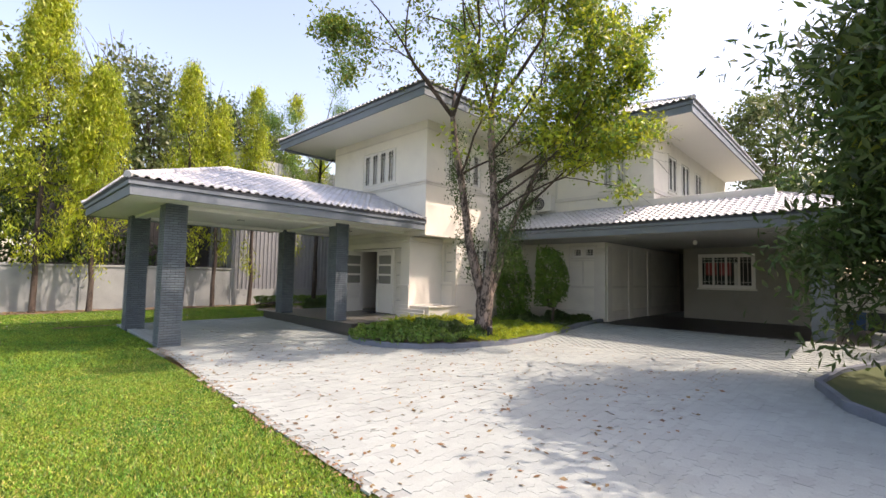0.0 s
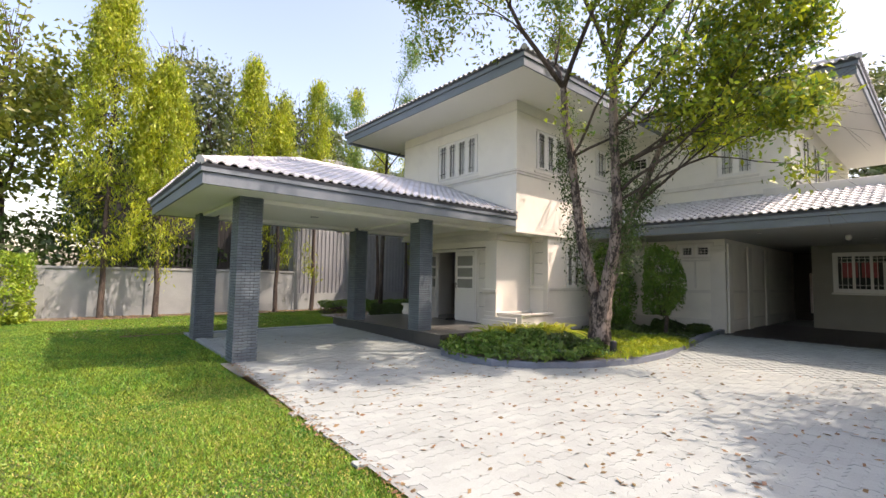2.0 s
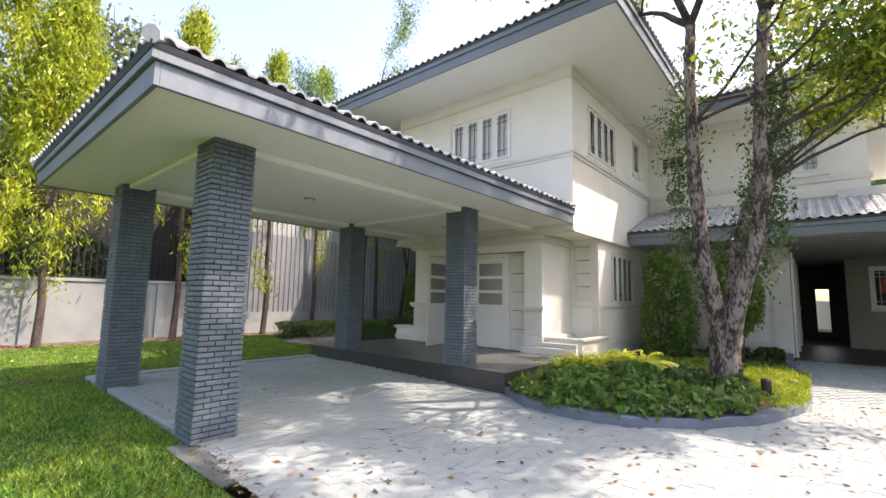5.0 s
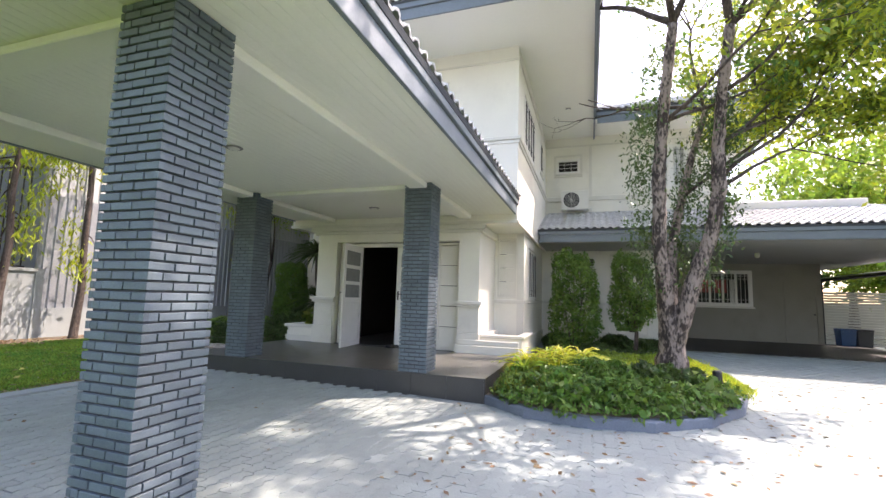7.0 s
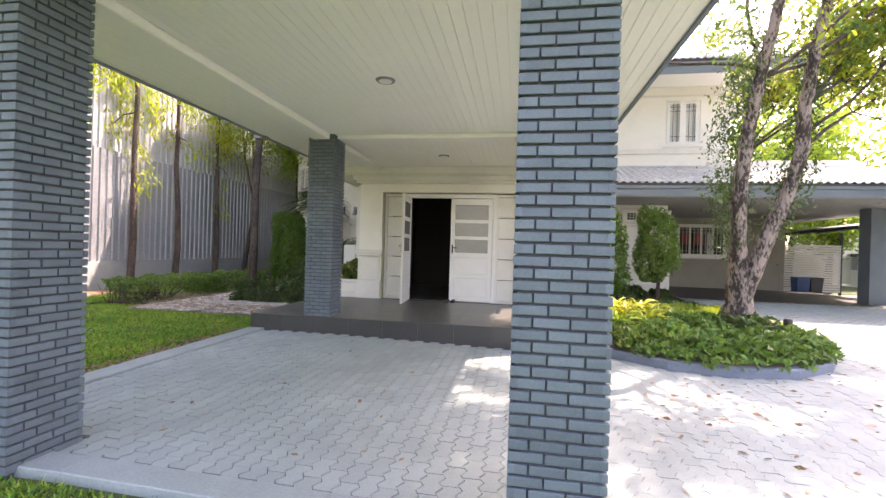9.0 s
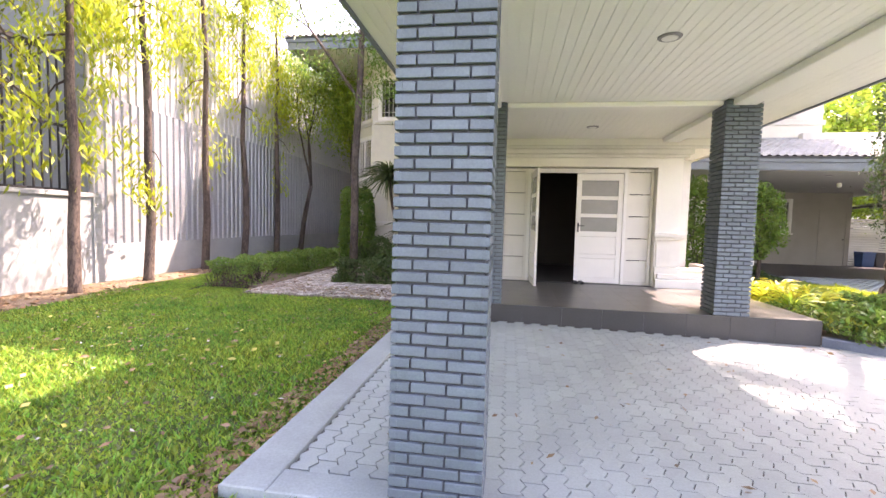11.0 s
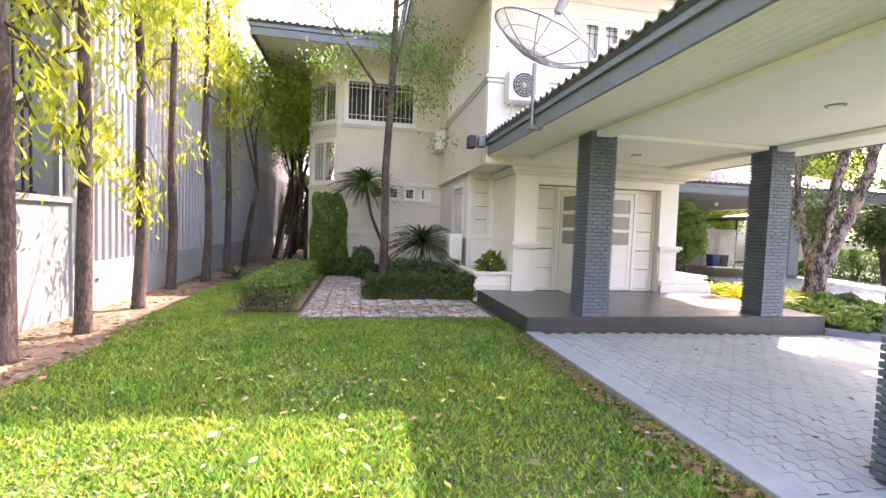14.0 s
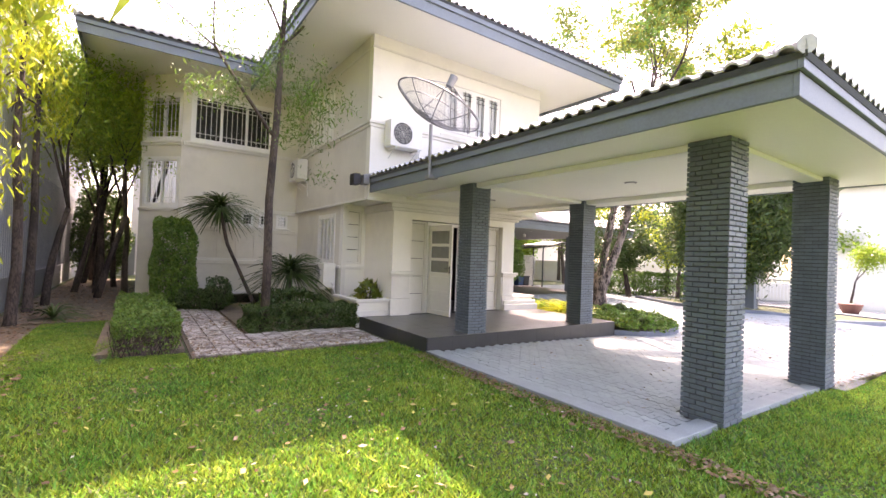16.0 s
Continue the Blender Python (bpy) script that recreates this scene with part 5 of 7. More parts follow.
# floodlight at the carport corner
fl = thing("floodlight", "pair of dark floodlights on the house corner", "floodlight", (S0 - 0.02, 9.95, 3.22))
part("head", boxes((-0.34, -0.12, -0.12, -0.20, 0.12, 0.12), bevel=0.012), BLACK, fl)
part("head", boxes((-0.17, -0.25, -0.12, -0.04, -0.05, 0.10), bevel=0.012), MESHM, fl, "grey floodlight head")
bm = bmesh.new()
tube(bm, [(0.03, 0, 0), (-0.21, 0, 0)], [0.018, 0.018], 6)
part("arm", bm, BLACK, fl)

# satellite dish
dish = thing("satellite_dish", "large mesh satellite dish on a pole at the carport eave", "satellite dish", (-14.58, 7.37, 2.98))
bm = bmesh.new()
tube(bm, [(0, 0, 0.0), (0, 0, 0.9)], [0.03, 0.03], 10)
tube(bm, [(0, 0, 0.0), (0.08, 0, 0.05), (0.12, 0, 0.2)], [0.02, 0.02, 0.02], 6)
box(bm, -0.05, -0.06, -0.03, 0.14, 0.06, 0.02)
part("pole", bm, MESHM, dish, "dark grey steel pole")
DM = pose(0.0, 0, 0.98) @ look((0, 0, 0), (-0.42, 0.22, -1.0))
R, dep = 0.775, 0.27
bm = bmesh.new()
rings = []
for k in range(9):
    r = R * k / 8
    zz = -dep * (1 - (k / 8) ** 2) + dep
    rings.append([(r * math.cos(2 * math.pi * i / 32), r * math.sin(2 * math.pi * i / 32), zz) for i in range(32)])
for k in (8,):
    tube(bm, rings[k] + [rings[k][0]], [0.014] * 33, 6)
for k in range(2, 8, 2):
    tube(bm, rings[k] + [rings[k][0]], [0.005] * 33, 4)
for i in range(0, 32, 4):
    tube(bm, [rings[k][i] for k in range(9)], [0.009] * 9, 5)
bm.transform(DM)
part("rim_and_ribs", bm, MESHM, dish, "dark tubular dish frame")
bm = bmesh.new()
for i in range(64):
    a = 2 * math.pi * i / 64
    pts = [(R * t * math.cos(a), R * t * math.sin(a), dep * t * t) for t in (0.15, 0.4, 0.7, 1.0)]
    tube(bm, pts, [0.0022] * 4, 3)
for k in range(1, 34):
    t = k / 34
    pts = [(R * t * math.cos(b), R * t * math.sin(b), dep * t * t) for b in (2 * math.pi * i / 28 for i in range(29))]
    tube(bm, pts, [0.0020] * 29, 3)
bm.transform(DM)
tagged(part("mesh_panel", bm, MESHM, dish, "fine grey wire mesh"), kind="stuff")
bm = bmesh.new()
for i in (2, 12, 22):
    tube(bm, [rings[8][i], (0, 0, 0.72)], [0.008, 0.008], 5)
tube(bm, [(0, 0, 0.66), (0, 0, 0.86)], [0.06, 0.075], 12)
bm.transform(DM)
part("feed", bm, MESHM, dish, "grey feed horn on three struts")


# ---- garden walls, fences and surroundings ----
struct("garden_wall", boxes((-21.3, -40, -0.1, -21.1, 8.55, 1.64), (-21.3, 8.55, -0.1, -21.1, 40, 0.74)), WALLG, "pale grey rendered garden boundary wall", "wall")
struct("wall_coping", boxes((-21.34, -40, 1.641, -21.06, 8.55, 1.73), (-21.12, 8.55, -0.1, -21.06, 8.72, 1.73), bevel=0.01), WALLG, "pale grey coping on the garden wall", "wall")
for y in range(-6, 9, 3):
    struct("wall_pier", boxes((-21.1, y, -0.1, -21.04, y + 0.25, 1.63)), WALLG, "pale grey shallow pier of the garden wall", "wall")


def corrugated(name, x, y0, y1, z0, z1, material, label, pitch=0.2, depth=0.035):
    """Upright ribbed sheeting along y, with flat pans and raised ribs."""
    prof = [(0, 0), (0.55, 0), (0.65, 1), (0.9, 1), (1.0, 0)]
    ys, ds = [], []
    n = round((y1 - y0) / pitch)
    for k in range(n):
        for f, d in prof[:-1]:
            ys.append(y0 + (k + f) * pitch)
            ds.append(d * depth)
    v, f = [], []
    for y, d in zip(ys, ds):
        v += [(x + d, y, z0), (x + d, y, z1), (x + d - 0.004, y, z0), (x + d - 0.004, y, z1)]
    for i in range(len(ys) - 1):
        a, b = 4 * i, 4 * i + 4
        f += [(a, b, b + 1, a + 1), (a + 2, a + 3, b + 3, b + 2), (a, a + 2, b + 2, b), (a + 1, b + 1, b + 3, a + 3)]
    ob = mesh_from(name, v, f, material, None, True)
    return tagged(ob, label, "fence", kind="structure")


k = 0
for y in np.arange(8.57, 30, 3.0):
    corrugated("fence_sheet", -21.16, y, y + 2.99, 0.72, 3.65, METAL, "grey corrugated steel sheet fence on the low wall")
    corrugated("fence_sheet", -21.24, y, y + 2.99, 3.6, 7.2, METAL2, "pale tall corrugated steel sheet above the fence")
    struct("fence_rail", boxes((-21.32, y, 3.9, -21.25, y + 2.98, 3.96), (-21.32, y, 5.5, -21.25, y + 2.98, 5.56)), METAL, "grey steel rail behind the fence sheets", "fence")
corrugated("fence_sheet", -21.20, 8.57, 10.5, 0.72, 7.2, METAL2, "pale tall corrugated steel sheet at the wall end")
# dark barred screen of the neighbour over the wall
scr = thing("screen", "black steel barred screen of the neighbouring house above the wall", "screen", (-21.5, 4.95, 1.73))
scr["kind"] = "structure"
bm = boxes((-0.03, -3.6, 0.0, 0.03, 3.55, 0.06), (-0.03, -3.6, 2.5, 0.03, 3.55, 2.58), (-0.03, -3.6, 1.2, 0.03, 3.55, 1.25))
for i in range(48):
    box(bm, -0.012, -3.58 + i * 0.15, 0.06, 0.012, -3.555 + i * 0.15, 2.5)
part("bars", bm, BLACK, scr)
# backdrop wall added in black, so deep shade lies behind the bars
struct("neighbour_wall", boxes((-25.2, 2.0, -0.1, -25.0, 8.8, 6.5)), BLACK, "added neighbouring wall behind the screen, coloured black for its shade", "wall")
struct("neighbour_wall", boxes((-25, 8.8, -0.1, -21.45, 8.95, 7.5)), METAL2, "pale neighbouring side wall", "wall")

WEST = [(-20.5, 1.7, 11.8, 1.35, 24000), (-20.0, 3.2, 9.3, 1.1, 18000), (-20.38, 6.3, 10.6, 0.85, 10500), (-20.37, 7.53, 9.4, 0.75, 8500), (-20.48, 9.18, 10.6, 0.75, 9000), (-20.84, 11.36, 11.0, 0.5, 3200), (-20.57, 12.6, 9.6, 0.5, 3000), (-20.6, 14.4, 9.6, 0.5, 2600)]
for j, (x, y, h, r, n) in enumerate(WEST):
    mast_tree(x, y, h, r, LEAF_Y, 30 + j, label="tall narrow tree with drooping yellow-green leaves beside the garden wall", n=n, low=1.2 if j < 2 else 1.6, size=0.155)
# a low hanging branch of the first tree
rng = np.random.default_rng(77)
hb = thing("mast_tree_branch", "low hanging branch with bright yellow drooping leaves", "branch", (-20.0, 3.2, 3.4))
bm = bmesh.new()
BR = [(0.05, -0.02, 0.0), (0.45, -0.3, 0.35), (0.85, -0.6, 0.25), (1.10, -0.85, -0.1), (1.16, -0.95, -0.7), (1.18, -1.0, -1.15)]
tube(bm, BR, [0.03, 0.024, 0.018, 0.012, 0.008, 0.004], 6)
part("limb", bm, BARK, hb)
pts = np.array(BR[2:])
seg = rng.integers(0, 3, 260)
tt = rng.random((260, 1))
c = pts[seg] * (1 - tt) + pts[seg + 1] * tt + rng.normal(size=(260, 3)) * 0.09
leaves("foliage", c, 0.16, LEAF_Y, hb, droop=0.8, ratio=0.22, rng=rng)
for j, (x, y, lx, ly, s) in enumerate([(-20.5, 15.8, 0.1, 0.1, 51), (-19.6, 17.5, 0.15, -0.1, 52), (-18.9, 18.2, -0.1, 0.1, 53), (-20.3, 19.5, 0.1, 0.0, 54), (-19.3, 21.5, 0.0, 0.1, 55), (-20.4, 23.5, 0.1, 0.0, 56), (-18.4, 19.0, 0.1, -0.15, 57)]):
    spread_tree(x, y, -0.05, [((0, 0, -0.1), (lx, ly, 1), 2.7, 0.10)], LEAF_L, s, 8000, 0.12, "thin crooked garden tree with light lime-green crown", 0.48, 3, bark=BARK, spread=0.42, length=3, shrink=0.72, ratio=0.3, droop=0.45, up=0.35)
st = thing("tree", "slender tree with reddish trunk growing out of the clipped hedge", "tree", (-16.5, 10.25, 0.0))
bm = bmesh.new()
prs = random.Random(61)
tips = []
tube(bm, [(0, 0, -0.05), (0.02, 0.0, 1.2), (0.0, 0.03, 2.6), (0.08, 0.05, 4.2), (0.12, 0.05, 6.0), (0.2, 0.1, 8.0)], [0.10, 0.085, 0.078, 0.07, 0.055, 0.03], 9)
for p, d, L, r in (((0.05, 0.04, 3.9), (-0.75, 0.1, 0.9), 1.9, 0.04), ((0.12, 0.05, 5.8), (0.6, 0.3, 0.8), 1.6, 0.03), ((0.12, 0.05, 6.0), (-0.5, -0.4, 0.8), 1.6, 0.03), ((0.2, 0.1, 7.6), (0.2, 0.2, 1), 1.6, 0.025)):
    grow(bm, prs, Vector(p), Vector(d).normalized(), L, r, 2, tips, 0.6, 0.1, 4, (2, 3), 0.7, 6)
part("trunk", bm, BARK, st, "reddish-brown slender trunk", True)
tips += [Vector(p) for p in np.random.default_rng(5).normal(size=(34, 3)) * (0.75, 0.6, 0.9) + (0.1, 0.1, 5.7)]
tips += [Vector(p) for p in np.random.default_rng(6).normal(size=(16, 3)) * (0.4, 0.35, 0.45) + (0.75, -0.1, 4.5)]
srg = np.random.default_rng(61)
leaves("crown", cloud(srg, tips, 15000, 0.17), 0.09, LEAF_G, st, droop=0.5, ratio=0.25, rng=srg)
for x, y, h, m, sd in ((-19.9, 22.0, 8.5, LEAF_L, 81), (-20.2, 25.0, 9.0, LEAF_L, 82), (-20.4, 28.0, 9.0, LEAF_M, 83), (-19.7, 19.0, 8.0, LEAF_L, 84)):
    spread_tree(x, y, -0.05, [((0, 0, -0.1), (0.05, 0.05, 1), h * 0.42, 0.11)], m, sd, 6500, 0.15, "tall garden tree in the strip beside the fence", 0.5, 3, bark=BARK, spread=0.45, length=3, shrink=0.7, ratio=0.3, droop=0.4, up=0.3)
struct("end_wall", boxes((-21.1, 29.5, 0, -18.76, 29.7, 2.2)), WALLG, "grey rendered wall closing the garden strip", "wall")
bush("hedge", -20.0, 26.5, 0.0, 1.1, 0.9, 4.2, LEAF_D, 18, 14000, 0.14, "dark-green shrub mass at the end of the garden strip", "hedge", 0.3)

# low growth and beds
bed = struct("planting_soil", boxes((-21.1, -3, -0.06, -19.95, 12.5, 0.0), bevel=0.02), SOIL, "brown soil strip with dry leaves along the garden wall", "soil")
struct("planting_soil", boxes((-16.85, 10.0, -0.05, -14.5, 15.2, 0.03), (-19.1, 9.0, -0.05, -17.95, 14.5, 0.03), (-20.9, 12.6, -0.05, -19.1, 26, 0.02), (-19.745, 9.0, -0.05, -19.105, 12.59, 0.01)), SOIL, "brown soil of the garden beds", "soil")
bush("hedge", -15.72, 10.38, 0.0, 1.1, 0.42, 0.48, LEAF_D, 1, 15000, 0.05, "low clipped dark-green hedge beside the stone path", "hedge", 0.1, True)
bush("hedge", -18.45, 9.9, 0.0, 0.42, 1.1, 0.50, LEAF_G, 2, 13000, 0.05, "low clipped green hedge with bare stems near the lawn", "hedge", 0.14, True, bare=0.55)
rng_h = random.Random(6)
bm = bmesh.new()
for k in range(160):
    a, b = rng_h.uniform(-18.85, -18.08), rng_h.uniform(8.8, 9.6)
    tube(bm, [(a, b, -0.02), (a + rng_h.uniform(-0.1, 0.1), b + rng_h.uniform(-0.1, 0.1), 0.2), (a + rng_h.uniform(-0.14, 0.14), b + rng_h.uniform(-0.14, 0.14), 0.42)], [0.007, 0.005, 0.003], 3)
tagged(to_ob("hedge_twigs", bm, BARK), "brown bare twigs at the foot of the clipped hedge", "twigs", kind="stuff")
bush("hedge", -18.5, 12.4, 0.0, 0.40, 1.3, 0.48, LEAF_G, 3, 9000, 0.06, "low clipped green hedge along the stone path", "hedge", 0.14, True)
bush("hedge", -15.6, 11.5, 0.0, 0.9, 0.5, 0.75, LEAF_D, 4, 4500, 0.07, "loose dark-green bush behind the clipped hedge", "hedge", 0.3)
bush("hedge", -16.9, 13.6, 0.0, 0.35, 0.35, 0.9, LEAF_D, 14, 2500, 0.06, "small dark-green bush against the house wall", "hedge", 0.3)
bush("hedge", -17.2, 14.0, 0.0, 0.8, 0.4, 0.55, LEAF_D, 15, 5000, 0.06, "low loose dark-green shrub before the rear wall", "hedge", 0.3)
bush("topiary", -17.85, 14.3, 0.0, 0.50, 0.42, 2.35, LEAF_G, 5, 20000, 0.07, "tall clipped dark-green shrub against the rear wall", "shrub", 0.14, power=4)
bush("topiary", -8.36, 13.2, 0.05, 0.54, 0.40, 2.5, LEAF_G, 6, 9500, 0.085, "tall clipped rectangular green shrub before the wing wall", "shrub", 0.33, power=4)
top2 = bush("topiary", -6.98, 13.4, 0.62, 0.48, 0.42, 1.9, LEAF_G, 7, 9500, 0.075, "rounded clipped green shrub before the wing wall", "shrub", 0.34, power=3)
part("stem", (lambda b: (tube(b, [(0.05, 0, -0.7), (0.1, 0.03, -0.05), (0.03, -0.03, 0.65)], [0.06, 0.045, 0.035], 8), b)[1])(bmesh.new()), BARK, top2)


def spiky(name, x, y, z, stem, n, length, label, seed, mat_l=LEAF_D):
    """A rosette of long arching sword leaves, on a stem if it has one."""
    rng = random.Random(seed)
    ob = thing(name, label, "plant", (x, y, z))
    hx, hy, hz = stem[-1] if stem else (0, 0, 0.05)
    if stem:
        bm = bmesh.new()
        tube(bm, [(0, 0, -0.03), *stem], [0.055] + [0.045] * len(stem), 8)
        part("stem", bm, BARK, ob)
    v, f = [], []
    for i in range(n):
        a, e = rng.uniform(0, 6.283), rng.uniform(-0.25, 1.3)
        L = length * rng.uniform(0.75, 1.15)
        w = 0.022
        base = len(v)
        for s in range(6):
            t = s / 5
            r = L * t * math.cos(e) + 0.12 * L * t * t
            zz = L * t * math.sin(e) - 0.55 * L * t * t
            ww = w * (1 - t) ** 0.6 + 0.002
            px, py = hx + r * math.cos(a), hy + r * math.sin(a)
            v.append((px - ww * math.sin(a), py + ww * math.cos(a), hz + zz + 0.01))
            v.append((px + ww * math.sin(a), py - ww * math.cos(a), hz + zz))
        for s in range(5):
            k = base + 2 * s
            f.append((k, k + 1, k + 3, k + 2))
    mesh_from("leaves", v, f, mat_l, ob)
    return ob


spiky("dracaena", -15.95, 13.6, 0.05, [(-0.35, 0.15, 0.8), (-0.72, 0.4, 1.7), (-0.9, 0.6, 2.62)], 270, 1.0, "tall dracaena with a leaning stem and long arching leaves", 3)
spiky("dracaena", -15.4, 12.5, 0.05, [(0, 0, 1.0)], 300, 1.1, "bushy dark-green spiky plant behind the hedge", 4)
spiky("dracaena", -20.0, 13.0, 0.0, [], 60, 0.7, "low spiky plant by the fence foot", 5)
spiky("dracaena", -14.2, 10.6, 0.5, [], 26, 0.5, "young leafy plant in the white trough", 6, LEAF_M)
bush("trough_plant", -14.15, 10.45, 0.5, 0.28, 0.22, 0.5, LEAF_M, 15, 90, 0.24, "broad-leaved green plant in the white trough", "plant", 0.2, ratio=0.45)

# stone path
rng_p = random.Random(9)
stone_me = {}
path = thing("stone_path", "worn rough flagstone path between the hedges", "path", (-16.5, 8.8, 0.0))
path["kind"] = "structure"
cells = [(-17.85 + i * 0.31, 8.42 + j * 0.31) for j in range(5) for i in range(10)] + [(-17.85 + i * 0.31, 9.97 + j * 0.31) for j in range(20) for i in range(3)]
for cx, cy in cells:
    ob = to_ob("flagstone", boxes((-0.148, -0.148, 0.0, 0.148, 0.148, 0.03), bevel=0.008), FLAG) if not stone_me else new("flagstone", stone_me["m"])
    stone_me.setdefault("m", ob.data)
    ob.parent = path
    ob.matrix_basis = pose(cx + 16.5 + 0.15, cy - 8.8 + 0.15, rng_p.uniform(0.0, 0.012), rng_p.uniform(-1, 1), rng_p.uniform(-1, 1), rng_p.uniform(-2, 2) + 90 * rng_p.randint(0, 3))
struct("path_bed", boxes((-17.9, 8.38, -0.05, -14.7, 9.98, 0.002), (-17.9, 9.99, -0.05, -16.88, 16.2, 0.002)), SOIL, "earth joints under the flagstone path", "path")

# ---- front planting bed ----
BED = [(-9.30, 7.25), (-8.72, 6.78), (-8.0, 6.63), (-7.3, 6.78), (-6.65, 7.28), (-6.1, 8.1), (-5.76, 9.15), (-5.68, 10.4), (-5.82, 12.0), (-6.0, 13.6), (-6.05, 15.35)]
bm = bmesh.new()
prev = None
for i, (x, y) in enumerate(BED):
    a, b = BED[max(i - 1, 0)], BED[min(i + 1, len(BED) - 1)]
    d = Vector((b[0] - a[0], b[1] - a[1])).normalized()
    nx, ny = -d.y, d.x
    g = ground(x, y)
    ring = [bm.verts.new(p) for p in ((x, y, g - 0.1), (x, y, g + 0.11), (x + 0.012 * nx, y + 0.012 * ny, g + 0.125), (x + 0.13 * nx, y + 0.13 * ny, g + 0.125), (x + 0.14 * nx, y + 0.14 * ny, g - 0.1))]
    if prev:
        for k in range(5):
            bm.faces.new((prev[k], ring[k], ring[(k + 1) % 5], prev[(k + 1) % 5]))
    else:
        bm.faces.new(ring)
    prev = ring
bm.faces.new(prev[::-1])
bmesh.ops.recalc_face_normals(bm, faces=bm.faces)
struct("bed_kerb", bm, KERBDARK, "blue-grey painted curved kerb round the planting bed", "kerb")
inner = [(x - 0.12 if x > -7.5 else x, y + 0.12 if x < -6.5 else y) for x, y in BED]
bm = prism([(x, y) for x, y in inner] + [(-9.28, 15.35)], -0.15, 0.03)
struct("bed_soil", bm, SOIL, "brown soil of the front planting bed", "soil")
rng2 = np.random.default_rng(21)
for j, (x, y, rx, ry, h, m, n, sz, lab, rat, dr) in enumerate([
        (-7.75, 8.6, 0.5, 0.45, 0.42, LEAF_G, 2600, 0.10, "low green leafy plants round the tree foot", 0.42, 0.1),
        (-7.0, 8.75, 0.45, 0.4, 0.40, LEAF_D, 2200, 0.10, "low dark-green leafy plants round the tree foot", 0.42, 0.1),
        (-8.3, 8.1, 0.4, 0.4, 0.36, LEAF_G, 2200, 0.09, "low green leafy plants in the front bed", 0.45, 0.1),
        (-6.55, 9.0, 0.25, 0.22, 0.34, LEAF_D, 1100, 0.10, "low dark-green leafy plants round the tree foot", 0.42, 0.1),
        (-7.3, 14.4, 0.4, 0.5, 0.40, LEAF_D, 2200, 0.12, "dark-green leafy plant at the foot of the wing wall", 0.35, 0.1),
        (-6.5, 14.6, 0.3, 0.4, 0.34, LEAF_D, 1500, 0.12, "dark-green leafy plant at the foot of the wing wall", 0.35, 0.1),
        (-7.9, 13.0, 0.5, 0.4, 0.30, LEAF_D, 1500, 0.11, "dark-green leafy plant at the foot of the wing wall", 0.35, 0.1),
        (-8.8, 14.2, 0.4, 0.5, 0.40, LEAF_D, 2000, 0.12, "dark-green leafy plant at the foot of the wing wall", 0.35, 0.1)]):
    bush("bed_plant", x, y, 0.0, rx, ry, h, m, 100 + j, n, sz, lab, "plant", 0.3, ratio=rat, droop=dr)


def edge_of_bed(y):
    for (xa, ya), (xb, yb) in zip(BED[2:], BED[3:]):
        if ya <= y <= yb:
            return xa + (xb - xa) * (y - ya) / (yb - ya)
    return -8.0


def carpet(name, n, x0, x1, y0, y1, lo, hi, size, m, ratio, label, droop, over=0.06):
    """Creeping growth over part of the bed; some of it spills over the kerb."""
    pts = []
    while len(pts) < n:
        x, y = rng2.uniform(x0, x1), rng2.uniform(y0, y1)
        south = 7.30 - 0.66 * math.sin((x + 9.3) / 2.6 * math.pi) if x < -6.7 else 7.3
        if y < south - over + 0.05 * math.sin(x * 17) or (y > 7.0 and x > edge_of_bed(y) + over * 0.6 + 0.05 * math.sin(y * 13)) or math.hypot(x + 6.70, y - 9.55) < 0.24 or math.hypot(x + 6.16, y - 9.12) < 0.17:
            continue
        hill = 0.5 + 0.3 * math.sin(x * 6.1 + 1) * math.cos(y * 5.3) + 0.2 * math.sin(x * 13 + y * 11)
        edge = min(1.0, max(0.0, (y - south + 0.05) / 0.35), max(0.0, (edge_of_bed(max(y, 7.0)) + 0.1 - x) / 0.35))
        z = max(0.10, 0.06 + (lo + (hi - lo) * hill) * (0.25 + 0.75 * edge) * rng2.uniform(0.55, 1.0))
        if edge <= 0.12:
            z = rng2.uniform(0.02, 0.16)
        pts.append((x, y, z))
    return tagged(leaves(name, pts, size, m, None, droop=droop, ratio=ratio, rng=rng2), label, "ground cover", kind="stuff")


carpet("ground_cover", 5500, -9.2, -6.2, 6.6, 8.9, 0.06, 0.26, 0.075, LEAF_G, 0.45, "green leafy ground cover filling the bed and spilling over the kerb", 0.1)
carpet("ground_cover", 5000, -9.2, -6.2, 6.9, 9.0, 0.06, 0.22, 0.085, LEAF_D, 0.5, "dark-green leafy undergrowth between the brighter plants", 0.1)
carpet("ground_cover", 1800, -9.2, -6.0, 6.6, 9.2, 0.10, 0.26, 0.09, LEAF_G, 0.4, "lime-green leafy ground cover among the darker growth", 0.0)
carpet("ground_cover", 1000, -9.2, -8.0, 7.2, 8.4, 0.1, 0.25, 0.09, LEAF_M, 0.3, "mixed green growth under the ferns", -0.2)
carpet("ground_cover", 15000, -8.6, -5.7, 8.9, 12.6, 0.05, 0.16, 0.07, LEAF_L, 0.16, "bright lime-green grassy ground cover behind the tree", -0.5, 0.1)
carpet("ground_cover", 700, -9.1, -6.2, 6.8, 8.9, 0.10, 0.30, 0.15, LEAF_G, 0.5, "broad-leaved green plants among the small ground cover", 0.1)
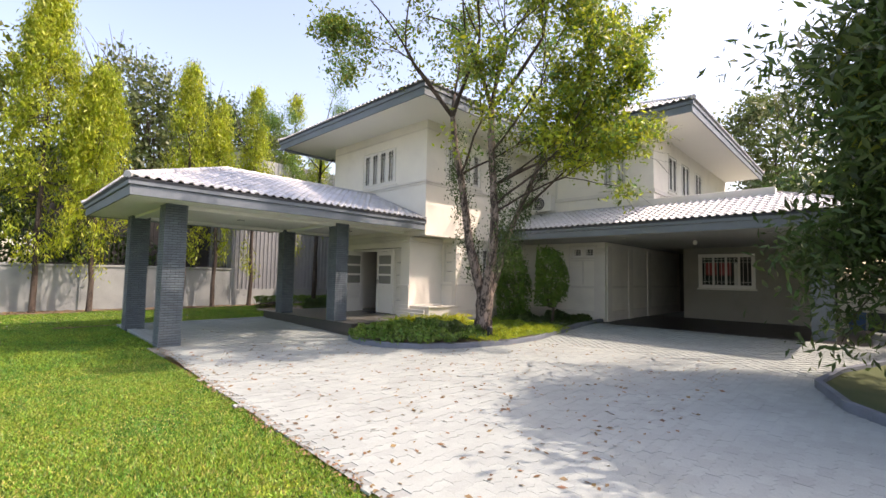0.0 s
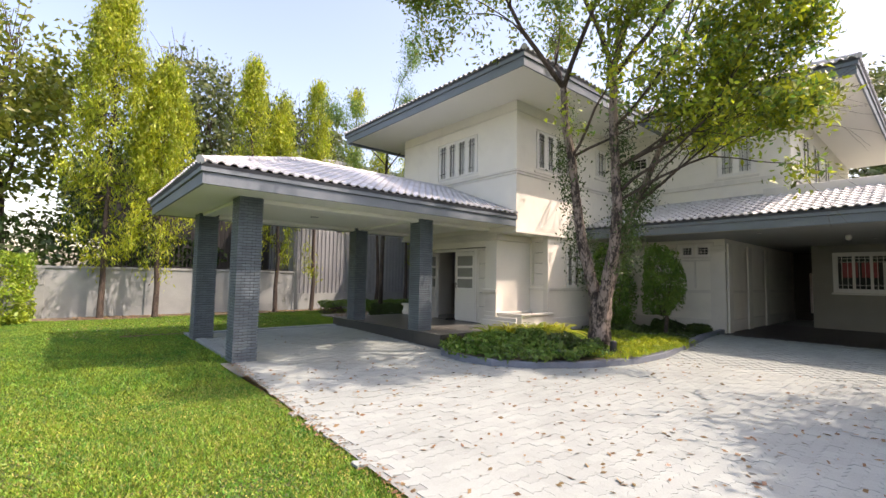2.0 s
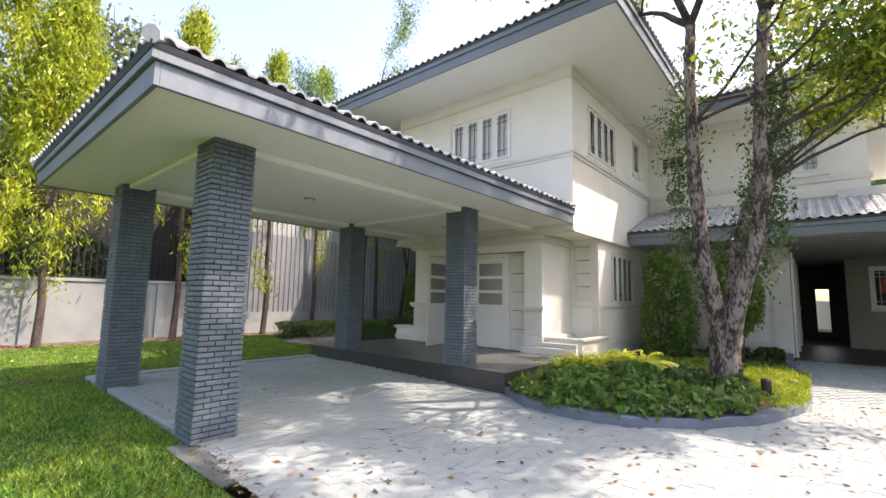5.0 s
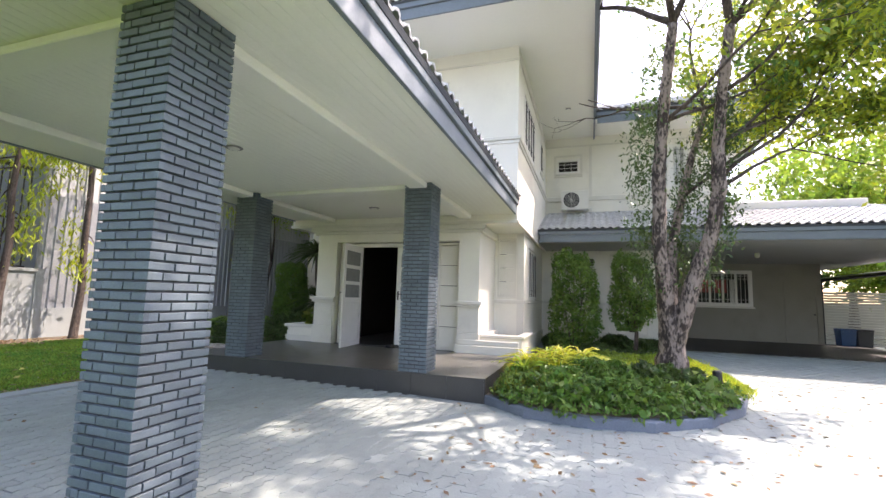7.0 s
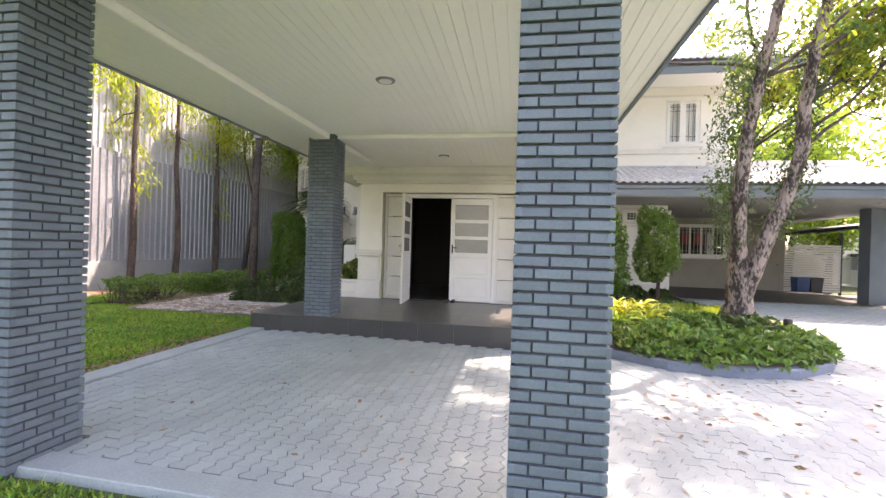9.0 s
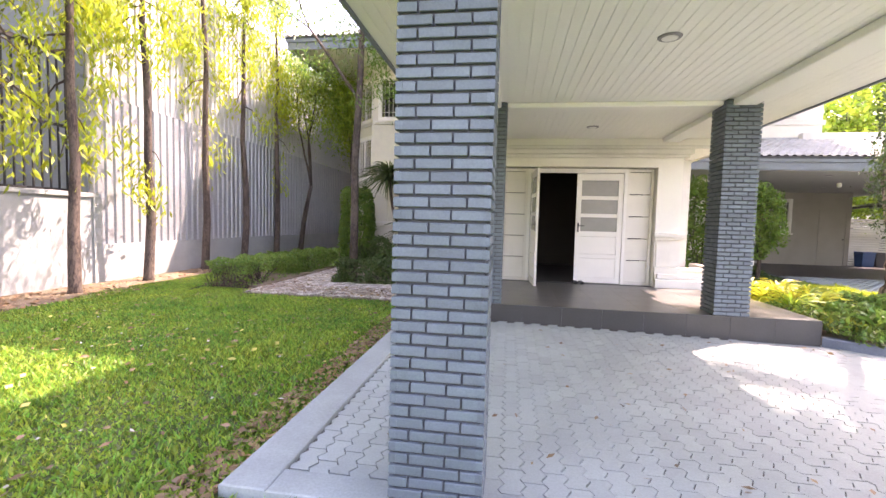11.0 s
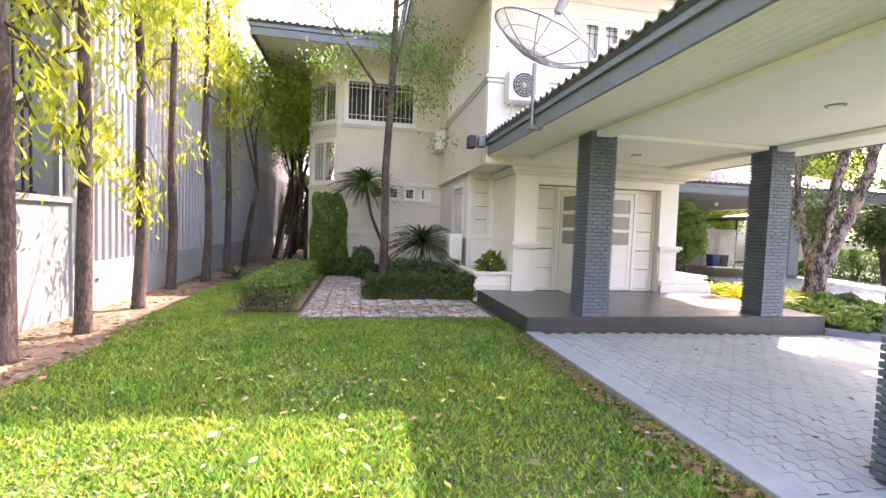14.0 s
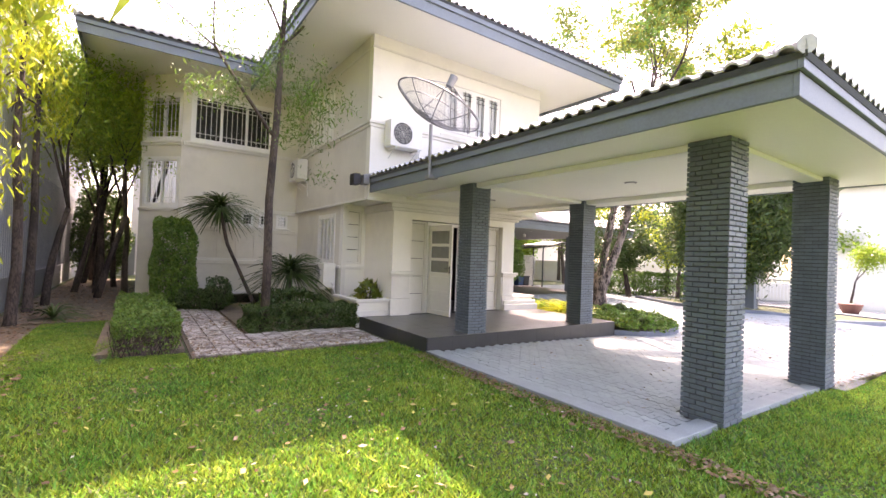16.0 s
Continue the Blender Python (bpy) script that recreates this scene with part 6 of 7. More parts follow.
carpet("ground_cover", 3000, -9.1, -6.0, 12.6, 15.0, 0.03, 0.14, 0.08, LEAF_D, 0.4, "thin dark-green ground cover before the wing wall", 0.0, 0.0)
carpet("ground_cover", 5000, -6.6, -5.7, 8.4, 12.0, 0.05, 0.18, 0.07, LEAF_Y, 0.2, "yellow-green grassy growth along the bed edge", -0.4, 0.12)
for j, (x, y) in enumerate([(-8.95, 8.5), (-8.75, 8.85), (-8.95, 9.2), (-8.6, 9.45), (-8.3, 9.15), (-8.45, 8.7), (-8.1, 9.6), (-8.4, 9.9), (-8.75, 10.0), (-7.95, 9.2), (-8.15, 10.3), (-8.55, 10.5)]):
    spiky("fern", x, y, 0.12, [], 80, 0.62, "bright yellow-green arching fern in the front bed", 400 + j, LEAF_E if j % 4 else LEAF_L)
bl = thing("bollard_light", "short black garden light post at the bed edge", "garden light", (-6.16, 9.12, 0.02))
bm = bmesh.new()
tube(bm, [(0, 0, -0.05), (0, 0, 0.1), (0, 0, 0.101), (0, 0, 0.30), (0, 0, 0.32)], [0.03, 0.03, 0.065, 0.065, 0.05], 14)
part("post", bm, BLACK, bl)

# ---- island, parking corner and street side ----
ISL = [(1.3, 7.15), (3.2, 6.2), (8.0, 4.6), (9.0, 13.2), (3.0, 14.0), (0.9, 13.0), (0.1, 11.0), (-0.12, 9.6), (0.25, 8.25), (0.7, 7.6)]


def offset(poly, d):
    c = (sum(p[0] for p in poly) / len(poly), sum(p[1] for p in poly) / len(poly))
    return [(x + (c[0] - x) * d, y + (c[1] - y) * d) for x, y in poly]


bm = bmesh.new()
o, i2 = ISL, offset(ISL, 0.035)
vo, vt, vi, vb = [], [], [], []
for (x, y), (a, b) in zip(o, i2):
    g = ground(x, y)
    vo.append(bm.verts.new((x, y, g - 0.1)))
    vt.append(bm.verts.new((x, y, g + 0.13)))
    vi.append(bm.verts.new((a, b, g + 0.13)))
    vb.append(bm.verts.new((a, b, g - 0.1)))
n = len(o)
for k in range(n):
    j = (k + 1) % n
    bm.faces.new((vo[k], vo[j], vt[j], vt[k]))
    bm.faces.new((vt[k], vt[j], vi[j], vi[k]))
    bm.faces.new((vi[k], vi[j], vb[j], vb[k]))
struct("island_kerb", bm, KERBDARK, "blue-grey painted kerb round the grassed island", "kerb")
bm = bmesh.new()
ins = offset(ISL, 0.03)
vs = [bm.verts.new((x, y, ground(x, y) + 0.07)) for x, y in ins]
bm.faces.new(vs)
struct("island_grass", bm, LAWN, "short grass on the kerbed island", "lawn")
for j in range(6):
    bush("hedge", 5.6 + j * 0.75, 18.6 - 0.85 * j, -0.5, 0.75, 0.62, 1.6, LEAF_G, 200 + j, 4200, 0.11, "clipped green boundary hedge beyond the island", "hedge", 0.12, True)
spread_tree(5.2, 13.2, -0.3, [((0, 0, -0.1), (0.1, 0, 1), 1.9, 0.12)], LEAF_L, 71, 9000, 0.13, "round yellow-green tree behind the island hedge", 0.5, 3, bark=BARK, spread=0.6)
spread_tree(7.6, 12.2, -0.45, [((0, 0, -0.1), (0, 0.1, 1), 2.0, 0.14)], LEAF_M, 72, 11000, 0.13, "round yellow-green tree near the gate", 0.55, 3, bark=BARK, spread=0.6)
# gate
gt = thing("gate", "white steel sliding gate with vertical bars", "gate", (4.15, 9.2, -0.48), -88)
for z in (0.1, 0.75, 1.6):
    part("rail", boxes((0, -0.02, z, 2.3, 0.02, z + 0.06)), DOORW, gt)
for i in range(19):
    part("bar", boxes((i * 0.123, -0.012, 0.812, i * 0.123 + 0.03, 0.012, 1.599)), DOORW, gt)
bm = bmesh.new()
for i in range(-5, 22):
    for s_ in (1, -1):
        xa, xb = i * 0.11, i * 0.11 + 0.59
        za, zb = (0.16, 0.75) if s_ > 0 else (0.75, 0.16)
        ta, tb = max(0.0, -xa / 0.59), min(1.0, (2.3 - xa) / 0.59)
        if tb - ta > 0.05:
            tube(bm, [(xa + 0.59 * ta, 0.008 * s_, za + (zb - za) * ta), (xa + 0.59 * tb, 0.008 * s_, za + (zb - za) * tb)], [0.009, 0.009], 4)
part("lattice", bm, BLACK, gt, "dark diagonal lattice in the gate foot")
tagged(to_ob("gate_pillar", boxes((3.95, 9.22, -0.55, 4.45, 9.72, 1.65), bevel=0.015), FASCIA), "blue-grey painted square gate pillar", "pillar")
pot = thing("potted_tree", "small tree in a wide terracotta pot near the gate", "potted plant", (11.3, 7.6, -0.5))
bm = bmesh.new()
tube(bm, [(0, 0, 0), (0, 0, 0.25), (0, 0, 0.5), (0, 0, 0.55), (0, 0, 0.5)], [0.3, 0.42, 0.5, 0.54, 0.44], 20)
part("pot", bm, POT, pot, "glazed terracotta pot")
bm = bmesh.new()
tips = []
grow(bm, random.Random(4), Vector((0, 0, 0.45)), Vector((0.1, 0, 1)), 1.2, 0.06, 3, tips, 0.7, 0.2)
part("trunk", bm, BARK, pot)
leaves("crown", cloud(np.random.default_rng(3), tips, 3000, 0.25), 0.12, LEAF_L, pot)
# neighbouring houses across the street
for k, (x, y, w, d, h, rz) in enumerate([(24.5, 4, 12, 14, 7.6, 4), (26, 21, 10, 9, 6.5, 5), (16, 36, 10, 8, 6.0, 0)]):
    ob = thing("neighbour_house", "white two-storey neighbouring house with grey roof across the street", "house", (x, y, -0.45), rz)
    part("wall", wall("x", -w / 2, 0.25, -d / 2, d / 2, 0, h, [(-3, -1.6, 4.2, 5.4), (0.5, 1.9, 4.2, 5.4), (-3, -1.6, 1.1, 2.3), (0.5, 1.9, 1.1, 2.3)]), WHITE, ob)
    part("wall", boxes((-w / 2 + 0.26, -d / 2, 0, w / 2, -d / 2 + 0.25, h), (-w / 2 + 0.26, d / 2 - 0.25, 0, w / 2, d / 2, h), (w / 2 - 0.25, -d / 2 + 0.26, 0, w / 2, d / 2 - 0.26, h)), WHITE, ob)
    bm = bmesh.new()
    roof_slab(bm, [(-w / 2 - 0.8, -d / 2 - 0.8, h), (w / 2 + 0.8, -d / 2 - 0.8, h), (0.6, 0, h + 1.9), (-0.6, 0, h + 1.9)], 0.15)
    roof_slab(bm, [(w / 2 + 0.8, -d / 2 - 0.8, h), (w / 2 + 0.8, d / 2 + 0.8, h), (0.6, 0, h + 1.9)], 0.15)
    roof_slab(bm, [(w / 2 + 0.8, d / 2 + 0.8, h), (-w / 2 - 0.8, d / 2 + 0.8, h), (-0.6, 0, h + 1.9), (0.6, 0, h + 1.9)], 0.15)
    roof_slab(bm, [(-w / 2 - 0.8, d / 2 + 0.8, h), (-w / 2 - 0.8, -d / 2 - 0.8, h), (-0.6, 0, h + 1.9)], 0.15)
    part("roof", bm, ROOF, ob)
    for (a, b, c, e) in ((-3, -1.6, 4.2, 5.4), (0.5, 1.9, 4.2, 5.4), (-3, -1.6, 1.1, 2.3), (0.5, 1.9, 1.1, 2.3)):
        wn_ = part("window", boxes((-w / 2 + 0.02, a, c, -w / 2 + 0.08, a + 0.07, e), (-w / 2 + 0.02, b - 0.07, c, -w / 2 + 0.08, b, e), (-w / 2 + 0.02, a + 0.07, c, -w / 2 + 0.08, b - 0.07, c + 0.07), (-w / 2 + 0.02, a + 0.07, e - 0.07, -w / 2 + 0.08, b - 0.07, e)), DOORW, ob)
        part("pane", boxes((-w / 2 + 0.04, a + 0.07, c + 0.07, -w / 2 + 0.05, b - 0.07, e - 0.07)), GLASS, wn_)
    # near-black sheet standing for the neighbour's unlit room
    part("room", boxes((-w / 2 + 1.2, -d / 2 + 0.3, 0, -w / 2 + 1.25, d / 2 - 0.3, h)), DARK, ob)
struct("street_wall", boxes((14.2, -20, -0.6, 14.4, 13.0, 0.75), (14.2, 13.0, -0.6, 14.4, 40, 1.6), (-8, 34, -0.2, 12.5, 34.2, 1.6)), WHITE, "white rendered boundary wall along the street", "wall")

# parking corner: slatted screen, bins, canopy frame
sl = thing("slatted_screen", "cream horizontal slatted screen behind the parking", "screen", (0.74, 20.6, 0.0))
for i in range(20):
    part("slat", boxes((-1.1, -0.02, 0.05 + i * 0.093, 1.15, 0.01, 0.125 + i * 0.093), bevel=0.005), TRIM, sl)
part("post", boxes((-1.15, 0.012, -0.05, -1.08, 0.08, 2.2)), BLACK, sl)
part("post", boxes((1.15, 0.012, -0.05, 1.22, 0.08, 2.4)), BLACK, sl)
for x, m_, cl in ((0.28, BLUE, "blue plastic"), (0.74, BINK, "black plastic")):
    b = thing("wheelie_bin", cl + " bin standing before the slatted screen", "bin", (x, 20.2, 0.0))
    bm = bmesh.new()
    tube(bm, [(0, 0, 0.0), (0, 0, 0.58)], [0.26, 0.31], 4)
    bm.transform(Matrix.Rotation(math.pi / 4, 4, "Z"))
    part("body", bm, m_, b)
    part("lid", boxes((-0.225, -0.24, 0.581, 0.225, 0.23, 0.64), bevel=0.02), m_, b)
cf = thing("canopy_frame", "low sloping black steel canopy with corrugated sheets beside the parking", "canopy", (1.3, 19.6, 0.0))
part("post", boxes((1.25, -1.2, -0.2, 1.31, -1.14, 2.72)), BLACK, cf)
part("post", boxes((-1.55, 0.8, -0.1, -1.49, 0.86, 2.30)), BLACK, cf)
part("post", boxes((1.25, 0.8, -0.2, 1.31, 0.86, 2.72)), BLACK, cf)
for y in (-1.17, -0.2, 0.83):
    bm = bmesh.new()
    tube(bm, [(-1.55, y, 2.27), (1.3, y, 2.70)], [0.035, 0.035], 4)
    part("rafter", bm, BLACK, cf)
for i in range(8):
    x = -1.5 + i * 0.39
    bm = bmesh.new()
    tube(bm, [(x, -1.2, 2.32 + (x + 1.55) * 0.151), (x, 0.86, 2.32 + (x + 1.55) * 0.151)], [0.018, 0.018], 4)
    part("batten", bm, BLACK, cf)
v, f = [], []
for i in range(57):
    x = -1.6 + i * 0.052
    z = 2.36 + (x + 1.55) * 0.151 + (0.018 if i % 2 else 0)
    v += [(x, -1.25, z), (x, 0.9, z)]
for i in range(56):
    f.append((2 * i, 2 * i + 2, 2 * i + 3, 2 * i + 1))
mesh_from("canopy_sheet", v, f, METAL, cf)
cam_fix = thing("security_camera", "small white dome camera under the parking ceiling", "camera", (-3.4, 16.2, 2.849))
bm = bmesh.new()
tube(bm, [(0, 0, 0), (0, 0, -0.05), (0, 0, -0.12), (0, 0, -0.15)], [0.05, 0.07, 0.06, 0.02], 14)
part("dome", bm, ACW, cam_fix)

# ---- trees behind ----
def far_tree(x, y, h, r, m, seed, n, size, label, trunk=0.18, base=0.3, z=-0.05, droop=0.1, ratio=0.5):
    rng = np.random.default_rng(seed)
    pr = random.Random(seed)
    ob = thing("tree", label, "tree", (x, y, z))
    bm = bmesh.new()
    tips = []
    grow(bm, pr, Vector((0, 0, -0.1)), Vector((0, 0, 1)), h * 0.36, trunk, 3, tips, 0.5, 0.35, 3, (3, 4), 0.7, 6)
    part("trunk", bm, BARK, ob)
    k = 34
    cc = rng.normal(size=(k, 3))
    cc /= np.linalg.norm(cc, axis=1)[:, None]
    cc = cc * (r * 0.75, r * 0.75, h * (1 - base) * 0.40) * rng.random((k, 1)) ** 0.4 + (0, 0, h * (base + (1 - base) * 0.5))
    idx = rng.integers(0, k, n)
    p = cc[idx] + rng.normal(size=(n, 3)) * (r * 0.17, r * 0.17, r * 0.15)
    leaves("crown", p, size, m, ob, droop=droop, ratio=ratio, rng=rng)
    return ob


for j, (x, y, h, r, m, n, size) in enumerate([
        (-29.5, 6.0, 15.5, 3.2, LEAF_F, 5500, 0.28), (-31.5, 11.3, 15, 3.0, LEAF_D, 5500, 0.30), (-4.0, 36, 15.5, 3.6, LEAF_F, 6000, 0.32), (3.2, 14.8, 3.7, 1.5, LEAF_D, 4500, 0.18), (8.6, 15.6, 4.4, 1.8, LEAF_Y, 5000, 0.18), (10.5, 19, 6.0, 2.4, LEAF_D, 5500, 0.22),
        (-25.0, -6.0, 9, 4.0, LEAF_D, 5000, 0.30), (-24.5, -1.0, 12.5, 3.6, LEAF_M, 6000, 0.26), (-27.5, 3.0, 9, 4.2, LEAF_D, 6000, 0.32), (-29, 8.5, 12.5, 3.6, LEAF_F, 4500, 0.26),
        (-30, 14, 12.5, 3.6, LEAF_D, 5500, 0.30), (-31, 19, 9.5, 3.5, LEAF_D, 5000, 0.30), (-29, 25, 11, 3.8, LEAF_M, 5000, 0.30), (-27, 30, 12, 3.4, LEAF_M, 4500, 0.28),
        (-23.5, 11.5, 11.0, 1.5, LEAF_F, 2500, 0.22), (-36, 4, 10, 5, LEAF_D, 5000, 0.4), (-36, -6, 10, 5, LEAF_D, 5000, 0.4), (-23, -4.0, 6, 2.6, LEAF_L, 4500, 0.22),
        (3.5, 27.0, 10.5, 4.6, LEAF_L, 9000, 0.28), (9.0, 24.0, 9.5, 4.2, LEAF_Y, 7000, 0.28), (-1.5, 33, 9, 4.0, LEAF_D, 6000, 0.32), (6, 32, 8, 4.5, LEAF_D, 6000, 0.32), (13, 28, 8.5, 4.0, LEAF_M, 5000, 0.3),
        (0.0, 45, 12, 5.0, LEAF_F, 5000, 0.40), (-12, 42, 13, 5.0, LEAF_F, 4000, 0.40), (16, 15, 6.5, 2.6, LEAF_M, 4000, 0.25), (19, 10, 6, 2.2, LEAF_L, 3500, 0.22), (2.8, 22.8, 4.5, 1.7, LEAF_L, 3500, 0.2), (3.0, 17.6, 4.6, 1.7, LEAF_D, 7000, 0.15)]):
    tint = {"leaf_dark_green": "dark-green", "leaf_lively_green": "green"}.get(m.name, "yellow-green" if m in (LEAF_L, LEAF_Y) else "pale grey-green" if m is LEAF_F else "mid-green")
    far_tree(x, y, h, r, m, 300 + j, n, size, ("tall " if h > 7 else "rounded ") + tint + " leafy tree growing " + ("outside the garden wall" if x < -15 else "behind the house" if x < 0 else "beyond the parking and the street"))
bush("hedge", -19.9, -1.4, 0.0, 1.0, 1.3, 2.0, LEAF_L, 16, 14000, 0.10, "bright green leafy hedge at the garden corner", "hedge", 0.2, True)
bush("shrub", 1.7, 17.0, -0.1, 0.5, 0.5, 0.7, LEAF_L, 19, 2500, 0.09, "bright green low shrub beside the parking column", "shrub", 0.25)
bush("hedge", -23.0, 1.0, 0.0, 1.3, 4.5, 3.6, LEAF_D, 17, 9000, 0.22, "dark dense shrub growth outside the garden wall", "hedge", 0.3)


# ---- paving, tiles, grass and litter ----
PL, PW, PA = 0.225, 0.1125, 0.016


def paver_outline(gap=0.0035):
    n = 8
    low, high = [], []
    prof = [0, 1, 0, -1, 0, 1, 0, -1, 0]
    for i in range(n + 1):
        x = -PL / 2 + gap + (PL - 2 * gap) * i / n
        low.append((x, -PW / 2 + gap + PA * prof[i]))
        high.append((x, PW / 2 - gap + PA * prof[i]))
    return low + high[::-1]


OUT = paver_outline()
OUT_TIGHT = np.array(paver_outline(0.0008))
bm = prism(OUT, -0.03, 0.0)
top = max(bm.faces, key=lambda f: f.calc_center_median().z)
PAVER_ME = bpy.data.meshes.new("paver")
bm.to_mesh(PAVER_ME)
bm.free()
PAVER_ME.materials.append(PAVER)
OUT_A = np.array(OUT)


def paver_field(name, x0, x1, y0, y1, inside, zfun, parent, single=0, seed=1, outline=None):
    """Interlocking wavy pavers in staggered rows that run along y."""
    rng = np.random.default_rng(seed)
    spots = []
    r = 0
    x = x0 + PW / 2
    while x < x1:
        y = y0 + (PL / 2 if r % 2 else 0) + PL / 2
        while y < y1 - PL / 4:
            if inside(x, y):
                spots.append((x, y))
            y += PL
        x += PW
        r += 1
    spots.sort(key=lambda p: p[1])
    made = 0
    rest = []
    for x, y in spots:
        dz = rng.uniform(-0.002, 0.002)
        if made < single and x < -10.3 and y > 3.3:
            ob = new("paver", PAVER_ME)
            ob.parent = parent
            ob.matrix_basis = parent.matrix_world.inverted() @ pose(x, y, zfun(x, y) + dz, rng.uniform(-0.5, 0.5), rng.uniform(-0.5, 0.5), 90)
            made += 1
        else:
            rest.append((x, y, zfun(x, y) + dz))
    if rest:
        c = np.array(rest)
        shape = OUT_A if outline is None else outline
        n, k = len(c), len(shape)
        rot = np.stack([-shape[:, 1], shape[:, 0]], 1)
        tilt = rng.uniform(-0.008, 0.008, (n, 2))
        xy = c[:, None, :2] + rot[None]
        zz = c[:, None, 2] + (rot[None] * tilt[:, None]).sum(-1)
        topv = np.concatenate([xy, zz[..., None]], -1)
        botv = topv - (0, 0, 0.02)
        v = np.concatenate([topv, botv], 1).reshape(-1, 3)
        faces = []
        half = k // 2
        idx = np.arange(n)[:, None] * 2 * k
        quads = []
        for i in range(half - 1):
            quads.append([i, i + 1, k - 2 - i, k - 1 - i])
        for i in range(k):
            j = (i + 1) % k
            quads.append([i, i + k, j + k, j])
        f = (idx[:, :, None] + np.array(quads)[None]).reshape(-1, 4)
        ob = mesh_from(name, v, f, PAVER, None, True)
        tagged(ob, "pale grey wavy interlocking pavers of the driveway", "pavers", kind="stuff")


def edge_y(x):
    for (xa, ya), (xb, yb) in zip(DRIVE_EDGE, DRIVE_EDGE[1:]):
        if xa <= x <= xb:
            return ya + (yb - ya) * (x - xa) / (xb - xa)
    return 99


def in_poly(x, y, poly):
    hit = False
    for (xa, ya), (xb, yb) in zip(poly, poly[1:] + poly[:1]):
        if (ya > y) != (yb > y) and x < (xb - xa) * (y - ya) / (yb - ya) + xa:
            hit = not hit
    return hit


BEDP = BED + [(-9.6, 15.4), (-9.6, 7.3)]
rag = random.Random(8)


def in_drive(x, y):
    if y < edge_y(x) + 0.05 + rag.uniform(-0.03, 0.05) or y > 15.0 or x > 6:
        return False
    return not in_poly(x, y, BEDP) and not in_poly(x, y, ISL) and not (x < -9.2 and y > 7.15)



def in_pad(x, y):
    return x < -10.3 and 3.33 < y < 7.25 and not (-13.72 < x < -13.26 and y < 3.52) and not (x > -10.6 and y < 3.52)


paver_field("pavers", -14.32, -10.3, 2.0, 7.3, in_pad, lambda x, y: ground(x, y) + 0.012, pad, 300, 3)
paver_field("pavers", -10.31, 6.0, 2.0, 15.1, in_drive, lambda x, y: ground(x, y) + 0.012, pad, 0, 4, OUT_TIGHT)

# porch tiles
tile_me = None
ts = 0.50
for j in range(6):
    for i in range(10):
        w, d = 5.25 / 10, 0.43
        x, y = -14.56 + (i + 0.5) * w, 7.265 + (j + 0.5) * d
        if tile_me is None:
            ob = to_ob("tile", boxes((-w / 2 + 0.0015, -d / 2 + 0.0015, 0, w / 2 - 0.0015, d / 2 - 0.0015, 0.012)), SLABTILE)
            tile_me = ob.data
        else:
            ob = new("tile", tile_me)
        ob.parent = porch
        ob.matrix_basis = pose(x, y, 0.2355)
riser_me = None
for i in range(10):
    w = 5.25 / 10
    x = -14.56 + (i + 0.5) * w
    if riser_me is None:
        ob = to_ob("riser_tile", boxes((-w / 2 + 0.0015, -0.012, -0.15, w / 2 - 0.0015, -0.0005, 0.246)), RISER)
        riser_me = ob.data
    else:
        ob = new("riser_tile", riser_me)
    ob.parent = porch
    ob.matrix_basis = pose(x, 7.265, 0.0)
side_me = None
for s, x in ((-1, -14.56), (1, -9.31)):
    for j in range(8):
        if side_me is None:
            ob = to_ob("riser_tile", boxes((0.0005, -0.248, -0.15, 0.012, 0.248, 0.246)), RISER)
            side_me = ob.data
        else:
            ob = new("riser_tile", side_me)
        ob.parent = porch
        ob.matrix_basis = pose(x, 7.52 + j * 0.5, 0, 0, 0, 0 if s > 0 else 180)

# grass blades
rng = np.random.default_rng(40)


def blades(name, x0, x1, y0, y1, n, keep, zf, hmin=0.022, hmax=0.05, w=0.0075, label="short broad-bladed green lawn grass"):
    x, y = rng.uniform(x0, x1, n), rng.uniform(y0, y1, n)
    m = keep(x, y)
    x, y = x[m], y[m]
    n = len(x)
    z = zf(x, y)
    a = rng.uniform(0, 6.283, n)
    h = rng.uniform(hmin, hmax, n) * (0.8 + 0.35 * np.sin(x * 2.1) * np.cos(y * 1.7))
    lean = rng.uniform(0.2, 1.3, n) * h
    b = rng.uniform(0, 6.283, n)
    ww = w * rng.uniform(0.7, 1.4, n)
    p0 = np.stack([x - ww * np.cos(a), y - ww * np.sin(a), z], 1)
    p1 = np.stack([x + ww * np.cos(a), y + ww * np.sin(a), z], 1)
    p2 = np.stack([x + lean * np.cos(b), y + lean * np.sin(b), z + h], 1)
    v = np.stack([p0, p1, p2], 1).reshape(-1, 3)
    f = np.arange(3 * n).reshape(n, 3)
    return tagged(mesh_from(name, v, f, GRASS), label, "grass", kind="stuff")


EX, EY = [p[0] for p in DRIVE_EDGE], [p[1] for p in DRIVE_EDGE]


def gz(x, y):
    t = np.clip((x + 13.0) / 3.5, 0, 1)
    far = np.clip((x - 0.8) / 3.4, 0, 1)
    return -0.08 * t - 0.4 * far - 0.032


def lawn_keep(x, y):
    e = np.interp(x, EX, EY) + 0.05 + 0.03 * np.sin(x * 9)
    south = (y < np.where(x < -10.3, 3.08, e)) & (x > -14.6)
    west = (x <= -14.6) & (y < 8.38) & (x > -20.0 + 0.12 * np.sin(y * 3))
    return south | west


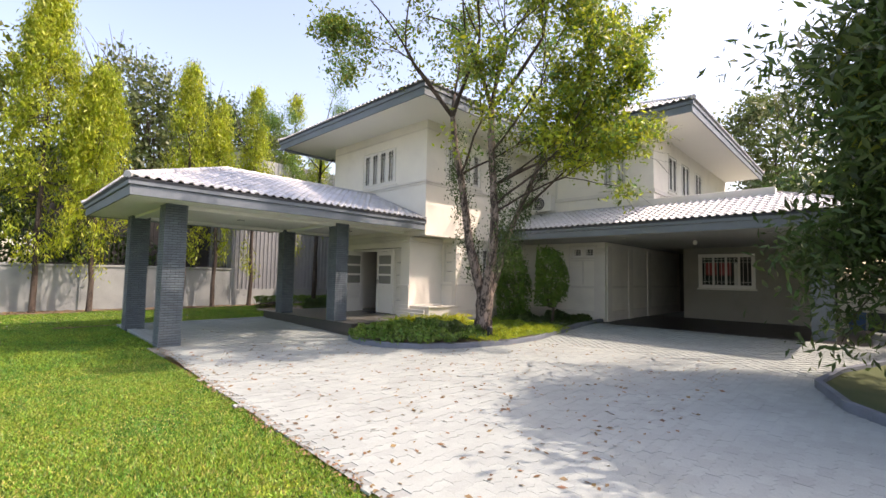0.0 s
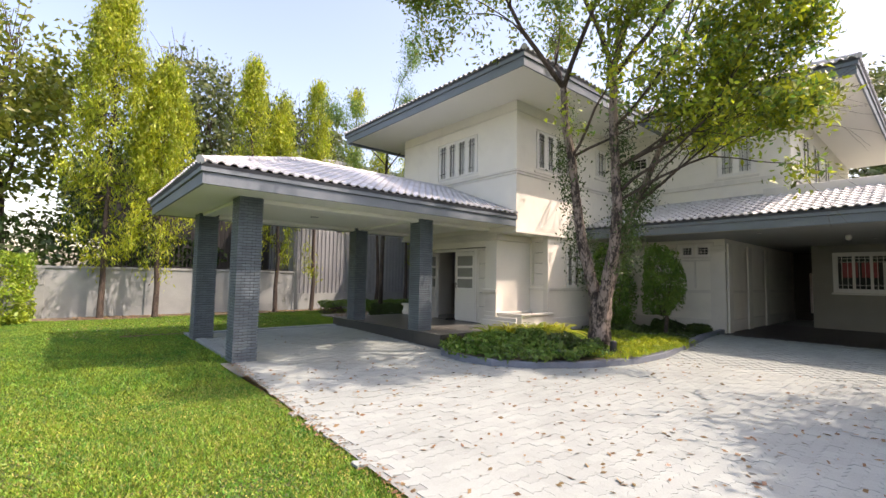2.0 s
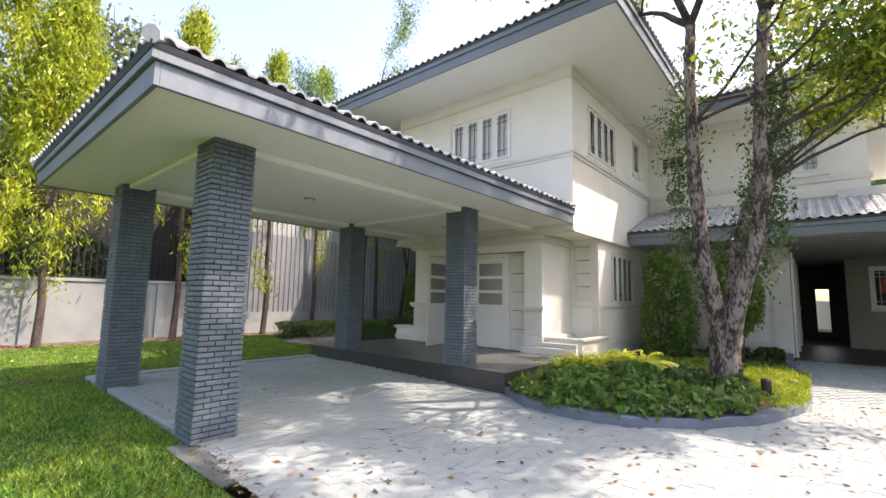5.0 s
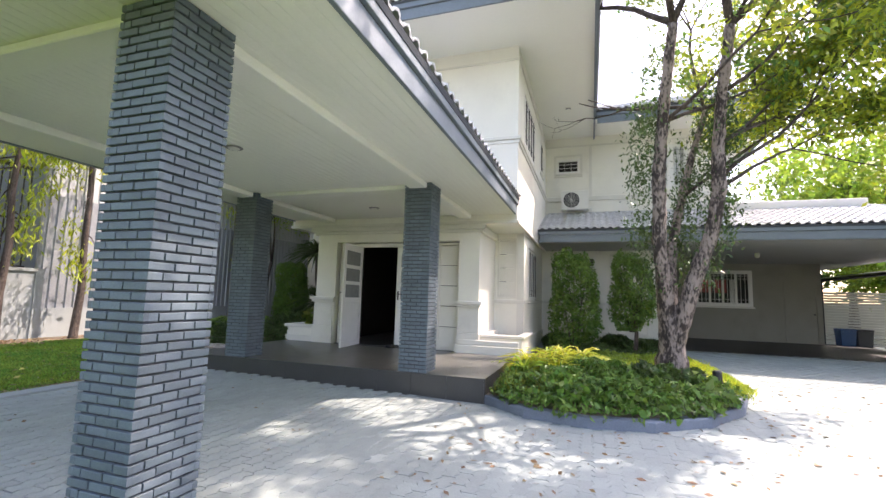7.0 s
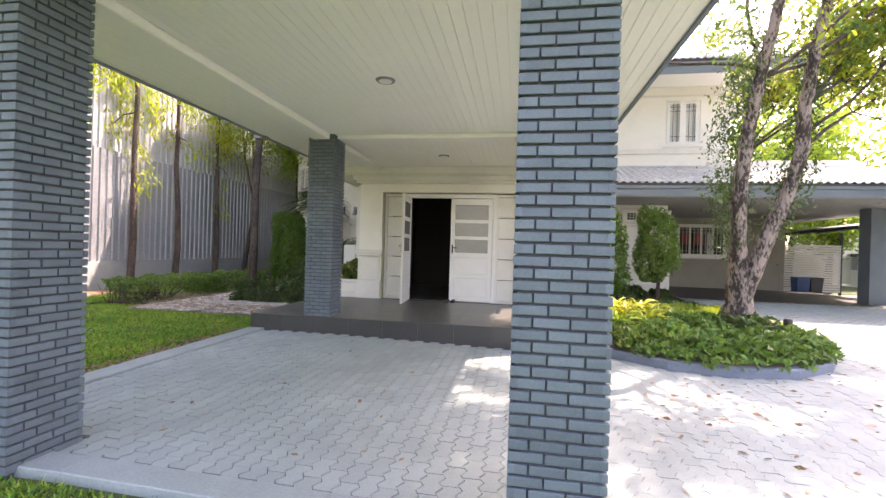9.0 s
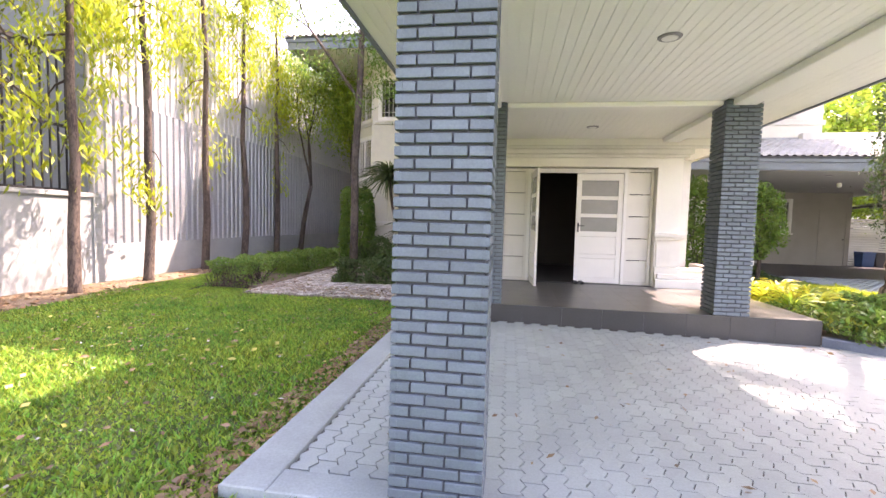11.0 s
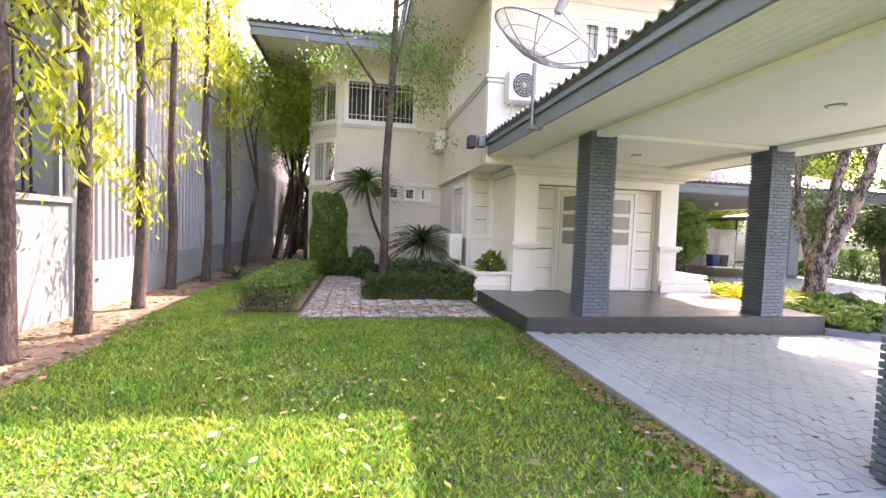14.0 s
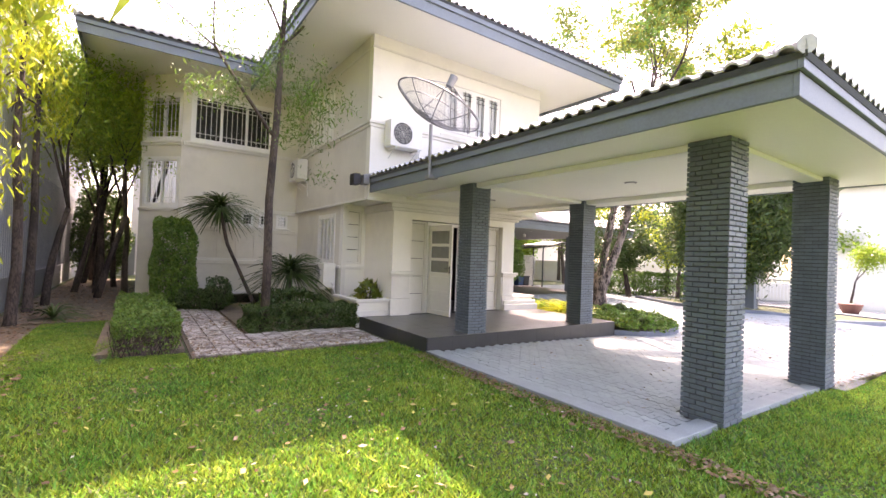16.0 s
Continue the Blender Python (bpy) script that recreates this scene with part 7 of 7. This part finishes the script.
blades("grass", -20.15, -9.0, -0.6, 8.4, 320000, lawn_keep, gz, 0.03, 0.072, 0.0115)
blades("grass", -9.0, -0.2, 0.6, 3.1, 130000, lawn_keep, gz, 0.025, 0.055, 0.011)
blades("grass", -9.0, 0.6, -3.0, 0.6, 140000, lawn_keep, gz, 0.025, 0.055, 0.011)
blades("grass", -19.6, -9.0, -4.0, -0.6, 40000, lawn_keep, gz)
blades("grass", -20.1, -18.9, 8.3, 12.5, 42000, lambda x, y: x < -18.95 - 0.12 * np.sin(y * 3), lambda x, y: gz(x, y) + 0.03, 0.02, 0.06)
blades("grass", -18.95, -17.95, 8.3, 8.85, 14000, lambda x, y: x < 9, gz)
for b in ((-19.6, -9.0, -0.6, 8.4, 34000), (-9.0, -0.2, 0.6, 3.1, 60000), (-9.0, 0.6, -3.0, 0.6, 50000)):
    o = blades("dry_grass", *b[:4], int(b[4] * 0.7), lawn_keep, gz, 0.015, 0.05, 0.006, "scattered dry straw-coloured blades in the lawn")
    o.data.materials[0] = STRAW

# fallen leaves
def litter(name, n, box_, keep, zf, size, label, seed, material=None):
    r = np.random.default_rng(seed)
    x, y = r.uniform(box_[0], box_[1], n), r.uniform(box_[2], box_[3], n)
    m = keep(x, y)
    x, y = x[m], y[m]
    n = len(x)
    c = np.stack([x, y, zf(x, y)], 1)
    a = r.uniform(0, 6.283, n)
    d = np.stack([np.cos(a), np.sin(a), r.uniform(-0.15, 0.15, n)], 1)
    s = np.stack([-np.sin(a), np.cos(a), r.uniform(-0.5, 0.5, n)], 1)
    ln = size * r.uniform(0.5, 1.3, (n, 1))
    v = np.stack([c - d * ln / 2, c + s * ln * 0.22 + (0, 0, 0.008), c + d * ln / 2 + (0, 0, 0.004), c - s * ln * 0.22], 1).reshape(-1, 3)
    v[:, 2] += 0.004
    return tagged(mesh_from(name, v, np.arange(4 * n).reshape(n, 4), material or LEAF_R), label, "leaves", kind="stuff")


litter("fallen_leaves", 1700, (-9.6, -1.0, 2.6, 12.5), lambda x, y: np.array([in_drive(a, b) for a, b in zip(x, y)], bool), lambda x, y: gz(x, y) + 0.046, 0.07, "dry brown leaves scattered on the driveway", 1)
litter("fallen_leaves", 60, (-14.3, -10.3, 3.6, 7.2), lambda x, y: x < 9, lambda x, y: gz(x, y) + 0.046, 0.06, "dry brown leaves scattered on the carport paving", 2)
litter("fallen_leaves", 1500, (-14.85, -14.58, 1.8, 7.3), lambda x, y: x < 9, lambda x, y: 0 * x + 0.0, 0.06, "dry brown leaves gathered along the kerb", 3)
litter("fallen_leaves", 500, (-19.4, -14.6, 0.5, 8.3), lambda x, y: x < 9, lambda x, y: 0 * x + 0.012, 0.07, "dry brown leaves scattered on the lawn", 4)
litter("fallen_leaves", 2500, (-20.9, -17.95, 12.4, 22.0), lambda x, y: x < 99, lambda x, y: 0 * x + 0.035, 0.09, "dry brown leaves on the soil of the garden strip", 15)
litter("fallen_leaves", 2500, (-21.0, -19.7, 1.0, 14.0), lambda x, y: x < 99, lambda x, y: 0 * x + 0.005, 0.09, "dry brown leaves on the soil by the wall", 5)
litter("fallen_leaves", 5200, (-10.3, 1.0, 2.1, 3.2), lambda x, y: np.abs(y - np.interp(x, EX, EY)) < 0.10, lambda x, y: gz(x, y) + 0.04, 0.045, "dry brown leaves along the lawn edge", 6)
litter("fallen_leaves", 900, (-17.9, -14.8, 8.4, 9.35), lambda x, y: x < 9, lambda x, y: 0 * x + 0.042, 0.055, "dry brown leaf bits on the flagstones", 9)
litter("fallen_leaves", 900, (-17.9, -16.9, 9.3, 15.5), lambda x, y: x < 9, lambda x, y: 0 * x + 0.042, 0.055, "dry brown leaf bits on the flagstones", 10)
litter("fallen_petals", 90, (-19.0, -14.8, 0.8, 6.5), lambda x, y: x < 9, lambda x, y: 0 * x + 0.02, 0.045, "pale petals and dry leaf bits scattered on the lawn", 7, PETAL)
litter("fallen_leaves", 130, (-19.0, -14.8, 0.8, 6.5), lambda x, y: x < 9, lambda x, y: 0 * x + 0.022, 0.08, "long straw-coloured leaves scattered on the lawn", 8, STRAW)
for ob in scene.objects:
    if ob.parent and ob.type == "MESH" and ob.name.startswith("pane"):
        ob.visible_shadow = False
